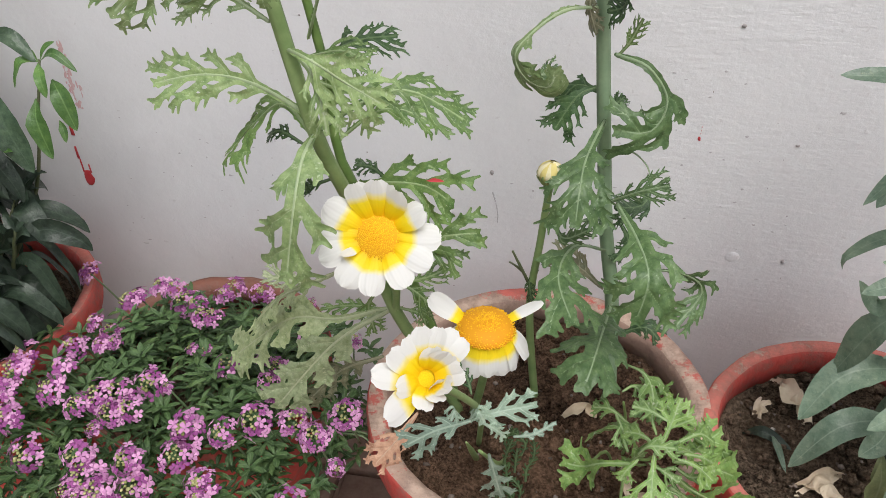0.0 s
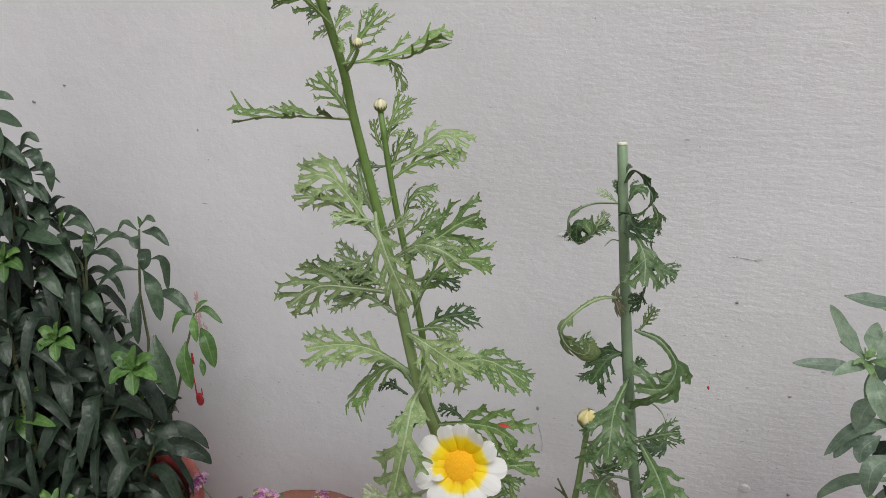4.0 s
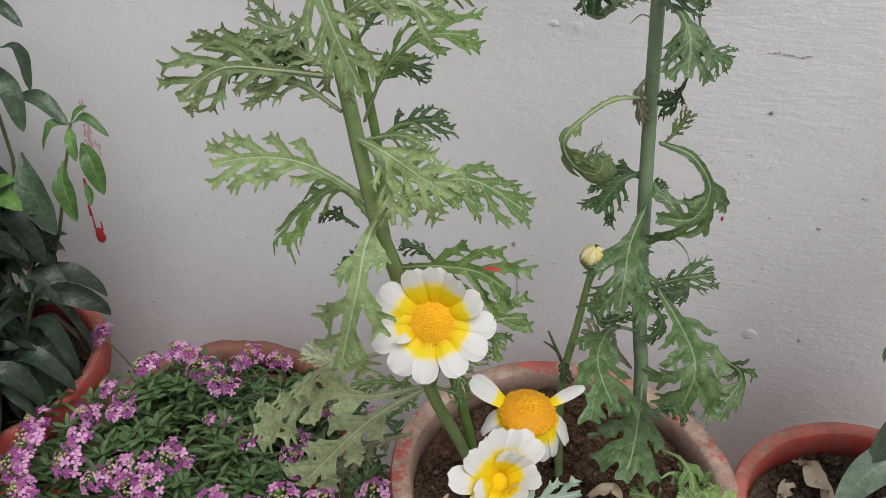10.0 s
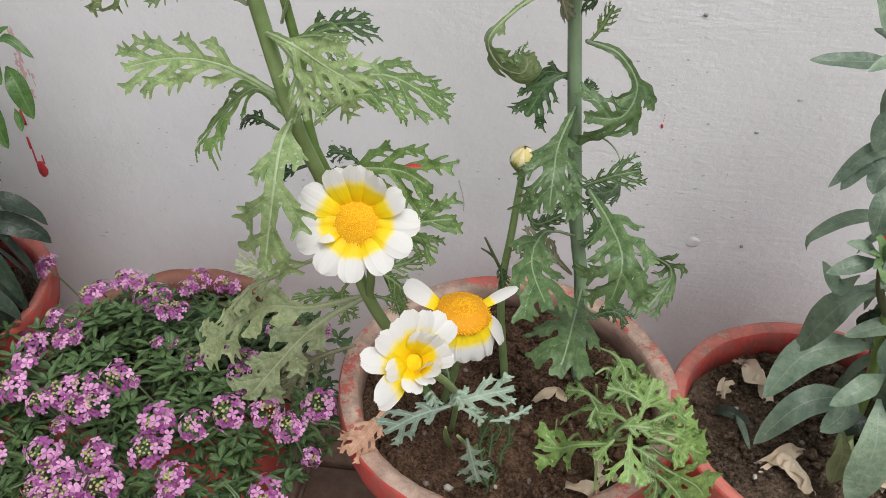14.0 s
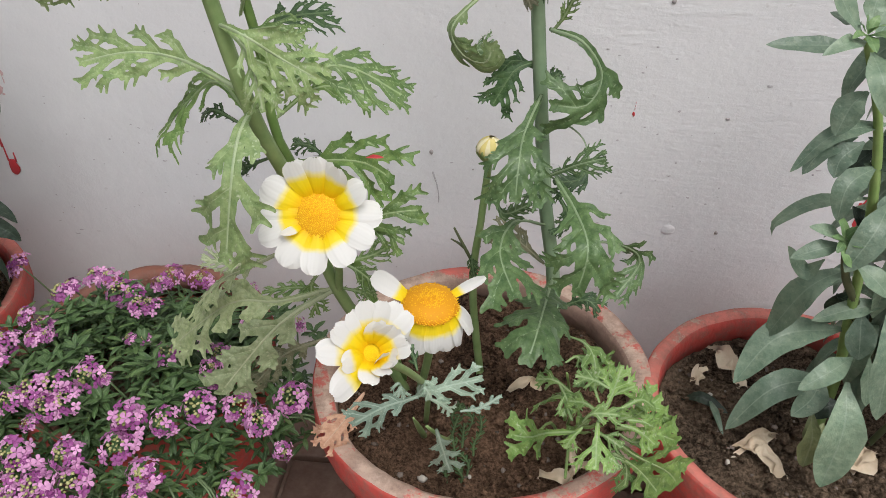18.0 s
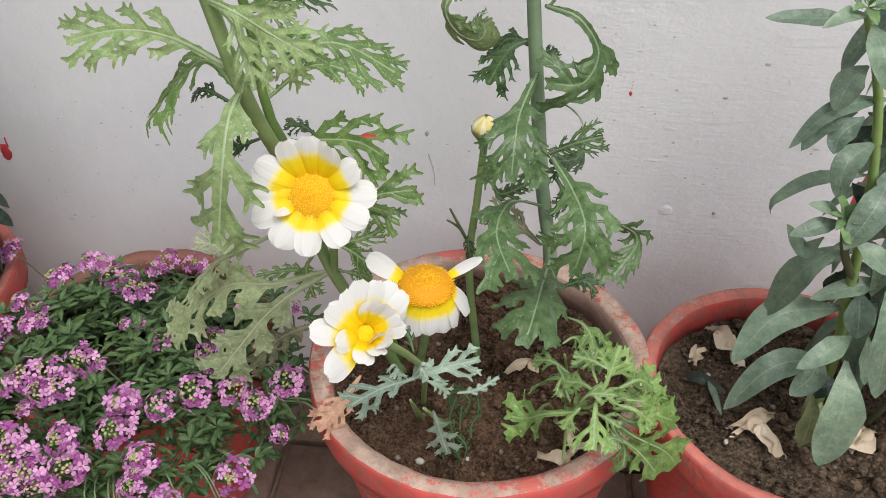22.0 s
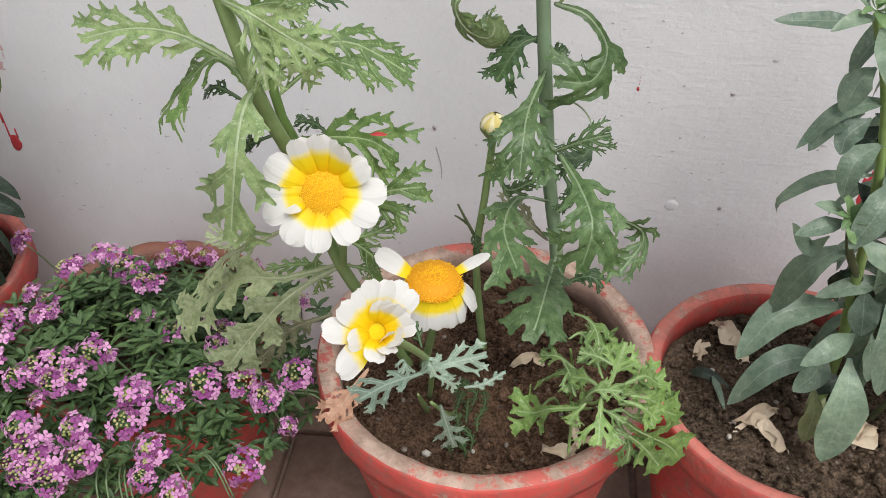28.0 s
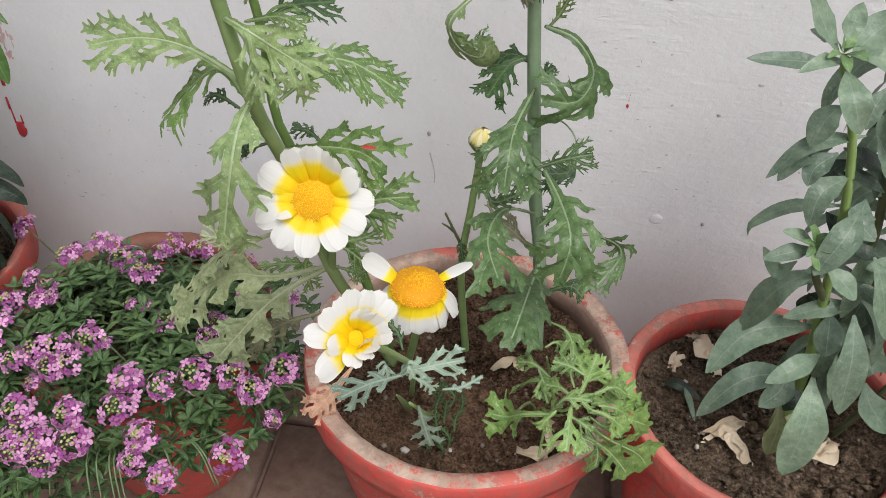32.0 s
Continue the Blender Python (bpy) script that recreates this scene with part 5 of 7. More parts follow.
leaf(cut_daisy, [(0.0773, -0.157, 0.6759), (0.0568, -0.165, 0.6771), (0.0386, -0.169, 0.6671), (0.0366, -0.172, 0.6495), (0.0478, -0.174, 0.6417), (0.0566, -0.178, 0.654), (0.0479, -0.181, 0.6664)], 0.014, "broad", "broad", 0.25, 55)
leaf(cut_daisy, [(0.0545, -0.166, 0.6617), (0.0446, -0.172, 0.659), (0.0442, -0.174, 0.6438)], 0.018, "broad", "dark", 0.3, 0)
leaf(cut_daisy, [(0.0499, -0.16, 0.6408), (0.0604, -0.16, 0.6512), (0.0725, -0.16, 0.6585)], 0.011, "broad", "broad", 0.3, 0)
leaf(cut_daisy, [(0.057, -0.165, 0.648), (0.0628, -0.163, 0.6595), (0.0687, -0.162, 0.6692)], 0.007, "crown", "pale", 0.3, 0)
leaf(cut_daisy, [(0.0776, -0.157, 0.6759), (0.0685, -0.158, 0.6841), (0.0572, -0.16, 0.6879)], 0.006, "fern", "pale", 0.3, 0)
leaf(cut_daisy, [(0.0789, -0.153, 0.6767), (0.0775, -0.15, 0.687), (0.0771, -0.15, 0.6962)], 0.008, "broad", "broad", 0.3, 20)
leaf(cut_daisy, [(0.0842, -0.16, 0.6505), (0.0953, -0.176, 0.6513), (0.1037, -0.19, 0.6382), (0.1048, -0.202, 0.6171)], 0.024, "arch", "broad", 0.45, 0)
leaf(cut_daisy, [(0.1063, -0.192, 0.6139), (0.1021, -0.182, 0.5952), (0.0918, -0.176, 0.5895)], 0.013, "broad", "dark", 0.4, 0)
leaf(cut_daisy, [(0.1054, -0.192, 0.6276), (0.1166, -0.19, 0.6298), (0.1317, -0.188, 0.6238)], 0.013, "broad", "dark", 0.3, 0)
leaf(cut_daisy, [(0.0915, -0.176, 0.6194), (0.095, -0.182, 0.6283), (0.1011, -0.188, 0.6302)], 0.013, "broad", "broad", 0.3, 20)
leaf(cut_daisy, [(0.091, -0.157, 0.5855), (0.065, -0.168, 0.5866), (0.0455, -0.178, 0.5752), (0.0336, -0.185, 0.5605), (0.0427, -0.19, 0.5453), (0.0583, -0.195, 0.5432), (0.0629, -0.197, 0.5596)], 0.0135, "arch", "pale", 0.25, 30)
leaf(cut_daisy, [(0.0418, -0.18, 0.545), (0.0531, -0.178, 0.5446), (0.0633, -0.176, 0.5489)], 0.014, "broad", "broad", 0.3, 0)
leaf(cut_daisy, [(0.0887, -0.155, 0.6039), (0.0802, -0.16, 0.5893), (0.0868, -0.165, 0.5685)], 0.008, "broad", "dry", 0.4, 20)
leaf(cut_daisy, [(0.0822, -0.155, 0.6394), (0.0747, -0.158, 0.6418), (0.0682, -0.162, 0.6367)], 0.002, "bare", "dark", 0.2, 0)
leaf(cut_daisy, [(0.1017, -0.157, 0.5514), (0.1083, -0.16, 0.5621), (0.1164, -0.164, 0.5821)], 0.009, "crown", "mid", 0.3, 0)
leaf(cut_daisy, [(0.0835, -0.156, 0.7043), (0.0851, -0.156, 0.709), (0.0864, -0.156, 0.7115)], 0.004, "fern", "dark", 0.3, 0)

# ---- shoots, seedling and dead leaf in the large pot ----
daisy_shoot = thing("daisy_shoot", (0.02, -0.23, 0.20), "low grey-green side shoots with narrow lobed leaves", "plant")
stem_part(daisy_shoot, [(0.015, -0.235, 0.195), (0.02, -0.30, 0.29), (0.028, -0.36, 0.37)], [0.0028, 0.0022, 0.0006], rings=10)
stem_part(daisy_shoot, [(0.040, -0.225, 0.195), (0.040, -0.29, 0.265), (0.034, -0.345, 0.345)], [0.0026, 0.002, 0.0010], rings=10)
leaf(daisy_shoot, [(0.0297, -0.352, 0.3813), (0.0105, -0.366, 0.3845), (-0.0097, -0.374, 0.3747)], 0.014, "lean", "blue", 0.2, 0)
leaf(daisy_shoot, [(0.0244, -0.345, 0.372), (0.0444, -0.332, 0.3706), (0.0701, -0.322, 0.3722)], 0.014, "lean", "blue", 0.2, 0)
leaf(daisy_shoot, [(0.0406, -0.345, 0.3427), (0.0438, -0.34, 0.3159), (0.0485, -0.332, 0.2804)], 0.012, "lean", "blue", 0.2, 0)
leaf(daisy_shoot, [(0.0546, -0.318, 0.3321), (0.0681, -0.312, 0.3308), (0.083, -0.305, 0.3382)], 0.005, "lean", "blue", 0.2, 0)
leaf(daisy_shoot, [(0.0259, -0.352, 0.3799), (0.0208, -0.356, 0.3932), (0.0186, -0.36, 0.388)], 0.008, "lean", "blue", 0.2, 0)
leaf(daisy_shoot, [(0.0274, -0.35, 0.3778), (0.0345, -0.352, 0.3902), (0.0388, -0.352, 0.3811)], 0.008, "lean", "blue", 0.2, 0)
leaf(daisy_shoot, [(0.0357, -0.345, 0.3731), (0.0444, -0.342, 0.3651), (0.0512, -0.338, 0.3529)], 0.007, "lean", "blue", 0.2, 0)
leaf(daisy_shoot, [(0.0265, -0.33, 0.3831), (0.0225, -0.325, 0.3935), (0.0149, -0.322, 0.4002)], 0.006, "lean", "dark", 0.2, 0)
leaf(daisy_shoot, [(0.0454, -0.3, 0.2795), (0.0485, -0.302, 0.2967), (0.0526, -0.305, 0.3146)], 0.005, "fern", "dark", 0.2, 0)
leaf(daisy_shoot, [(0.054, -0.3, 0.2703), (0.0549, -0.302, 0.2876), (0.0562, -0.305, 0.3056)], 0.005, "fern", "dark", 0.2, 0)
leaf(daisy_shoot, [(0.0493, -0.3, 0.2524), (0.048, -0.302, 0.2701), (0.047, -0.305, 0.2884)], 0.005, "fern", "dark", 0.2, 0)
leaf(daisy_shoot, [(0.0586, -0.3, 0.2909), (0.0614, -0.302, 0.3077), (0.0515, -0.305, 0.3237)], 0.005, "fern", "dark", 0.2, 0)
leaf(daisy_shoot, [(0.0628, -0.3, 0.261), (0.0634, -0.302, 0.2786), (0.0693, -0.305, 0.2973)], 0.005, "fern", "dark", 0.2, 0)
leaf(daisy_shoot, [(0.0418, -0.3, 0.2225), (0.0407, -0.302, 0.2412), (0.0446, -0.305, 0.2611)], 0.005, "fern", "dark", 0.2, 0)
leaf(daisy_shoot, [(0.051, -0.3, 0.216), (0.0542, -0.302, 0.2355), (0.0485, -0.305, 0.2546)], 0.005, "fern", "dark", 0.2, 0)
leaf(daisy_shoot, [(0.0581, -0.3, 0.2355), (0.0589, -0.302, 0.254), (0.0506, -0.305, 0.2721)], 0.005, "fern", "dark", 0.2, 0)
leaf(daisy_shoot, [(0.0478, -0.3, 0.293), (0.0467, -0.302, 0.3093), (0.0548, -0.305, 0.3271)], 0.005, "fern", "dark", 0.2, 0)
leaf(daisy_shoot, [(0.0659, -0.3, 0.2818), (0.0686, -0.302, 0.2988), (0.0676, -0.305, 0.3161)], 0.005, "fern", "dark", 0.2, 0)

seedling = thing("daisy_seedling", (0.135, -0.225, 0.20), "young bright green daisy plant with soft lobed leaves", "plant")
for k, (tx, ty, tz) in enumerate(((0.10, -0.33, 0.31), (0.14, -0.29, 0.33), (0.17, -0.30, 0.32), (0.13, -0.35, 0.31), (0.13, -0.27, 0.33))):
    stem_part(seedling, [(0.135, -0.225, 0.195), ((0.135 + tx) / 2 + 0.004, (ty - 0.225) / 2 + 0.01, 0.27), (tx, ty, tz)], [0.0016, 0.0013, 0.0010], SEED_STEM, rings=8, sides=6)
leaf(seedling, [(0.1364, -0.342, 0.3491), (0.1166, -0.336, 0.3385), (0.1039, -0.326, 0.3202), (0.0899, -0.32, 0.3144)], 0.022, "soft", "bright", 0.2, 0)
leaf(seedling, [(0.1468, -0.345, 0.3656), (0.1457, -0.358, 0.3643), (0.1457, -0.374, 0.352)], 0.0183, "soft", "bright", 0.2, 0)
leaf(seedling, [(0.1275, -0.25, 0.3501), (0.1414, -0.264, 0.3559), (0.1481, -0.28, 0.3533), (0.1469, -0.298, 0.3429)], 0.0134, "soft", "bright", 0.2, 0)
leaf(seedling, [(0.14, -0.262, 0.3493), (0.1519, -0.275, 0.3487), (0.1593, -0.28, 0.3601)], 0.011, "soft", "bright", 0.2, 0)
leaf(seedling, [(0.1517, -0.332, 0.358), (0.1572, -0.322, 0.3697), (0.1622, -0.312, 0.3844)], 0.0171, "soft", "bright", 0.2, 0)
leaf(seedling, [(0.1543, -0.322, 0.3721), (0.1438, -0.318, 0.3748), (0.1321, -0.314, 0.3733)], 0.011, "soft", "bright", 0.2, 0)
leaf(seedling, [(0.1622, -0.332, 0.3536), (0.1787, -0.312, 0.3386), (0.1971, -0.292, 0.3373)], 0.0171, "soft", "bright", 0.2, 0)
leaf(seedling, [(0.1614, -0.332, 0.345), (0.185, -0.312, 0.3214), (0.2152, -0.292, 0.29)], 0.0171, "soft", "bright", 0.2, 0)
leaf(seedling, [(0.1609, -0.332, 0.3333), (0.1806, -0.322, 0.3052), (0.2099, -0.304, 0.2684), (0.2226, -0.298, 0.2463)], 0.0195, "soft", "mid", 0.2, 0)
leaf(seedling, [(0.1616, -0.332, 0.3274), (0.1733, -0.332, 0.3044), (0.1747, -0.334, 0.2833)], 0.0146, "soft", "mid", 0.2, 0)
leaf(seedling, [(0.1753, -0.312, 0.3352), (0.1954, -0.292, 0.3167), (0.2114, -0.284, 0.3032)], 0.0098, "soft", "bright", 0.2, 0)
leaf(seedling, [(0.1317, -0.332, 0.3489), (0.1241, -0.312, 0.3497), (0.1119, -0.302, 0.3304)], 0.0146, "soft", "bright", 0.2, 0)
leaf(seedling, [(0.1326, -0.302, 0.3427), (0.1198, -0.292, 0.3442), (0.1072, -0.284, 0.3357)], 0.0134, "soft", "mid", 0.2, 0)
leaf(seedling, [(0.1373, -0.342, 0.3594), (0.1434, -0.344, 0.3706), (0.1604, -0.344, 0.3715)], 0.011, "soft", "bright", 0.2, 0)
leaf(seedling, [(0.1293, -0.332, 0.3233), (0.1342, -0.338, 0.3459), (0.1414, -0.342, 0.3626)], 0.0098, "soft", "bright", 0.2, 0)
leaf(seedling, [(0.1616, -0.322, 0.3479), (0.1741, -0.308, 0.3463), (0.1874, -0.298, 0.3404)], 0.0122, "soft", "bright", 0.2, 0)
leaf(seedling, [(0.1487, -0.325, 0.361), (0.1459, -0.312, 0.3633), (0.1498, -0.3, 0.3668)], 0.0122, "soft", "bright", 0.2, 0)
leaf(seedling, [(0.1624, -0.34, 0.3488), (0.1714, -0.345, 0.3474), (0.1817, -0.345, 0.3515)], 0.0146, "soft", "bright", 0.2, 0)
leaf(seedling, [(0.1374, -0.345, 0.3573), (0.1306, -0.35, 0.3511), (0.1276, -0.352, 0.3435)], 0.0146, "soft", "bright", 0.2, 0)
leaf(seedling, [(0.1621, -0.335, 0.3681), (0.1757, -0.325, 0.3668), (0.1877, -0.318, 0.3521)], 0.0122, "soft", "bright", 0.2, 0)
leaf(seedling, [(0.1235, -0.3, 0.3483), (0.127, -0.315, 0.3533), (0.1319, -0.325, 0.3478)], 0.0122, "soft", "mid", 0.2, 0)
leaf(seedling, [(0.165, -0.345, 0.3688), (0.1766, -0.342, 0.364), (0.1875, -0.338, 0.3535)], 0.0122, "soft", "bright", 0.2, 0)
leaf(seedling, [(0.154, -0.345, 0.3394), (0.1594, -0.352, 0.3371), (0.1636, -0.356, 0.331)], 0.0098, "soft", "mid", 0.2, 0)
leaf(seedling, [(0.1544, -0.335, 0.3561), (0.1648, -0.325, 0.3516), (0.1763, -0.318, 0.3393)], 0.012, "soft", "bright", 0.2, 0)
leaf(seedling, [(0.1479, -0.338, 0.3643), (0.139, -0.33, 0.3643), (0.1285, -0.322, 0.3566)], 0.012, "soft", "bright", 0.2, 0)
leaf(seedling, [(0.1611, -0.34, 0.3282), (0.1827, -0.33, 0.2999), (0.2024, -0.322, 0.2655)], 0.014, "soft", "mid", 0.2, 0)
leaf(seedling, [(0.1536, -0.325, 0.3671), (0.164, -0.315, 0.3629), (0.1744, -0.306, 0.3601)], 0.011, "soft", "bright", 0.2, 0)
leaf(seedling, [(0.1417, -0.31, 0.3608), (0.1495, -0.3, 0.3624), (0.1641, -0.295, 0.3559)], 0.01, "soft", "bright", 0.2, 0)
leaf(seedling, [(0.1611, -0.35, 0.3687), (0.1718, -0.352, 0.3669), (0.1847, -0.35, 0.3523)], 0.013, "soft", "bright", 0.2, 0)
leaf(seedling, [(0.1277, -0.275, 0.3463), (0.1358, -0.27, 0.3479), (0.1445, -0.275, 0.3421)], 0.008, "soft", "mid", 0.2, 0)
leaf(seedling, [(0.1442, -0.35, 0.3612), (0.1546, -0.356, 0.3613), (0.1618, -0.36, 0.3588)], 0.011, "soft", "bright", 0.2, 0)


dead_leaf = thing("dead_leaf", (-0.045, -0.29, 0.262), "pinkish brown withered leaf hanging over the pot rim", "dead leaf")
leaf(dead_leaf, [(-0.026, -0.280, 0.300), (-0.040, -0.293, 0.282), (-0.058, -0.307, 0.262)], 0.020, style="broad", mat=DEAD, cup=0.4, name="blade")
for k, (x, y, z, turn) in enumerate(((0.146, -0.292, 0.240, 40), (0.128, -0.300, 0.239, 160), (0.100, -0.208, 0.245, 10), (0.140, -0.280, 0.248, 100))):
    w = thing("withered_leaf", (x, y, z), "shrivelled straw-brown leaf lying on the earth", "dead leaf", "withered leaves in the large pot")
    c, s = math.cos(radians(turn)) * 0.016, math.sin(radians(turn)) * 0.016
    blade_leaf(w, [(x - c, y - s, z - 0.004), (x - c * 0.2, y - s * 0.2, z + 0.006), (x + c * 0.5, y + s * 0.5, z + 0.004), (x + c, y + s, z - 0.005)], 0.0085, STRAW, 0.9, name="blade", crumple=0.3)


def dry_petal(pts, width, label):
    w = thing("dry_leaf", pts[0], label, "dry leaf", "dry leaves in the smaller pot")
    blade_leaf(w, pts, width * 0.95, STRAW, 0.7, name="blade", crumple=0.28)
    blade_leaf(w, [tuple(np.array(p) + (0.004, -0.003, 0.003)) for p in pts], width * 0.75, STRAW, -0.5, name="fold", crumple=0.35)


dry_petal([(0.272, -0.124, 0.233), (0.282, -0.150, 0.243), (0.295, -0.176, 0.231)], 0.017, "crumpled pale dry leaf on dark earth")
dry_petal([(0.270, -0.249, 0.231), (0.290, -0.244, 0.242), (0.310, -0.224, 0.232)], 0.014, "crumpled tan dry leaf on dark earth")
dry_petal([(0.290, -0.240, 0.239), (0.300, -0.258, 0.239), (0.308, -0.271, 0.230)], 0.011, "curled whitish dry leaf on dark earth")
dry_petal([(0.249, -0.175, 0.232), (0.257, -0.162, 0.237), (0.264, -0.150, 0.231)], 0.009, "small tan dry leaf on dark earth")
dry_petal([(0.352, -0.262, 0.233), (0.372, -0.256, 0.247), (0.380, -0.235, 0.234)], 0.014, "grey crumpled dry leaf on dark earth")
wilted = thing("wilted_sprout", (0.252, -0.20, 0.230), "wilted green sprout lying on dark earth", "plant")
blade_leaf(wilted, [(0.240, -0.192, 0.229), (0.255, -0.197, 0.239), (0.278, -0.206, 0.231)], 0.010, SHRUB_DARK)
blade_leaf(wilted, [(0.262, -0.196, 0.237), (0.264, -0.215, 0.241), (0.270, -0.232, 0.231)], 0.006, SHRUB_GREY)
for k, (x, y, z, s) in enumerate(((0.0222, -0.306, 0.234, 0.0042), (0.264, -0.190, 0.236, 0.003), (0.268, -0.262, 0.234, 0.003), (0.06, -0.300, 0.234, 0.0024))):
    v, f = [], []
    clod(v, f, (x, y, z), s, random.Random(70 + k))
    p = thing("pebble", (x, y, z), "small pale pebble lying on the earth", "pebble", "pale pebbles")
    mesh_part("stone", v, f, WHITE_STONE, p)


# ---- shrubs ----
def shrub_stem(plant, pts, radius, count, length, width, mat, start=0.12, droop=0.7, rosette=7, seed=0, tip_mat=None):
    """A stem with leaves all round it, drooping below and bunched at the tip."""
    r = random.Random(seed)
    c = Curve3(pts)
    stem_part(plant, pts, [radius, radius * 0.85, radius * 0.55], STALK_BROWN, "stem", 7, 12, 0.0)
    for k in range(count):
        u = start + (0.97 - start) * (k + r.random() * 0.6) / count
        q, d = c.at(c.length * u)
        a = k * 2.4 + r.uniform(-0.4, 0.4)
        out = np.array([math.cos(a), math.sin(a), 0.0])
        if out[1] > 0.4:
            out[1] *= 0.6
        ln = length * (0.62 + 0.45 * math.sin(math.pi * min(1, 0.25 + 0.7 * (1 - u)))) * r.uniform(0.8, 1.15)
        dr = droop * r.uniform(0.25, 1.5) * (1.15 - 0.75 * u)
        p1 = q + out * ln * 0.42 + np.array([0, 0, ln * 0.16])
        p2 = q + out * ln * (0.82 - 0.25 * dr) + np.array([0, 0, ln * (0.08 - 0.55 * dr)])
        p3 = q + out * ln * (0.98 - 0.42 * dr) + np.array([0, 0, ln * (-0.02 - 0.95 * dr)])
        if p3[1] > -0.012:
            continue
        blade_leaf(plant, [q, p1, p2, p3], width * r.uniform(0.6, 1.15), mat, r.uniform(0.1, 0.5), roll=r.uniform(-40, 40))
    q, d = c.at(c.length)
    for k in range(rosette):
        a = k * 2.4 + seed
        out = np.array([math.cos(a), math.sin(a), 0.0])
        ln = length * (0.30 + 0.25 * k / max(1, rosette)) * r.uniform(0.85, 1.1)
        lift = 1.0 - 0.85 * k / rosette
        blade_leaf(plant, [q - d * 0.004 * k, q + out * ln * 0.5 + np.array([0, 0, ln * 0.40 * lift]), q + out * ln * (1.0 - 0.35 * lift) + np.array([0, 0, ln * (0.75 * lift - 0.22)])],
                   width * (0.42 + 0.3 * k / rosette), tip_mat or SHRUB_TIP, 0.3)


dark_shrub = thing("dark_shrub", (-0.538, -0.175, 0.215), "bushy dark green shrub with dusty drooping lance-shaped leaves", "shrub")
B0 = (-0.538, -0.175, 0.21)
TALL_STEMS = ((-0.52, -0.15, 0.40, -0.489, -0.150, 0.50, 18), (-0.56, -0.16, 0.46, -0.590, -0.150, 0.645, 24), (-0.54, -0.18, 0.43, -0.525, -0.165, 0.535, 20),
              (-0.62, -0.16, 0.44, -0.660, -0.150, 0.650, 24), (-0.55, -0.22, 0.36, -0.565, -0.205, 0.520, 20), (-0.68, -0.18, 0.38, -0.730, -0.170, 0.600, 22),
              (-0.59, -0.19, 0.42, -0.620, -0.175, 0.610, 24), (-0.58, -0.15, 0.48, -0.585, -0.140, 0.690, 22), (-0.57, -0.14, 0.46, -0.548, -0.140, 0.630, 20),
              (-0.53, -0.14, 0.42, -0.520, -0.135, 0.570, 18), (-0.62, -0.15, 0.48, -0.640, -0.140, 0.720, 20))
LOW_STEMS = ((-0.50, -0.20, 0.33, -0.450, -0.168, 0.448, 15), (-0.60, -0.22, 0.33, -0.610, -0.190, 0.405, 14), (-0.50, -0.19, 0.36, -0.470, -0.175, 0.455, 14),
             (-0.46, -0.18, 0.33, -0.425, -0.160, 0.400, 11), (-0.49, -0.21, 0.30, -0.480, -0.215, 0.375, 11), (-0.52, -0.235, 0.27, -0.500, -0.265, 0.335, 10),
             (-0.56, -0.25, 0.28, -0.565, -0.29, 0.37, 12), (-0.62, -0.24, 0.28, -0.65, -0.27, 0.38, 12), (-0.47, -0.20, 0.28, -0.455, -0.235, 0.335, 9),
             (-0.50, -0.26, 0.29, -0.475, -0.310, 0.345, 10), (-0.46, -0.23, 0.29, -0.435, -0.275, 0.335, 9), (-0.56, -0.27, 0.29, -0.545, -0.325, 0.36, 11),
             (-0.45, -0.19, 0.31, -0.415, -0.195, 0.375, 9))
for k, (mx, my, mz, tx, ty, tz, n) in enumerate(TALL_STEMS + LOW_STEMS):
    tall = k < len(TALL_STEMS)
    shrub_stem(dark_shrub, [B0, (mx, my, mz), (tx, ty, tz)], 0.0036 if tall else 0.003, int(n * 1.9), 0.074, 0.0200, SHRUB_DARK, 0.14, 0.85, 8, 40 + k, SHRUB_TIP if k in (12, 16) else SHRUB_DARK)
for pts in ([(-0.443, -0.150, 0.438), (-0.4405, -0.140, 0.535), (-0.4275, -0.140, 0.614)], [(-0.515, -0.150, 0.42), (-0.508, -0.145, 0.522), (-0.496, -0.140, 0.609)],
            [(-0.508, -0.145, 0.540), (-0.518, -0.143, 0.585), (-0.528, -0.143, 0.612)], [(-0.580, -0.150, 0.55), (-0.570, -0.146, 0.63), (-0.558, -0.145, 0.696)],
            [(-0.43, -0.150, 0.37), (-0.394, -0.138, 0.471), (-0.380, -0.133, 0.515)], [(-0.48, -0.160, 0.33), (-0.470, -0.152, 0.38), (-0.4642, -0.150, 0.422)]):
    stem_part(dark_shrub, [B0] + pts, [0.003, 0.0022, 0.0017, 0.0012], STALK_BROWN, "stem", 7, 16, 0.0)
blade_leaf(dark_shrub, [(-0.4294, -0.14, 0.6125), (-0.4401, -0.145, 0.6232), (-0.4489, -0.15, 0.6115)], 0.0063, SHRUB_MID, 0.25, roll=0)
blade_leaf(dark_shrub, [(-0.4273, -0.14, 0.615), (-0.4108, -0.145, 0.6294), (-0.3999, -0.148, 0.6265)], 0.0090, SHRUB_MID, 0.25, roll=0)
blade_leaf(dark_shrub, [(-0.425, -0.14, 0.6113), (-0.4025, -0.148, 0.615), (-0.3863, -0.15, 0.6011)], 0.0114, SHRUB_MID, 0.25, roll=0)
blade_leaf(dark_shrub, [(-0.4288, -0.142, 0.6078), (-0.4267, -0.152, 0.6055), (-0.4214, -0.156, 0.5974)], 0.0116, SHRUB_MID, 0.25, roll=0)
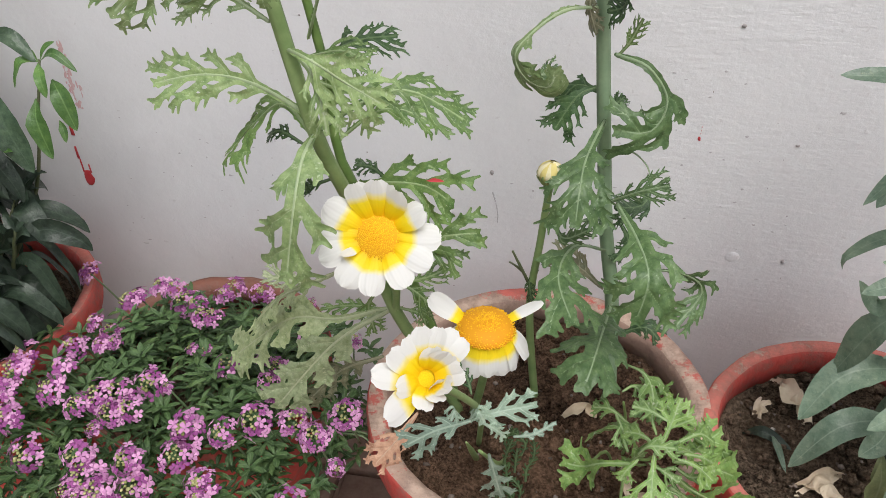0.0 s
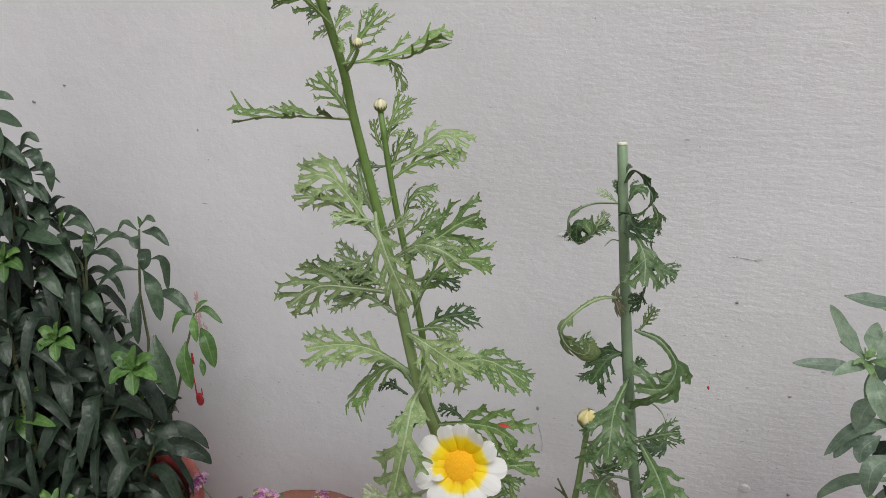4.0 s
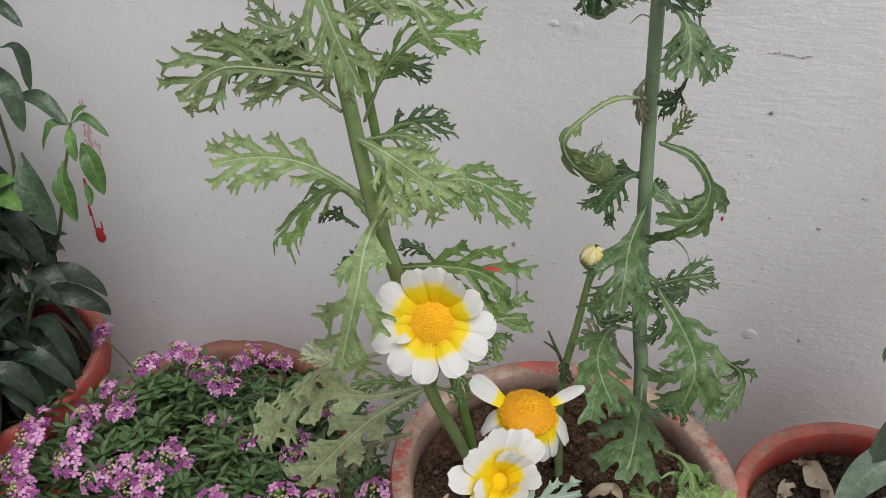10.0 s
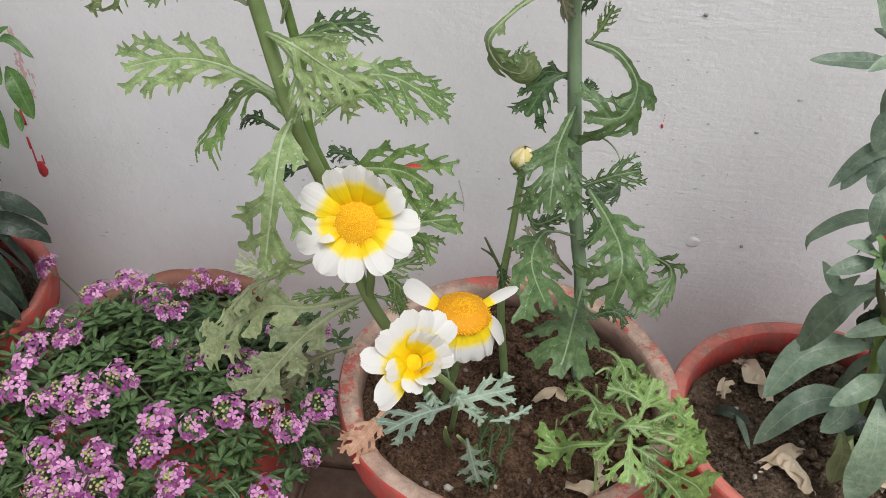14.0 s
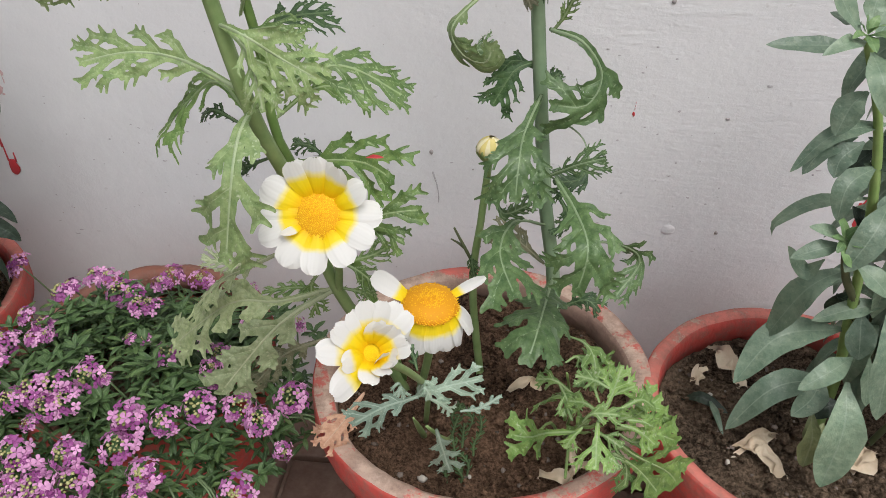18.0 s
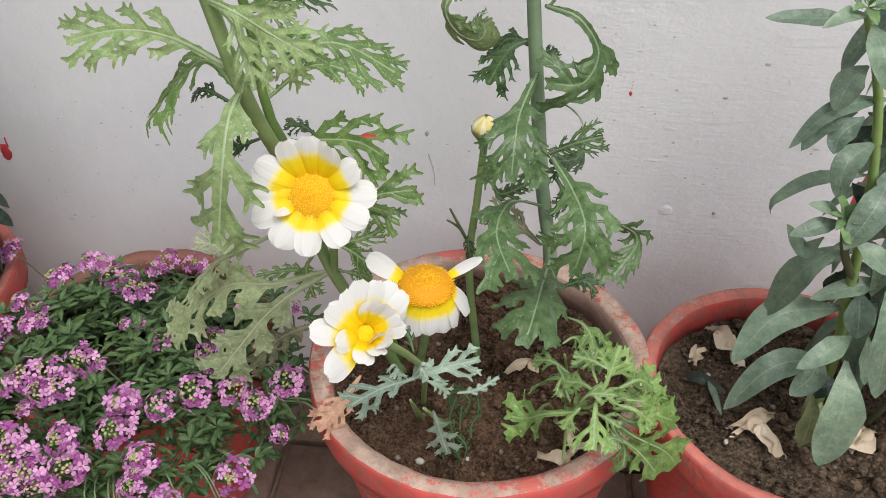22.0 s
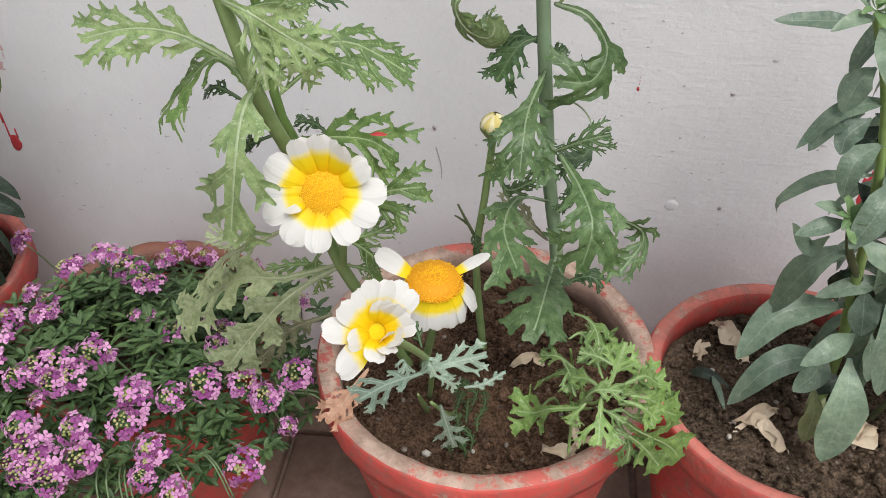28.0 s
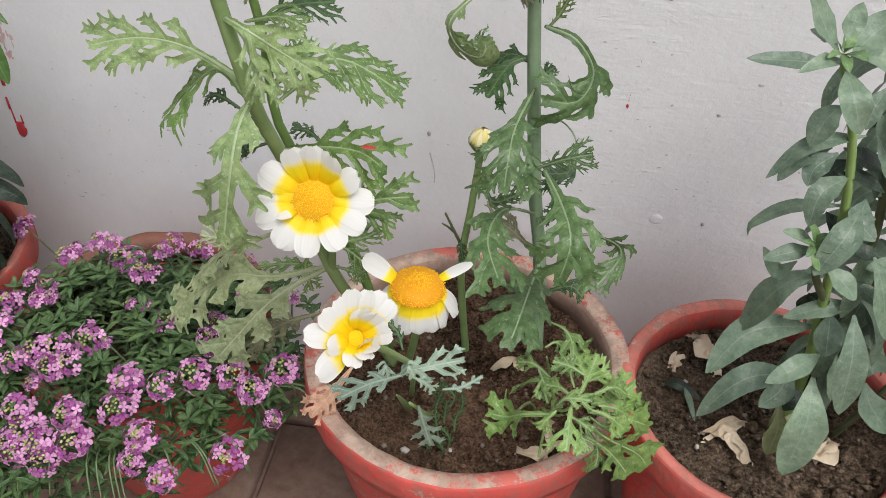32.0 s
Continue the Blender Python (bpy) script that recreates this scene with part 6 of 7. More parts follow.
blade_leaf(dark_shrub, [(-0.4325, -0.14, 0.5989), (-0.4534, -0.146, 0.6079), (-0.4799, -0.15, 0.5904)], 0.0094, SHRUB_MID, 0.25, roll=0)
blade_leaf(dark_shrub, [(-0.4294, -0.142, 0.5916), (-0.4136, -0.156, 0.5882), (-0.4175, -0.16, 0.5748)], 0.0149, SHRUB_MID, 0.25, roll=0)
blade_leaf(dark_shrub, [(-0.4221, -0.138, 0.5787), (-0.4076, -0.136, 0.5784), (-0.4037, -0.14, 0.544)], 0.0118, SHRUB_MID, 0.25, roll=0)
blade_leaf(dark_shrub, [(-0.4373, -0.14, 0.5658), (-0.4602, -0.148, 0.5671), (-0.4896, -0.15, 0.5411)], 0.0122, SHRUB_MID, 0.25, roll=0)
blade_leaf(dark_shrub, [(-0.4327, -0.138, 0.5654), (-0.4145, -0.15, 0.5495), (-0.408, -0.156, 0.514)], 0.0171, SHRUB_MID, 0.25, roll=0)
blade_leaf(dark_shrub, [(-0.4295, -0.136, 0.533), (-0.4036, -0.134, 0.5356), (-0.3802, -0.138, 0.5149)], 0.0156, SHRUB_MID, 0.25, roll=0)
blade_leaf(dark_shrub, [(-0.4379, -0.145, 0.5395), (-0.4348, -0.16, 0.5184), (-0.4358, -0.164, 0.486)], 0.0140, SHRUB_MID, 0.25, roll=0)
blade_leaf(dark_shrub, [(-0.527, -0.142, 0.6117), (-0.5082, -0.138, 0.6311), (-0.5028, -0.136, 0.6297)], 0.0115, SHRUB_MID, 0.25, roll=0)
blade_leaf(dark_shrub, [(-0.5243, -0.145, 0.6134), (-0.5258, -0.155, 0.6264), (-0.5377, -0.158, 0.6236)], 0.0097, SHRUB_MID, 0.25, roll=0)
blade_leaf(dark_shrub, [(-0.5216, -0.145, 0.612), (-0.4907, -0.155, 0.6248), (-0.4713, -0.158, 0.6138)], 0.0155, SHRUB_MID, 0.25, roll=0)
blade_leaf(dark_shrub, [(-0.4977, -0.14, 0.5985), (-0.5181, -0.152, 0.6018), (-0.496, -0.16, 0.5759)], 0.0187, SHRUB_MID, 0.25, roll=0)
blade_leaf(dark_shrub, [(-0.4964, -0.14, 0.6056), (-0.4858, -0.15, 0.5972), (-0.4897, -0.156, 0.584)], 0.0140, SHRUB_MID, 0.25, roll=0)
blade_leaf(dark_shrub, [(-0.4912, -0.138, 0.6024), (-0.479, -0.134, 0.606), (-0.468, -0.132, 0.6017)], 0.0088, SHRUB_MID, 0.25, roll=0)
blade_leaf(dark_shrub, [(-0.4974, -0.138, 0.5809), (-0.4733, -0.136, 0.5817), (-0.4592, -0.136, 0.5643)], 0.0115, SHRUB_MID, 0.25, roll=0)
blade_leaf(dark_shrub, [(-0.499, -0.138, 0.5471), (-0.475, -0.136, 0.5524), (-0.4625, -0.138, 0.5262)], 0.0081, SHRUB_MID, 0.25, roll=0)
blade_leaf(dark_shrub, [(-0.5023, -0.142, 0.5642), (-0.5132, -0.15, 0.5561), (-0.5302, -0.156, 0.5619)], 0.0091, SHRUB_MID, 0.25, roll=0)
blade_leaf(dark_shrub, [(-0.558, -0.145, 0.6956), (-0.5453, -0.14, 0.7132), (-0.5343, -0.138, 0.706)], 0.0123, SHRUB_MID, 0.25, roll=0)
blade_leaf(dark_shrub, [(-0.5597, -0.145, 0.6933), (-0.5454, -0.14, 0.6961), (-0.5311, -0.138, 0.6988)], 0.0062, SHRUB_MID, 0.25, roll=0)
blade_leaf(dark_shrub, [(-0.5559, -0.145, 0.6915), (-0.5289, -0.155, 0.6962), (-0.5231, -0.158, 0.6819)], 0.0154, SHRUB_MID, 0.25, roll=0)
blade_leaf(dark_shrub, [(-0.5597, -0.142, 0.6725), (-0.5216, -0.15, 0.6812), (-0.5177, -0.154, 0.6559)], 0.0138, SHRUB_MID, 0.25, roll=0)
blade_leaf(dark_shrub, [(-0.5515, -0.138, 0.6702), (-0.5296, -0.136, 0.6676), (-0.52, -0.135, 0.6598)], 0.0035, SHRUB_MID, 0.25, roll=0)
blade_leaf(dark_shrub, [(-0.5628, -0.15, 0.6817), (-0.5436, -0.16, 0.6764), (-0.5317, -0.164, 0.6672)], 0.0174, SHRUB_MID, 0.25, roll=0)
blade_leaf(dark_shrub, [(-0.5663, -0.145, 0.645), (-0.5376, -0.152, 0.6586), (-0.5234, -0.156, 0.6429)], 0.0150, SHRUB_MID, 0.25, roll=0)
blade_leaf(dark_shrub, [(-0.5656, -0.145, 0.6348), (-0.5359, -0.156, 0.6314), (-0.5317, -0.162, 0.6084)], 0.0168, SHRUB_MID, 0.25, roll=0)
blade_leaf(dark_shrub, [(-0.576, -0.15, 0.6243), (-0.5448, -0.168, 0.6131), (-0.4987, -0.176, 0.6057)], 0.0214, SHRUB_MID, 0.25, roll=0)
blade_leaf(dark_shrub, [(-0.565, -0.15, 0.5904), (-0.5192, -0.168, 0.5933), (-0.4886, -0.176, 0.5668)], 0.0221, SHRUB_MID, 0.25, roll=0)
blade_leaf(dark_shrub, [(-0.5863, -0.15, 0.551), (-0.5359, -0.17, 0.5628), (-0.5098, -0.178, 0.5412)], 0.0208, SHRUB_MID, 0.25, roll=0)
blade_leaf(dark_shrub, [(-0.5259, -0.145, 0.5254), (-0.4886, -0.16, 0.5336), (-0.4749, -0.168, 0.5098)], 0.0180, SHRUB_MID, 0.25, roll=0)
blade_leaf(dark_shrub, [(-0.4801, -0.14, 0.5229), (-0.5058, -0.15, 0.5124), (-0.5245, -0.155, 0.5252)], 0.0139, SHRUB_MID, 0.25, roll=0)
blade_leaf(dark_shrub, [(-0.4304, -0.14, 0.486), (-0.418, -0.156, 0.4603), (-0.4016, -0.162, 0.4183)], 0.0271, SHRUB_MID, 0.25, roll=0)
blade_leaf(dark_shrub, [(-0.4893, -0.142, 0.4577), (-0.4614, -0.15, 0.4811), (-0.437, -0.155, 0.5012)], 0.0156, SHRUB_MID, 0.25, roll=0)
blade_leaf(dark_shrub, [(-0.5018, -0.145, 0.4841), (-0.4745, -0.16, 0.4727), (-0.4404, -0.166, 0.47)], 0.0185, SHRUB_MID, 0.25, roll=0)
blade_leaf(dark_shrub, [(-0.3801, -0.133, 0.5137), (-0.3925, -0.142, 0.5155), (-0.403, -0.146, 0.4932)], 0.0104, SHRUB_TIP, 0.25, roll=0)
blade_leaf(dark_shrub, [(-0.3801, -0.133, 0.5137), (-0.3606, -0.138, 0.5236), (-0.3414, -0.14, 0.5087)], 0.0085, SHRUB_TIP, 0.25, roll=0)
blade_leaf(dark_shrub, [(-0.3803, -0.136, 0.513), (-0.3711, -0.15, 0.5055), (-0.3683, -0.154, 0.4899)], 0.0103, SHRUB_TIP, 0.25, roll=0)
blade_leaf(dark_shrub, [(-0.3793, -0.133, 0.5151), (-0.3728, -0.13, 0.5254), (-0.3635, -0.128, 0.5299)], 0.0060, SHRUB_TIP, 0.25, roll=0)
blade_leaf(dark_shrub, [(-0.3817, -0.133, 0.5147), (-0.391, -0.13, 0.5208), (-0.4, -0.128, 0.5201)], 0.0061, SHRUB_TIP, 0.25, roll=0)
blade_leaf(dark_shrub, [(-0.3736, -0.134, 0.4977), (-0.361, -0.146, 0.4901), (-0.3527, -0.15, 0.4579)], 0.0173, SHRUB_TIP, 0.25, roll=0)
blade_leaf(dark_shrub, [(-0.3941, -0.136, 0.4796), (-0.3898, -0.15, 0.4642), (-0.3819, -0.156, 0.4307)], 0.0187, SHRUB_TIP, 0.25, roll=0)
blade_leaf(dark_shrub, [(-0.3783, -0.136, 0.4595), (-0.3728, -0.142, 0.4529), (-0.3717, -0.145, 0.4422)], 0.0072, SHRUB_TIP, 0.25, roll=0)
blade_leaf(dark_shrub, [(-0.4642, -0.15, 0.422), (-0.4472, -0.15, 0.444), (-0.4287, -0.15, 0.4619)], 0.0158, SHRUB_TIP, 0.25, roll=0)
blade_leaf(dark_shrub, [(-0.4642, -0.15, 0.422), (-0.4754, -0.148, 0.432), (-0.4826, -0.146, 0.4428)], 0.0124, SHRUB_TIP, 0.25, roll=0)
blade_leaf(dark_shrub, [(-0.4628, -0.152, 0.4224), (-0.4351, -0.162, 0.4406), (-0.4114, -0.166, 0.4415)], 0.0110, SHRUB_TIP, 0.25, roll=0)
blade_leaf(dark_shrub, [(-0.4643, -0.152, 0.4207), (-0.4634, -0.166, 0.4195), (-0.4681, -0.17, 0.4116)], 0.0123, SHRUB_TIP, 0.25, roll=0)
blade_leaf(dark_shrub, [(-0.4617, -0.152, 0.4212), (-0.4444, -0.166, 0.4218), (-0.4387, -0.17, 0.414)], 0.0121, SHRUB_TIP, 0.25, roll=0)
blade_leaf(dark_shrub, [(-0.4273, -0.14, 0.615), (-0.4259, -0.138, 0.6216), (-0.4298, -0.136, 0.6276)], 0.0058, SHRUB_TIP, 0.25, roll=0)
blade_leaf(dark_shrub, [(-0.5243, -0.145, 0.6134), (-0.5216, -0.142, 0.624), (-0.5188, -0.14, 0.6309)], 0.0071, SHRUB_TIP, 0.25, roll=0)
blade_leaf(dark_shrub, [(-0.4962, -0.14, 0.6068), (-0.491, -0.148, 0.6031), (-0.4841, -0.15, 0.6003)], 0.0070, SHRUB_TIP, 0.25, roll=0)
blade_leaf(dark_shrub, [(-0.5583, -0.145, 0.694), (-0.5565, -0.152, 0.6884), (-0.5441, -0.155, 0.6933)], 0.0071, SHRUB_TIP, 0.25, roll=0)
blade_leaf(dark_shrub, [(-0.5874, -0.15, 0.7371), (-0.5693, -0.145, 0.7564), (-0.5515, -0.142, 0.7522)], 0.0142, SHRUB_MID, 0.25, roll=0)
blade_leaf(dark_shrub, [(-0.5874, -0.15, 0.7371), (-0.5591, -0.158, 0.7374), (-0.53, -0.162, 0.7276)], 0.0162, SHRUB_MID, 0.25, roll=0)
blade_leaf(dark_shrub, [(-0.5914, -0.15, 0.7357), (-0.5974, -0.15, 0.7552), (-0.5862, -0.148, 0.7644)], 0.0133, SHRUB_MID, 0.25, roll=0)
blade_leaf(dark_shrub, [(-0.589, -0.15, 0.7308), (-0.5648, -0.165, 0.7174), (-0.5605, -0.172, 0.6949)], 0.0195, SHRUB_MID, 0.25, roll=0)
blade_leaf(dark_shrub, [(-0.6031, -0.15, 0.7175), (-0.5638, -0.16, 0.7098), (-0.5289, -0.166, 0.6856)], 0.0163, SHRUB_MID, 0.25, roll=0)
blade_leaf(dark_shrub, [(-0.6045, -0.155, 0.7376), (-0.5885, -0.165, 0.7224), (-0.5843, -0.172, 0.6997)], 0.0187, SHRUB_MID, 0.25, roll=0)
blade_leaf(dark_shrub, [(-0.5955, -0.15, 0.6728), (-0.5508, -0.16, 0.6726), (-0.5221, -0.166, 0.651)], 0.0185, SHRUB_MID, 0.25, roll=0)
blade_leaf(dark_shrub, [(-0.6208, -0.155, 0.6728), (-0.5829, -0.168, 0.6602), (-0.5682, -0.176, 0.6316)], 0.0211, SHRUB_MID, 0.25, roll=0)
blade_leaf(dark_shrub, [(-0.5752, -0.215, 0.4081), (-0.5468, -0.215, 0.435), (-0.5256, -0.214, 0.4521)], 0.0161, SHRUB_TIP, 0.25, roll=0)
blade_leaf(dark_shrub, [(-0.5752, -0.215, 0.4081), (-0.5942, -0.215, 0.424), (-0.6102, -0.214, 0.4247)], 0.0155, SHRUB_TIP, 0.25, roll=0)
blade_leaf(dark_shrub, [(-0.5741, -0.216, 0.4089), (-0.5368, -0.228, 0.4158), (-0.5034, -0.234, 0.4145)], 0.0149, SHRUB_TIP, 0.25, roll=0)
blade_leaf(dark_shrub, [(-0.5726, -0.218, 0.4083), (-0.5745, -0.232, 0.3975), (-0.5805, -0.238, 0.3819)], 0.0154, SHRUB_TIP, 0.25, roll=0)
blade_leaf(dark_shrub, [(-0.5752, -0.215, 0.4081), (-0.5691, -0.212, 0.4296), (-0.5638, -0.21, 0.4439)], 0.0117, SHRUB_TIP, 0.25, roll=0)
blade_leaf(dark_shrub, [(-0.5703, -0.218, 0.4087), (-0.5495, -0.23, 0.4002), (-0.5363, -0.236, 0.3881)], 0.0151, SHRUB_TIP, 0.25, roll=0)
blade_leaf(dark_shrub, [(-0.4249, -0.196, 0.4718), (-0.4072, -0.196, 0.4883), (-0.3945, -0.196, 0.4914)], 0.0157, SHRUB_TIP, 0.25, roll=0)
blade_leaf(dark_shrub, [(-0.4249, -0.196, 0.4718), (-0.4366, -0.196, 0.4857), (-0.4475, -0.196, 0.487)], 0.0160, SHRUB_TIP, 0.25, roll=0)
blade_leaf(dark_shrub, [(-0.4249, -0.196, 0.4718), (-0.4192, -0.195, 0.4945), (-0.4159, -0.194, 0.5027)], 0.0131, SHRUB_TIP, 0.25, roll=0)
blade_leaf(dark_shrub, [(-0.4249, -0.196, 0.4718), (-0.4025, -0.203, 0.4772), (-0.3847, -0.21, 0.4724)], 0.0169, SHRUB_TIP, 0.25, roll=0)
blade_leaf(dark_shrub, [(-0.4249, -0.196, 0.4718), (-0.4357, -0.203, 0.4711), (-0.4452, -0.21, 0.4607)], 0.0173, SHRUB_TIP, 0.25, roll=0)
blade_leaf(dark_shrub, [(-0.4249, -0.196, 0.4718), (-0.4186, -0.205, 0.4663), (-0.4136, -0.214, 0.4524)], 0.0172, SHRUB_TIP, 0.25, roll=0)
blade_leaf(dark_shrub, [(-0.4249, -0.196, 0.4718), (-0.428, -0.198, 0.4832), (-0.4318, -0.2, 0.4818)], 0.0106, SHRUB_TIP, 0.25, roll=0)
blade_leaf(dark_shrub, [(-0.4249, -0.196, 0.4718), (-0.415, -0.198, 0.4829), (-0.4084, -0.2, 0.4822)], 0.0105, SHRUB_TIP, 0.25, roll=0)
blade_leaf(dark_shrub, [(-0.5079, -0.205, 0.5026), (-0.4923, -0.205, 0.5171), (-0.4823, -0.205, 0.5184)], 0.0129, SHRUB_TIP, 0.25, roll=0)
blade_leaf(dark_shrub, [(-0.5079, -0.205, 0.5026), (-0.5169, -0.205, 0.5147), (-0.5261, -0.205, 0.515)], 0.0131, SHRUB_TIP, 0.25, roll=0)
blade_leaf(dark_shrub, [(-0.5079, -0.205, 0.5026), (-0.5021, -0.204, 0.5216), (-0.5004, -0.203, 0.5267)], 0.0108, SHRUB_TIP, 0.25, roll=0)
blade_leaf(dark_shrub, [(-0.5079, -0.205, 0.5026), (-0.4873, -0.212, 0.5086), (-0.4711, -0.219, 0.5045)], 0.0139, SHRUB_TIP, 0.25, roll=0)
blade_leaf(dark_shrub, [(-0.5079, -0.205, 0.5026), (-0.5151, -0.212, 0.5036), (-0.5212, -0.219, 0.4958)], 0.0142, SHRUB_TIP, 0.25, roll=0)
blade_leaf(dark_shrub, [(-0.5079, -0.205, 0.5026), (-0.5001, -0.214, 0.5005), (-0.4947, -0.223, 0.4892)], 0.0141, SHRUB_TIP, 0.25, roll=0)
blade_leaf(dark_shrub, [(-0.5079, -0.205, 0.5026), (-0.5094, -0.207, 0.5126), (-0.5123, -0.209, 0.5113)], 0.0087, SHRUB_TIP, 0.25, roll=0)
blade_leaf(dark_shrub, [(-0.5079, -0.205, 0.5026), (-0.4986, -0.207, 0.5133), (-0.4933, -0.209, 0.511)], 0.0086, SHRUB_TIP, 0.25, roll=0)
blade_leaf(dark_shrub, [(-0.5672, -0.19, 0.5844), (-0.5511, -0.19, 0.5979), (-0.5409, -0.19, 0.5989)], 0.0131, SHRUB_TIP, 0.25, roll=0)
blade_leaf(dark_shrub, [(-0.5672, -0.19, 0.5844), (-0.576, -0.19, 0.5963), (-0.5854, -0.19, 0.5967)], 0.0133, SHRUB_TIP, 0.25, roll=0)
blade_leaf(dark_shrub, [(-0.5672, -0.19, 0.5844), (-0.5609, -0.189, 0.6026), (-0.5592, -0.188, 0.6076)], 0.0110, SHRUB_TIP, 0.25, roll=0)
blade_leaf(dark_shrub, [(-0.5672, -0.19, 0.5844), (-0.5459, -0.197, 0.589), (-0.5292, -0.204, 0.5839)], 0.0141, SHRUB_TIP, 0.25, roll=0)
blade_leaf(dark_shrub, [(-0.5672, -0.19, 0.5844), (-0.5741, -0.197, 0.5848), (-0.58, -0.204, 0.5768)], 0.0144, SHRUB_TIP, 0.25, roll=0)
blade_leaf(dark_shrub, [(-0.5672, -0.19, 0.5844), (-0.5588, -0.199, 0.5813), (-0.5532, -0.208, 0.5694)], 0.0143, SHRUB_TIP, 0.25, roll=0)
blade_leaf(dark_shrub, [(-0.5672, -0.19, 0.5844), (-0.5683, -0.192, 0.5939), (-0.5713, -0.194, 0.5925)], 0.0088, SHRUB_TIP, 0.25, roll=0)
blade_leaf(dark_shrub, [(-0.5672, -0.19, 0.5844), (-0.5574, -0.192, 0.5942), (-0.552, -0.194, 0.5917)], 0.0088, SHRUB_TIP, 0.25, roll=0)

grey_shrub = thing("grey_shrub", (0.352, -0.208, 0.20), "tall grey-green shrub with long dusty lance-shaped leaves", "shrub")
stem_part(grey_shrub, [(0.352, -0.212, 0.20), (0.346, -0.220, 0.3025), (0.337, -0.225, 0.354), (0.323, -0.238, 0.423), (0.311, -0.243, 0.487), (0.295, -0.248, 0.542), (0.2684, -0.264, 0.595)], [0.0045, 0.0042, 0.0038, 0.0034, 0.003, 0.0026, 0.0022], SEED_STEM, "stem", rings=26)
stem_part(grey_shrub, [(0.333, -0.230, 0.385), (0.312, -0.245, 0.42), (0.2985, -0.257, 0.456)], [0.003, 0.0026, 0.002], STALK_BROWN, "stem", rings=8)
shrub_stem(grey_shrub, [(0.370, -0.200, 0.20), (0.362, -0.205, 0.40), (0.338, -0.207, 0.53), (0.318, -0.205, 0.610)], 0.0042, 34, 0.052, 0.0175, SHRUB_GREY, 0.18, 0.85, 6, 66, SHRUB_NEW)
shrub_stem(grey_shrub, [(0.372, -0.195, 0.21), (0.384, -0.185, 0.42), (0.372, -0.175, 0.655)], 0.005, 38, 0.062, 0.018, SHRUB_GREY, 0.2, 0.8, 9, 61, SHRUB_TIP)
shrub_stem(grey_shrub, [(0.385, -0.225, 0.21), (0.412, -0.235, 0.34), (0.430, -0.235, 0.50)], 0.0028, 18, 0.07, 0.021, SHRUB_GREY, 0.2, 0.85, 8, 62, SHRUB_GREY)
blade_leaf(grey_shrub, [(0.2638, -0.265, 0.5921), (0.2381, -0.268, 0.5926), (0.2151, -0.27, 0.5928)], 0.0115, SHRUB_GREY, 0.2, roll=0)
blade_leaf(grey_shrub, [(0.2662, -0.262, 0.5962), (0.2515, -0.26, 0.6145), (0.2366, -0.26, 0.6385)], 0.0148, SHRUB_GREY, 0.2, roll=0)
blade_leaf(grey_shrub, [(0.2666, -0.268, 0.5958), (0.2509, -0.285, 0.6011), (0.2384, -0.29, 0.596)], 0.0099, SHRUB_GREY, 0.2, roll=0)
blade_leaf(grey_shrub, [(0.2642, -0.262, 0.6024), (0.2603, -0.255, 0.6013), (0.2502, -0.25, 0.6046)], 0.0079, SHRUB_GREY, 0.2, roll=0)
blade_leaf(grey_shrub, [(0.2712, -0.255, 0.5997), (0.2724, -0.25, 0.6087), (0.2752, -0.245, 0.6204)], 0.0126, SHRUB_GREY, 0.2, roll=0)
blade_leaf(grey_shrub, [(0.2721, -0.27, 0.601), (0.2843, -0.28, 0.6023), (0.301, -0.275, 0.5865)], 0.0160, SHRUB_GREY, 0.2, roll=0)
blade_leaf(grey_shrub, [(0.2683, -0.275, 0.5926), (0.2703, -0.295, 0.5855), (0.2802, -0.295, 0.5649)], 0.0175, SHRUB_GREY, 0.2, roll=0)
blade_leaf(grey_shrub, [(0.2782, -0.25, 0.5915), (0.2911, -0.235, 0.5983), (0.3054, -0.23, 0.6135)], 0.0208, SHRUB_GREY, 0.2, roll=0)
blade_leaf(grey_shrub, [(0.2841, -0.25, 0.5587), (0.2753, -0.255, 0.5518), (0.2696, -0.26, 0.5344)], 0.0173, SHRUB_GREY, 0.2, roll=0)
blade_leaf(grey_shrub, [(0.3081, -0.24, 0.5343), (0.2711, -0.255, 0.5326), (0.2503, -0.26, 0.5083)], 0.0119, SHRUB_GREY, 0.2, roll=0)
blade_leaf(grey_shrub, [(0.2868, -0.25, 0.5294), (0.2671, -0.256, 0.522), (0.2571, -0.262, 0.5084)], 0.0127, SHRUB_GREY, 0.2, roll=0)
blade_leaf(grey_shrub, [(0.2894, -0.255, 0.5288), (0.2775, -0.26, 0.5197), (0.2748, -0.265, 0.5087)], 0.0148, SHRUB_GREY, 0.2, roll=0)
blade_leaf(grey_shrub, [(0.3147, -0.24, 0.5352), (0.3232, -0.245, 0.5224), (0.3292, -0.248, 0.5084)], 0.0133, SHRUB_GREY, 0.2, roll=0)
blade_leaf(grey_shrub, [(0.3058, -0.245, 0.5066), (0.2868, -0.26, 0.5009), (0.2851, -0.265, 0.4778)], 0.0166, SHRUB_GREY, 0.2, roll=0)
blade_leaf(grey_shrub, [(0.3127, -0.24, 0.4804), (0.2806, -0.238, 0.4739), (0.2599, -0.236, 0.455), (0.2597, -0.236, 0.4435)], 0.0107, SHRUB_GREY, 0.2, roll=0)
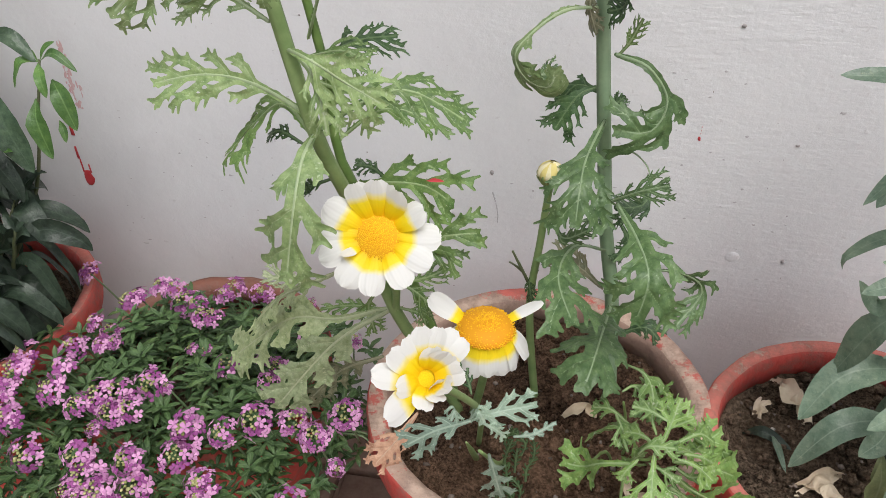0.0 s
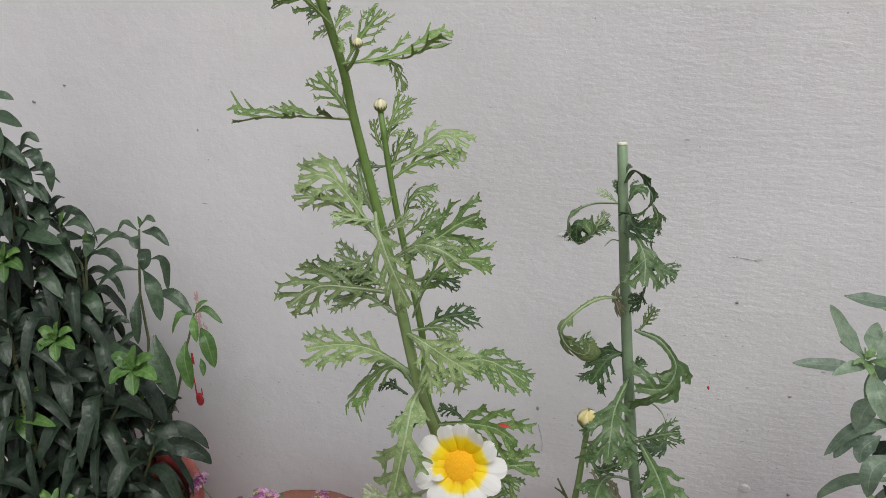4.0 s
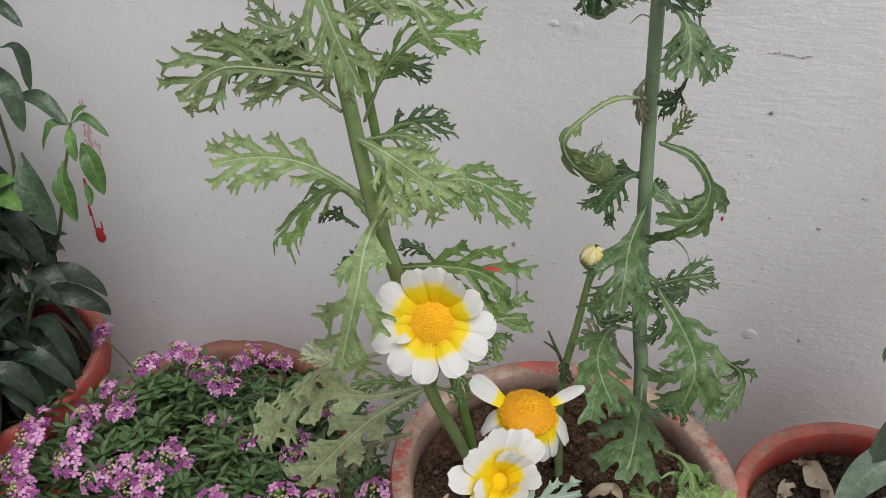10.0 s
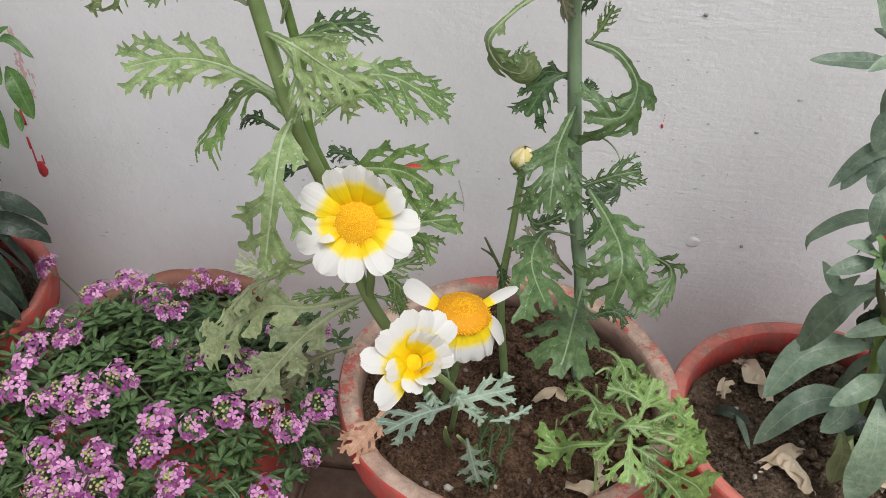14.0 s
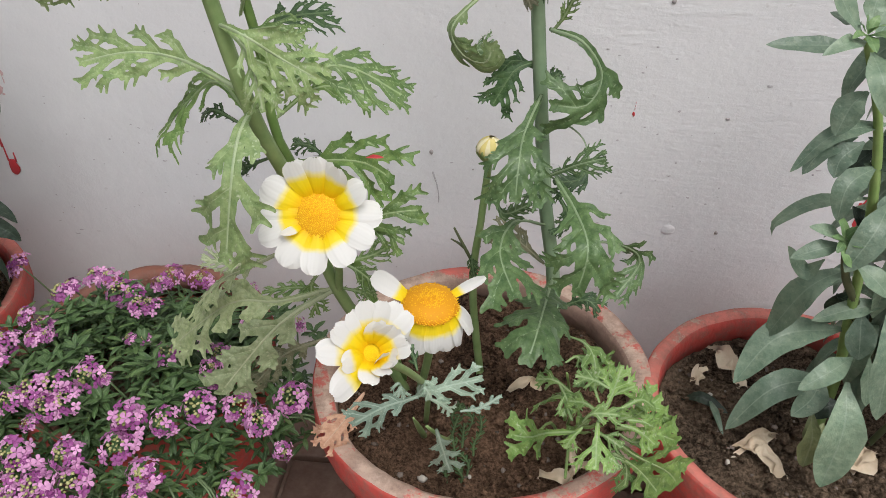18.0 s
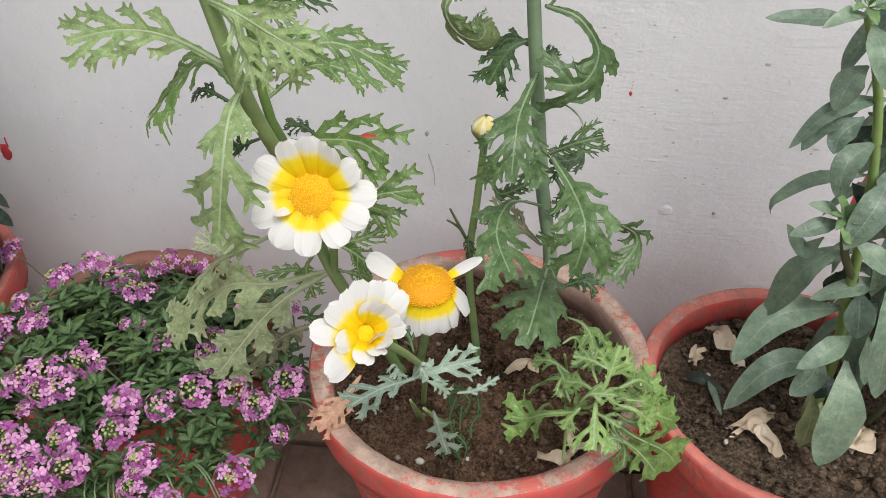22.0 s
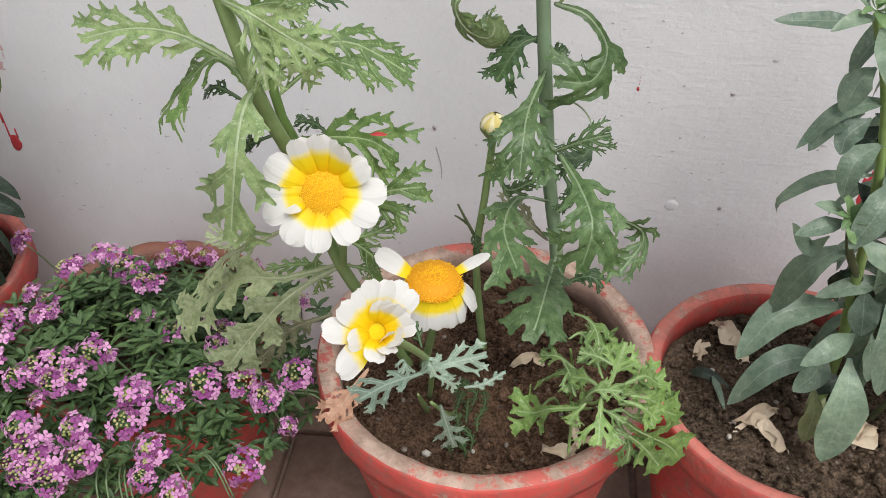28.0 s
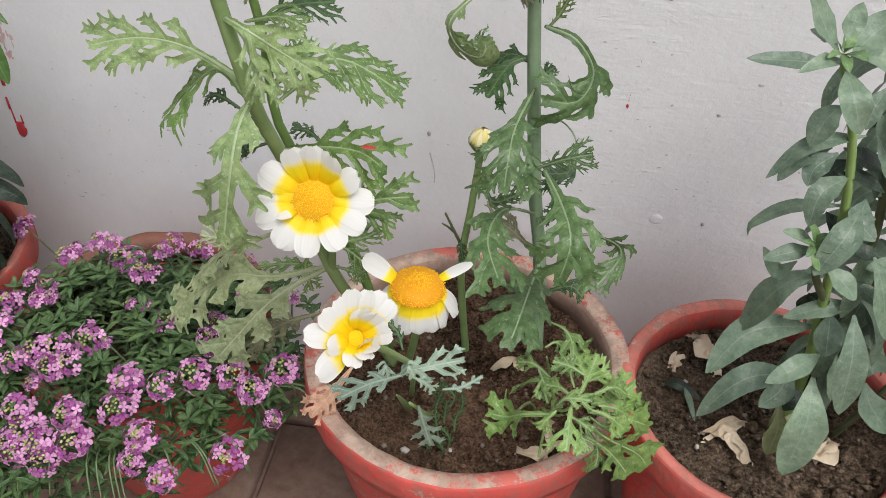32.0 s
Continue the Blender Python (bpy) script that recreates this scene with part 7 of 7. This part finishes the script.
blade_leaf(grey_shrub, [(0.3244, -0.24, 0.487), (0.3202, -0.255, 0.4787), (0.3307, -0.262, 0.4695)], 0.0174, SHRUB_GREY, 0.2, roll=0)
blade_leaf(grey_shrub, [(0.3194, -0.25, 0.4843), (0.3075, -0.27, 0.4744), (0.2956, -0.276, 0.4465)], 0.0207, SHRUB_GREY, 0.2, roll=0)
blade_leaf(grey_shrub, [(0.2961, -0.26, 0.4591), (0.2839, -0.262, 0.4678), (0.2703, -0.264, 0.4717)], 0.0089, SHRUB_GREY, 0.2, roll=0)
blade_leaf(grey_shrub, [(0.2962, -0.26, 0.4566), (0.281, -0.266, 0.4566), (0.2633, -0.268, 0.4492)], 0.0120, SHRUB_GREY, 0.2, roll=0)
blade_leaf(grey_shrub, [(0.3112, -0.25, 0.4531), (0.3162, -0.255, 0.4633), (0.3222, -0.258, 0.4707)], 0.0092, SHRUB_GREY, 0.2, roll=0)
blade_leaf(grey_shrub, [(0.2952, -0.245, 0.433), (0.2865, -0.24, 0.4176), (0.2721, -0.236, 0.4359)], 0.0121, SHRUB_GREY, 0.2, roll=0)
blade_leaf(grey_shrub, [(0.3166, -0.24, 0.424), (0.2911, -0.244, 0.4063), (0.2778, -0.232, 0.3479)], 0.0227, SHRUB_GREY, 0.2, roll=0)
blade_leaf(grey_shrub, [(0.3131, -0.25, 0.435), (0.3252, -0.258, 0.4282), (0.3363, -0.262, 0.4175)], 0.0167, SHRUB_GREY, 0.2, roll=0)
blade_leaf(grey_shrub, [(0.3348, -0.225, 0.3544), (0.286, -0.236, 0.3518), (0.2578, -0.252, 0.3155)], 0.0267, SHRUB_GREY, 0.2, roll=0)
blade_leaf(grey_shrub, [(0.3398, -0.23, 0.3055), (0.29, -0.25, 0.3125), (0.2606, -0.256, 0.2667)], 0.0222, SHRUB_GREY, 0.2, roll=0)
blade_leaf(grey_shrub, [(0.336, -0.25, 0.3491), (0.3115, -0.27, 0.3491), (0.2941, -0.276, 0.338)], 0.0169, SHRUB_GREY, 0.2, roll=0)
blade_leaf(grey_shrub, [(0.3338, -0.26, 0.3337), (0.3321, -0.284, 0.3068), (0.3298, -0.29, 0.2486)], 0.0326, SHRUB_GREY, 0.2, roll=0)
blade_leaf(grey_shrub, [(0.3464, -0.25, 0.3932), (0.3489, -0.27, 0.3665), (0.3557, -0.276, 0.3132)], 0.0245, SHRUB_GREY, 0.2, roll=0)
blade_leaf(grey_shrub, [(0.3464, -0.24, 0.44), (0.3574, -0.25, 0.4182), (0.3724, -0.256, 0.3775)], 0.0198, SHRUB_GREY, 0.2, roll=0)
blade_leaf(grey_shrub, [(0.3839, -0.24, 0.3142), (0.3902, -0.252, 0.3005), (0.408, -0.262, 0.2827)], 0.0235, SHRUB_GREY, 0.2, roll=0)
blade_leaf(grey_shrub, [(0.3558, -0.235, 0.3365), (0.3597, -0.24, 0.3145), (0.3635, -0.244, 0.2931)], 0.0129, SHRUB_GREY, 0.2, roll=0)
blade_leaf(grey_shrub, [(0.3402, -0.23, 0.375), (0.3407, -0.24, 0.3604), (0.3428, -0.246, 0.3434)], 0.0236, SHRUB_GREY, 0.2, roll=0)
blade_leaf(grey_shrub, [(0.3569, -0.23, 0.3873), (0.3291, -0.234, 0.3812), (0.3039, -0.238, 0.3718)], 0.0146, SHRUB_GREY, 0.2, roll=0)
blade_leaf(grey_shrub, [(0.3247, -0.24, 0.3208), (0.3182, -0.252, 0.3056), (0.3049, -0.258, 0.2906)], 0.0207, SHRUB_GREY, 0.2, roll=0)
blade_leaf(grey_shrub, [(0.2593, -0.205, 0.6232), (0.2801, -0.205, 0.6202), (0.302, -0.205, 0.6188)], 0.0143, SHRUB_GREY, 0.2, roll=0)
blade_leaf(grey_shrub, [(0.3054, -0.215, 0.5978), (0.3122, -0.222, 0.585), (0.3186, -0.226, 0.5684)], 0.0145, SHRUB_GREY, 0.2, roll=0)
blade_leaf(grey_shrub, [(0.3159, -0.225, 0.5616), (0.3095, -0.232, 0.5506), (0.3069, -0.238, 0.5372)], 0.0124, SHRUB_GREY, 0.2, roll=0)
blade_leaf(grey_shrub, [(0.3337, -0.23, 0.5137), (0.3442, -0.232, 0.4982), (0.353, -0.232, 0.4804)], 0.0140, SHRUB_GREY, 0.2, roll=0)
blade_leaf(grey_shrub, [(0.3266, -0.23, 0.5474), (0.3209, -0.236, 0.5399), (0.3178, -0.24, 0.5314)], 0.0162, SHRUB_GREY, 0.2, roll=0)
blade_leaf(grey_shrub, [(0.3655, -0.225, 0.3779), (0.3779, -0.235, 0.3593), (0.3817, -0.24, 0.3329)], 0.0134, SHRUB_GREY, 0.2, roll=0)
blade_leaf(grey_shrub, [(0.3402, -0.235, 0.4095), (0.3517, -0.24, 0.4077), (0.3665, -0.244, 0.3969)], 0.0126, SHRUB_GREY, 0.2, roll=0)
blade_leaf(grey_shrub, [(0.3709, -0.225, 0.431), (0.3588, -0.232, 0.4269), (0.3455, -0.238, 0.4272)], 0.0117, SHRUB_GREY, 0.2, roll=0)
# eleven inner leaves: shade inside the shrub painted as near-black leaf colour
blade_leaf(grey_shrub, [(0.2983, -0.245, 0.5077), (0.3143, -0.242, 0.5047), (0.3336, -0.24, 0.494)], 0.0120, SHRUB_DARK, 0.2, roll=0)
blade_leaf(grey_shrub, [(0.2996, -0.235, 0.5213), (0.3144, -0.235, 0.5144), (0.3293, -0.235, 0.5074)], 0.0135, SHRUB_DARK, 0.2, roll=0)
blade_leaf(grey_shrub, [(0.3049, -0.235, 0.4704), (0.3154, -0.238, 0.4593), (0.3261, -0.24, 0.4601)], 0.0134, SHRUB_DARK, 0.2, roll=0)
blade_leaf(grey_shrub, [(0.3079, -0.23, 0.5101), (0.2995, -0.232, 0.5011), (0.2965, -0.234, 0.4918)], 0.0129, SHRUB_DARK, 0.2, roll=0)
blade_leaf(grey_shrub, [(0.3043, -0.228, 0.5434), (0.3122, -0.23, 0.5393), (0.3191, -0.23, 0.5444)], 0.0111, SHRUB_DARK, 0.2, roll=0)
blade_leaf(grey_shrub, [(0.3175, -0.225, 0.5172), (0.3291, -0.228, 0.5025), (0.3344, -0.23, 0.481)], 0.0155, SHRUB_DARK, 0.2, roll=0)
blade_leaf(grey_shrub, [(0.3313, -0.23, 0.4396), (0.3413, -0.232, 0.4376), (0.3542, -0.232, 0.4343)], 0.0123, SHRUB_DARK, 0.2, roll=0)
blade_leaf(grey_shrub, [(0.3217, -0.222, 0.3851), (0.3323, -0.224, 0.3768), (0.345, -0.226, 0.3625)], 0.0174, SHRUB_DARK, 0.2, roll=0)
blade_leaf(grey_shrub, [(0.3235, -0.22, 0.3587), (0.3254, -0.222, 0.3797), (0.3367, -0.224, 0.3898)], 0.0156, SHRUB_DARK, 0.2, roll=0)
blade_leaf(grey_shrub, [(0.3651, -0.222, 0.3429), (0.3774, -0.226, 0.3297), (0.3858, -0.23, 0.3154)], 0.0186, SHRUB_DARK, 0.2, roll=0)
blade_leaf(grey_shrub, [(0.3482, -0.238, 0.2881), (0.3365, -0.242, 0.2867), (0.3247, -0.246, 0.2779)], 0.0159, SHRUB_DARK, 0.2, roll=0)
blade_leaf(grey_shrub, [(0.2957, -0.262, 0.4617), (0.2912, -0.264, 0.4726), (0.285, -0.264, 0.4813)], 0.0074, SHRUB_NEW, 0.2, roll=0)
blade_leaf(grey_shrub, [(0.2948, -0.264, 0.4633), (0.2973, -0.268, 0.4681), (0.3006, -0.27, 0.4713)], 0.0052, SHRUB_NEW, 0.2, roll=0)
blade_leaf(grey_shrub, [(0.2951, -0.264, 0.4623), (0.2957, -0.272, 0.4593), (0.2987, -0.276, 0.4506)], 0.0112, SHRUB_NEW, 0.2, roll=0)
blade_leaf(grey_shrub, [(0.2948, -0.264, 0.4633), (0.2884, -0.268, 0.4676), (0.2831, -0.27, 0.4694)], 0.0048, SHRUB_NEW, 0.2, roll=0)
blade_leaf(grey_shrub, [(0.2669, -0.266, 0.599), (0.262, -0.27, 0.604), (0.2591, -0.272, 0.6081)], 0.0045, SHRUB_NEW, 0.2, roll=0)
blade_leaf(grey_shrub, [(0.2669, -0.266, 0.599), (0.2692, -0.264, 0.6046), (0.2715, -0.262, 0.608)], 0.0058, SHRUB_NEW, 0.2, roll=0)
blade_leaf(grey_shrub, [(0.2676, -0.268, 0.5994), (0.2701, -0.276, 0.6031), (0.275, -0.282, 0.6023)], 0.0096, SHRUB_NEW, 0.2, roll=0)
blade_leaf(grey_shrub, [(0.3075, -0.205, 0.6172), (0.2965, -0.212, 0.6155), (0.2844, -0.216, 0.6194)], 0.0093, SHRUB_NEW, 0.2, roll=0)
blade_leaf(grey_shrub, [(0.3046, -0.205, 0.6205), (0.2996, -0.206, 0.6246), (0.2947, -0.206, 0.6337)], 0.0093, SHRUB_NEW, 0.2, roll=0)
blade_leaf(grey_shrub, [(0.266, -0.268, 0.6006), (0.2629, -0.27, 0.6068), (0.262, -0.27, 0.6115)], 0.0045, SHRUB_NEW, 0.2, roll=0)
blade_leaf(grey_shrub, [(0.2655, -0.27, 0.6009), (0.2665, -0.276, 0.6068), (0.2701, -0.28, 0.6092)], 0.0057, SHRUB_NEW, 0.2, roll=0)
blade_leaf(grey_shrub, [(0.2651, -0.27, 0.6002), (0.2569, -0.28, 0.6043), (0.2528, -0.284, 0.6032)], 0.0050, SHRUB_NEW, 0.2, roll=0)
blade_leaf(grey_shrub, [(0.2649, -0.272, 0.6012), (0.2637, -0.284, 0.601), (0.2644, -0.29, 0.5984)], 0.0069, SHRUB_NEW, 0.2, roll=0)
blade_leaf(grey_shrub, [(0.2948, -0.264, 0.4633), (0.2897, -0.272, 0.4633), (0.2867, -0.276, 0.4612)], 0.0059, SHRUB_NEW, 0.2, roll=0)
blade_leaf(grey_shrub, [(0.2945, -0.264, 0.4642), (0.2964, -0.266, 0.4712), (0.3004, -0.268, 0.4754)], 0.0067, SHRUB_NEW, 0.2, roll=0)
blade_leaf(grey_shrub, [(0.2948, -0.264, 0.4633), (0.299, -0.27, 0.4651), (0.3052, -0.272, 0.4649)], 0.0067, SHRUB_NEW, 0.2, roll=0)
blade_leaf(grey_shrub, [(0.3062, -0.205, 0.6171), (0.3091, -0.212, 0.6132), (0.3128, -0.216, 0.6081)], 0.0101, SHRUB_NEW, 0.2, roll=0)
blade_leaf(grey_shrub, [(0.3056, -0.205, 0.6188), (0.301, -0.214, 0.615), (0.2984, -0.218, 0.6104)], 0.0086, SHRUB_NEW, 0.2, roll=0)
blade_leaf(grey_shrub, [(0.323, -0.25, 0.2899), (0.3233, -0.258, 0.278), (0.3289, -0.26, 0.2537)], 0.0139, SHRUB_PALE, 0.2, roll=0)
blade_leaf(grey_shrub, [(0.3204, -0.26, 0.2887), (0.3219, -0.268, 0.2758), (0.3211, -0.272, 0.2487)], 0.0211, SHRUB_PALE, 0.2, roll=0)
blade_leaf(grey_shrub, [(0.3405, -0.24, 0.2663), (0.3364, -0.246, 0.2578), (0.335, -0.248, 0.2483)], 0.0105, SHRUB_PALE, 0.2, roll=0)

# ---- alyssum ----
alyssum = thing("alyssum", (-0.268, -0.190, 0.205), "low mound of sweet alyssum covered in small pink-purple flower heads", "flowering plant")


def mound(x, y):
    d2 = ((x + 0.262) / 0.215) ** 2 + ((y + 0.245) / 0.155) ** 2
    return 0.276 - 0.052 * d2 + 0.022 * noise.noise(Vector((x * 22, y * 22, 3))), d2


def floret_head(at, axis, size, seed):
    r = random.Random(seed)
    x, y, n = basis(axis)
    c = Vector(at)
    v, f = [], []
    count = r.randint(20, 28)
    inner = r.choice((0.10, 0.25, 0.34))
    for k in range(count):
        a = k * 2.39996 + r.uniform(-0.35, 0.35)
        t = inner + (1.08 - inner) * math.sqrt((k + 0.5) / count) + r.uniform(-0.06, 0.06)
        nn = (n * math.cos(t * 1.35) + (x * math.cos(a) + y * math.sin(a)) * math.sin(t * 1.35)).normalized()
        q = c + nn * size * (0.90 + r.uniform(-0.22, 0.20)) - n * size * 0.35
        nn = (nn + Vector((r.uniform(-0.4, 0.4), r.uniform(-0.4, 0.4), r.uniform(-0.1, 0.4)))).normalized()
        s1 = nn.orthogonal().normalized()
        s2 = nn.cross(s1)
        turn = r.uniform(0, 1.57)
        w = size * r.uniform(0.20, 0.31)
        b = len(v)
        v.append(q - nn * w * 0.15)
        for m in range(4):
            e = turn + m * math.pi / 2
            o = s1 * math.cos(e) + s2 * math.sin(e)
            p = s1 * -math.sin(e) + s2 * math.cos(e)
            k0 = len(v)
            v += [q + o * w * 0.55 + p * w * 0.42 + nn * w * 0.12, q + o * w * 1.12 + p * w * 0.36 + nn * w * 0.02, q + o * w * 1.22 + nn * w * 0.06,
                  q + o * w * 1.12 - p * w * 0.36 + nn * w * 0.02, q + o * w * 0.55 - p * w * 0.42 + nn * w * 0.12]
            f.append((b, k0 + 4, k0 + 3, k0 + 2, k0 + 1, k0))
    head = mesh_part("flower_head", v, f, PINK, alyssum, smooth=False)
    v, f = [], []
    for k in range(12):
        a, t = k * 2.39996 + r.uniform(-0.5, 0.5), (inner + 0.16) * 1.3 * math.sqrt((k + 0.3) / 12)
        nn = (n * math.cos(t) + (x * math.cos(a) + y * math.sin(a)) * math.sin(t)).normalized()
        clod(v, f, c + nn * size * 0.90 - n * size * 0.33, size * r.uniform(0.075, 0.12), r)
    mesh_part("floret_centre", v, f, PINK_BUD, head, label="greenish closed buds in the middle")
    vv, ff = tube([c - n * size * 0.2, c - n * 0.02 + Vector((0, 0.004, -0.012)), c - n * 0.03 + Vector((0, 0.012, -0.035))], [0.0009, 0.0009, 0.001], 5, 5)
    mesh_part("stem", vv, ff, ALY_LEAF, head)


FRONT_HEADS = [(-0.299, -0.316, 0.0088), (-0.287, -0.304, 0.0106), (-0.273, -0.3, 0.0105), (-0.255, -0.312, 0.0094), (-0.268, -0.319, 0.0094), (-0.274, -0.335, 0.0051), (-0.258, -0.277, 0.0106), (-0.2, -0.323, 0.0114), (-0.171, -0.323, 0.0088), (-0.149, -0.308, 0.0112), (-0.118, -0.304, 0.0095), (-0.098, -0.314, 0.0093), (-0.083, -0.285, 0.0103), (-0.073, -0.338, 0.0056), (-0.197, -0.346, 0.0104), (-0.277, -0.356, 0.0102), (-0.266, -0.366, 0.0109), (-0.251, -0.376, 0.0108), (-0.266, -0.384, 0.0084), (-0.275, -0.378, 0.0076), (-0.236, -0.354, 0.0099), (-0.224, -0.372, 0.0114), (-0.243, -0.386, 0.0091), (-0.173, -0.361, 0.0094), (-0.174, -0.379, 0.0078), (-0.172, -0.37, 0.0063), (-0.148, -0.387, 0.0093), (-0.102, -0.367, 0.0106)]
BACK_HEADS = [(-0.413, -0.125, 0.01), (-0.348, -0.16, 0.0104), (-0.343, -0.151, 0.0084), (-0.325, -0.134, 0.0095), (-0.312, -0.134, 0.0083), (-0.291, -0.151, 0.0112), (-0.279, -0.154, 0.0091), (-0.266, -0.169, 0.0089), (-0.256, -0.167, 0.0079), (-0.257, -0.136, 0.0081), (-0.25, -0.125, 0.0091), (-0.22, -0.128, 0.009), (-0.368, -0.192, 0.0072), (-0.343, -0.201, 0.0091), (-0.331, -0.218, 0.0059), (-0.341, -0.224, 0.0069), (-0.361, -0.222, 0.005), (-0.255, -0.213, 0.0047), (-0.24, -0.213, 0.0047), (-0.211, -0.229, 0.01), (-0.184, -0.214, 0.0055), (-0.166, -0.224, 0.0071), (-0.165, -0.246, 0.007), (-0.15, -0.27, 0.0059), (-0.155, -0.18, 0.0065), (-0.11, -0.176, 0.0064), (-0.166, -0.135, 0.0048), (-0.24, -0.279, 0.0044)]
SIDE_HEADS = [(-0.345, -0.270), (-0.365, -0.232), (-0.380, -0.285), (-0.400, -0.250), (-0.420, -0.300), (-0.405, -0.335), (-0.370, -0.315), (-0.440, -0.318), (-0.350, -0.335), (-0.330, -0.305), (-0.32, -0.36), (-0.36, -0.36)]


def head_height(y):
    return float(np.interp(-y, (0.10, 0.20, 0.24, 0.30, 0.34, 0.38, 0.44), (0.272, 0.266, 0.272, 0.296, 0.292, 0.272, 0.235)))


for k, (hx, hy, size) in enumerate(FRONT_HEADS + BACK_HEADS + [(x, y, 0.0105) for x, y in SIDE_HEADS]):
    g = random.Random(800 + k)
    lean = Vector(((hx + 0.22) * 1.8, min(-0.15, (hy + 0.16) * 2.6), 0.62))
    floret_head((hx, hy - 0.004, head_height(hy) + 0.008), lean + Vector((g.uniform(-0.25, 0.25), g.uniform(-0.2, 0.2), 0)), size * 1.36, 900 + k)

ra = random.Random(5)
v, uv, f = [], [], []


def small_leaf(v, uv, f, at, out, ln, w, droop):
    side = Vector((-out[1], out[0], 0.0)).normalized()
    b = len(v)
    for i, (u, h) in enumerate(((0, 0.12), (0.3, 0.8), (0.62, 1.0), (0.86, 0.6), (1.0, 0.05))):
        c = Vector(at) + Vector(out) * ln * u + Vector((0, 0, 1)) * (ln * (0.55 * u - droop * u * u))
        for j in (-1, 0, 1):
            v.append(c + side * (w * 0.5 * h * j) + Vector((0, 0, w * 0.18 * abs(j))))
            uv.append((abs(j), u))
    for i in range(4):
        for j in range(2):
            f.append((b + i * 3 + j, b + i * 3 + j + 1, b + (i + 1) * 3 + j + 1, b + (i + 1) * 3 + j))


for k in range(720):
    while True:
        x, y = ra.uniform(-0.50, -0.05), ra.uniform(-0.41, -0.085)
        z, d2 = mound(x, y)
        if d2 < 1.08 and not (x > -0.17 and d2 > 0.62):
            break
    z -= ra.uniform(0.0, 0.05) + (ra.uniform(0.0, 0.06) if d2 > 0.7 and y < -0.25 else 0)
    for m in range(7):
        a = m * 2.4 + ra.uniform(-0.5, 0.5) + k
        small_leaf(v, uv, f, (x, y, z + m * 0.0022 - 0.008), (math.cos(a), math.sin(a), 0), ra.uniform(0.010, 0.020), ra.uniform(0.0034, 0.0055), ra.uniform(0.2, 0.9))
tagged(mesh_part("foliage", v, f, ALY_LEAF, alyssum, uv), kind="stuff")
for k in range(90):
    while True:
        x, y = ra.uniform(-0.44, -0.09), ra.uniform(-0.39, -0.12)
        z, d2 = mound(x, y)
        if d2 < 0.95:
            break
    tilt = ra.uniform(0.1, 0.5)
    for m in range(7):
        v, uv, f = [], [], []
        a = m * 2.4 + ra.uniform(-0.3, 0.3) + k
        small_leaf(v, uv, f, (x, y, z + 0.004 + m * 0.001), (math.cos(a), math.sin(a), 0), ra.uniform(0.012, 0.021) * (1 - 0.05 * m), ra.uniform(0.0040, 0.0060), tilt + ra.uniform(-0.1, 0.3) - 0.04 * m)
        mesh_part("leaf", v, f, ALY_LEAF, alyssum, uv)
for k in range(26):
    a = ra.uniform(3.3, 6.1)
    x, y = -0.262 + 0.16 * math.cos(a), -0.235 + 0.12 * math.sin(a)
    z, d2 = mound(x, y)
    q = Vector((x, y, z - 0.01))
    vv, ff = tube([q, q + Vector((math.cos(a) * 0.03, math.sin(a) * 0.02, 0.004)), q + Vector((math.cos(a) * 0.05, math.sin(a) * 0.035, -0.022))], [0.001, 0.0009, 0.0007], 5, 7)
    mesh_part("stem", vv, ff, ALY_LEAF, alyssum)
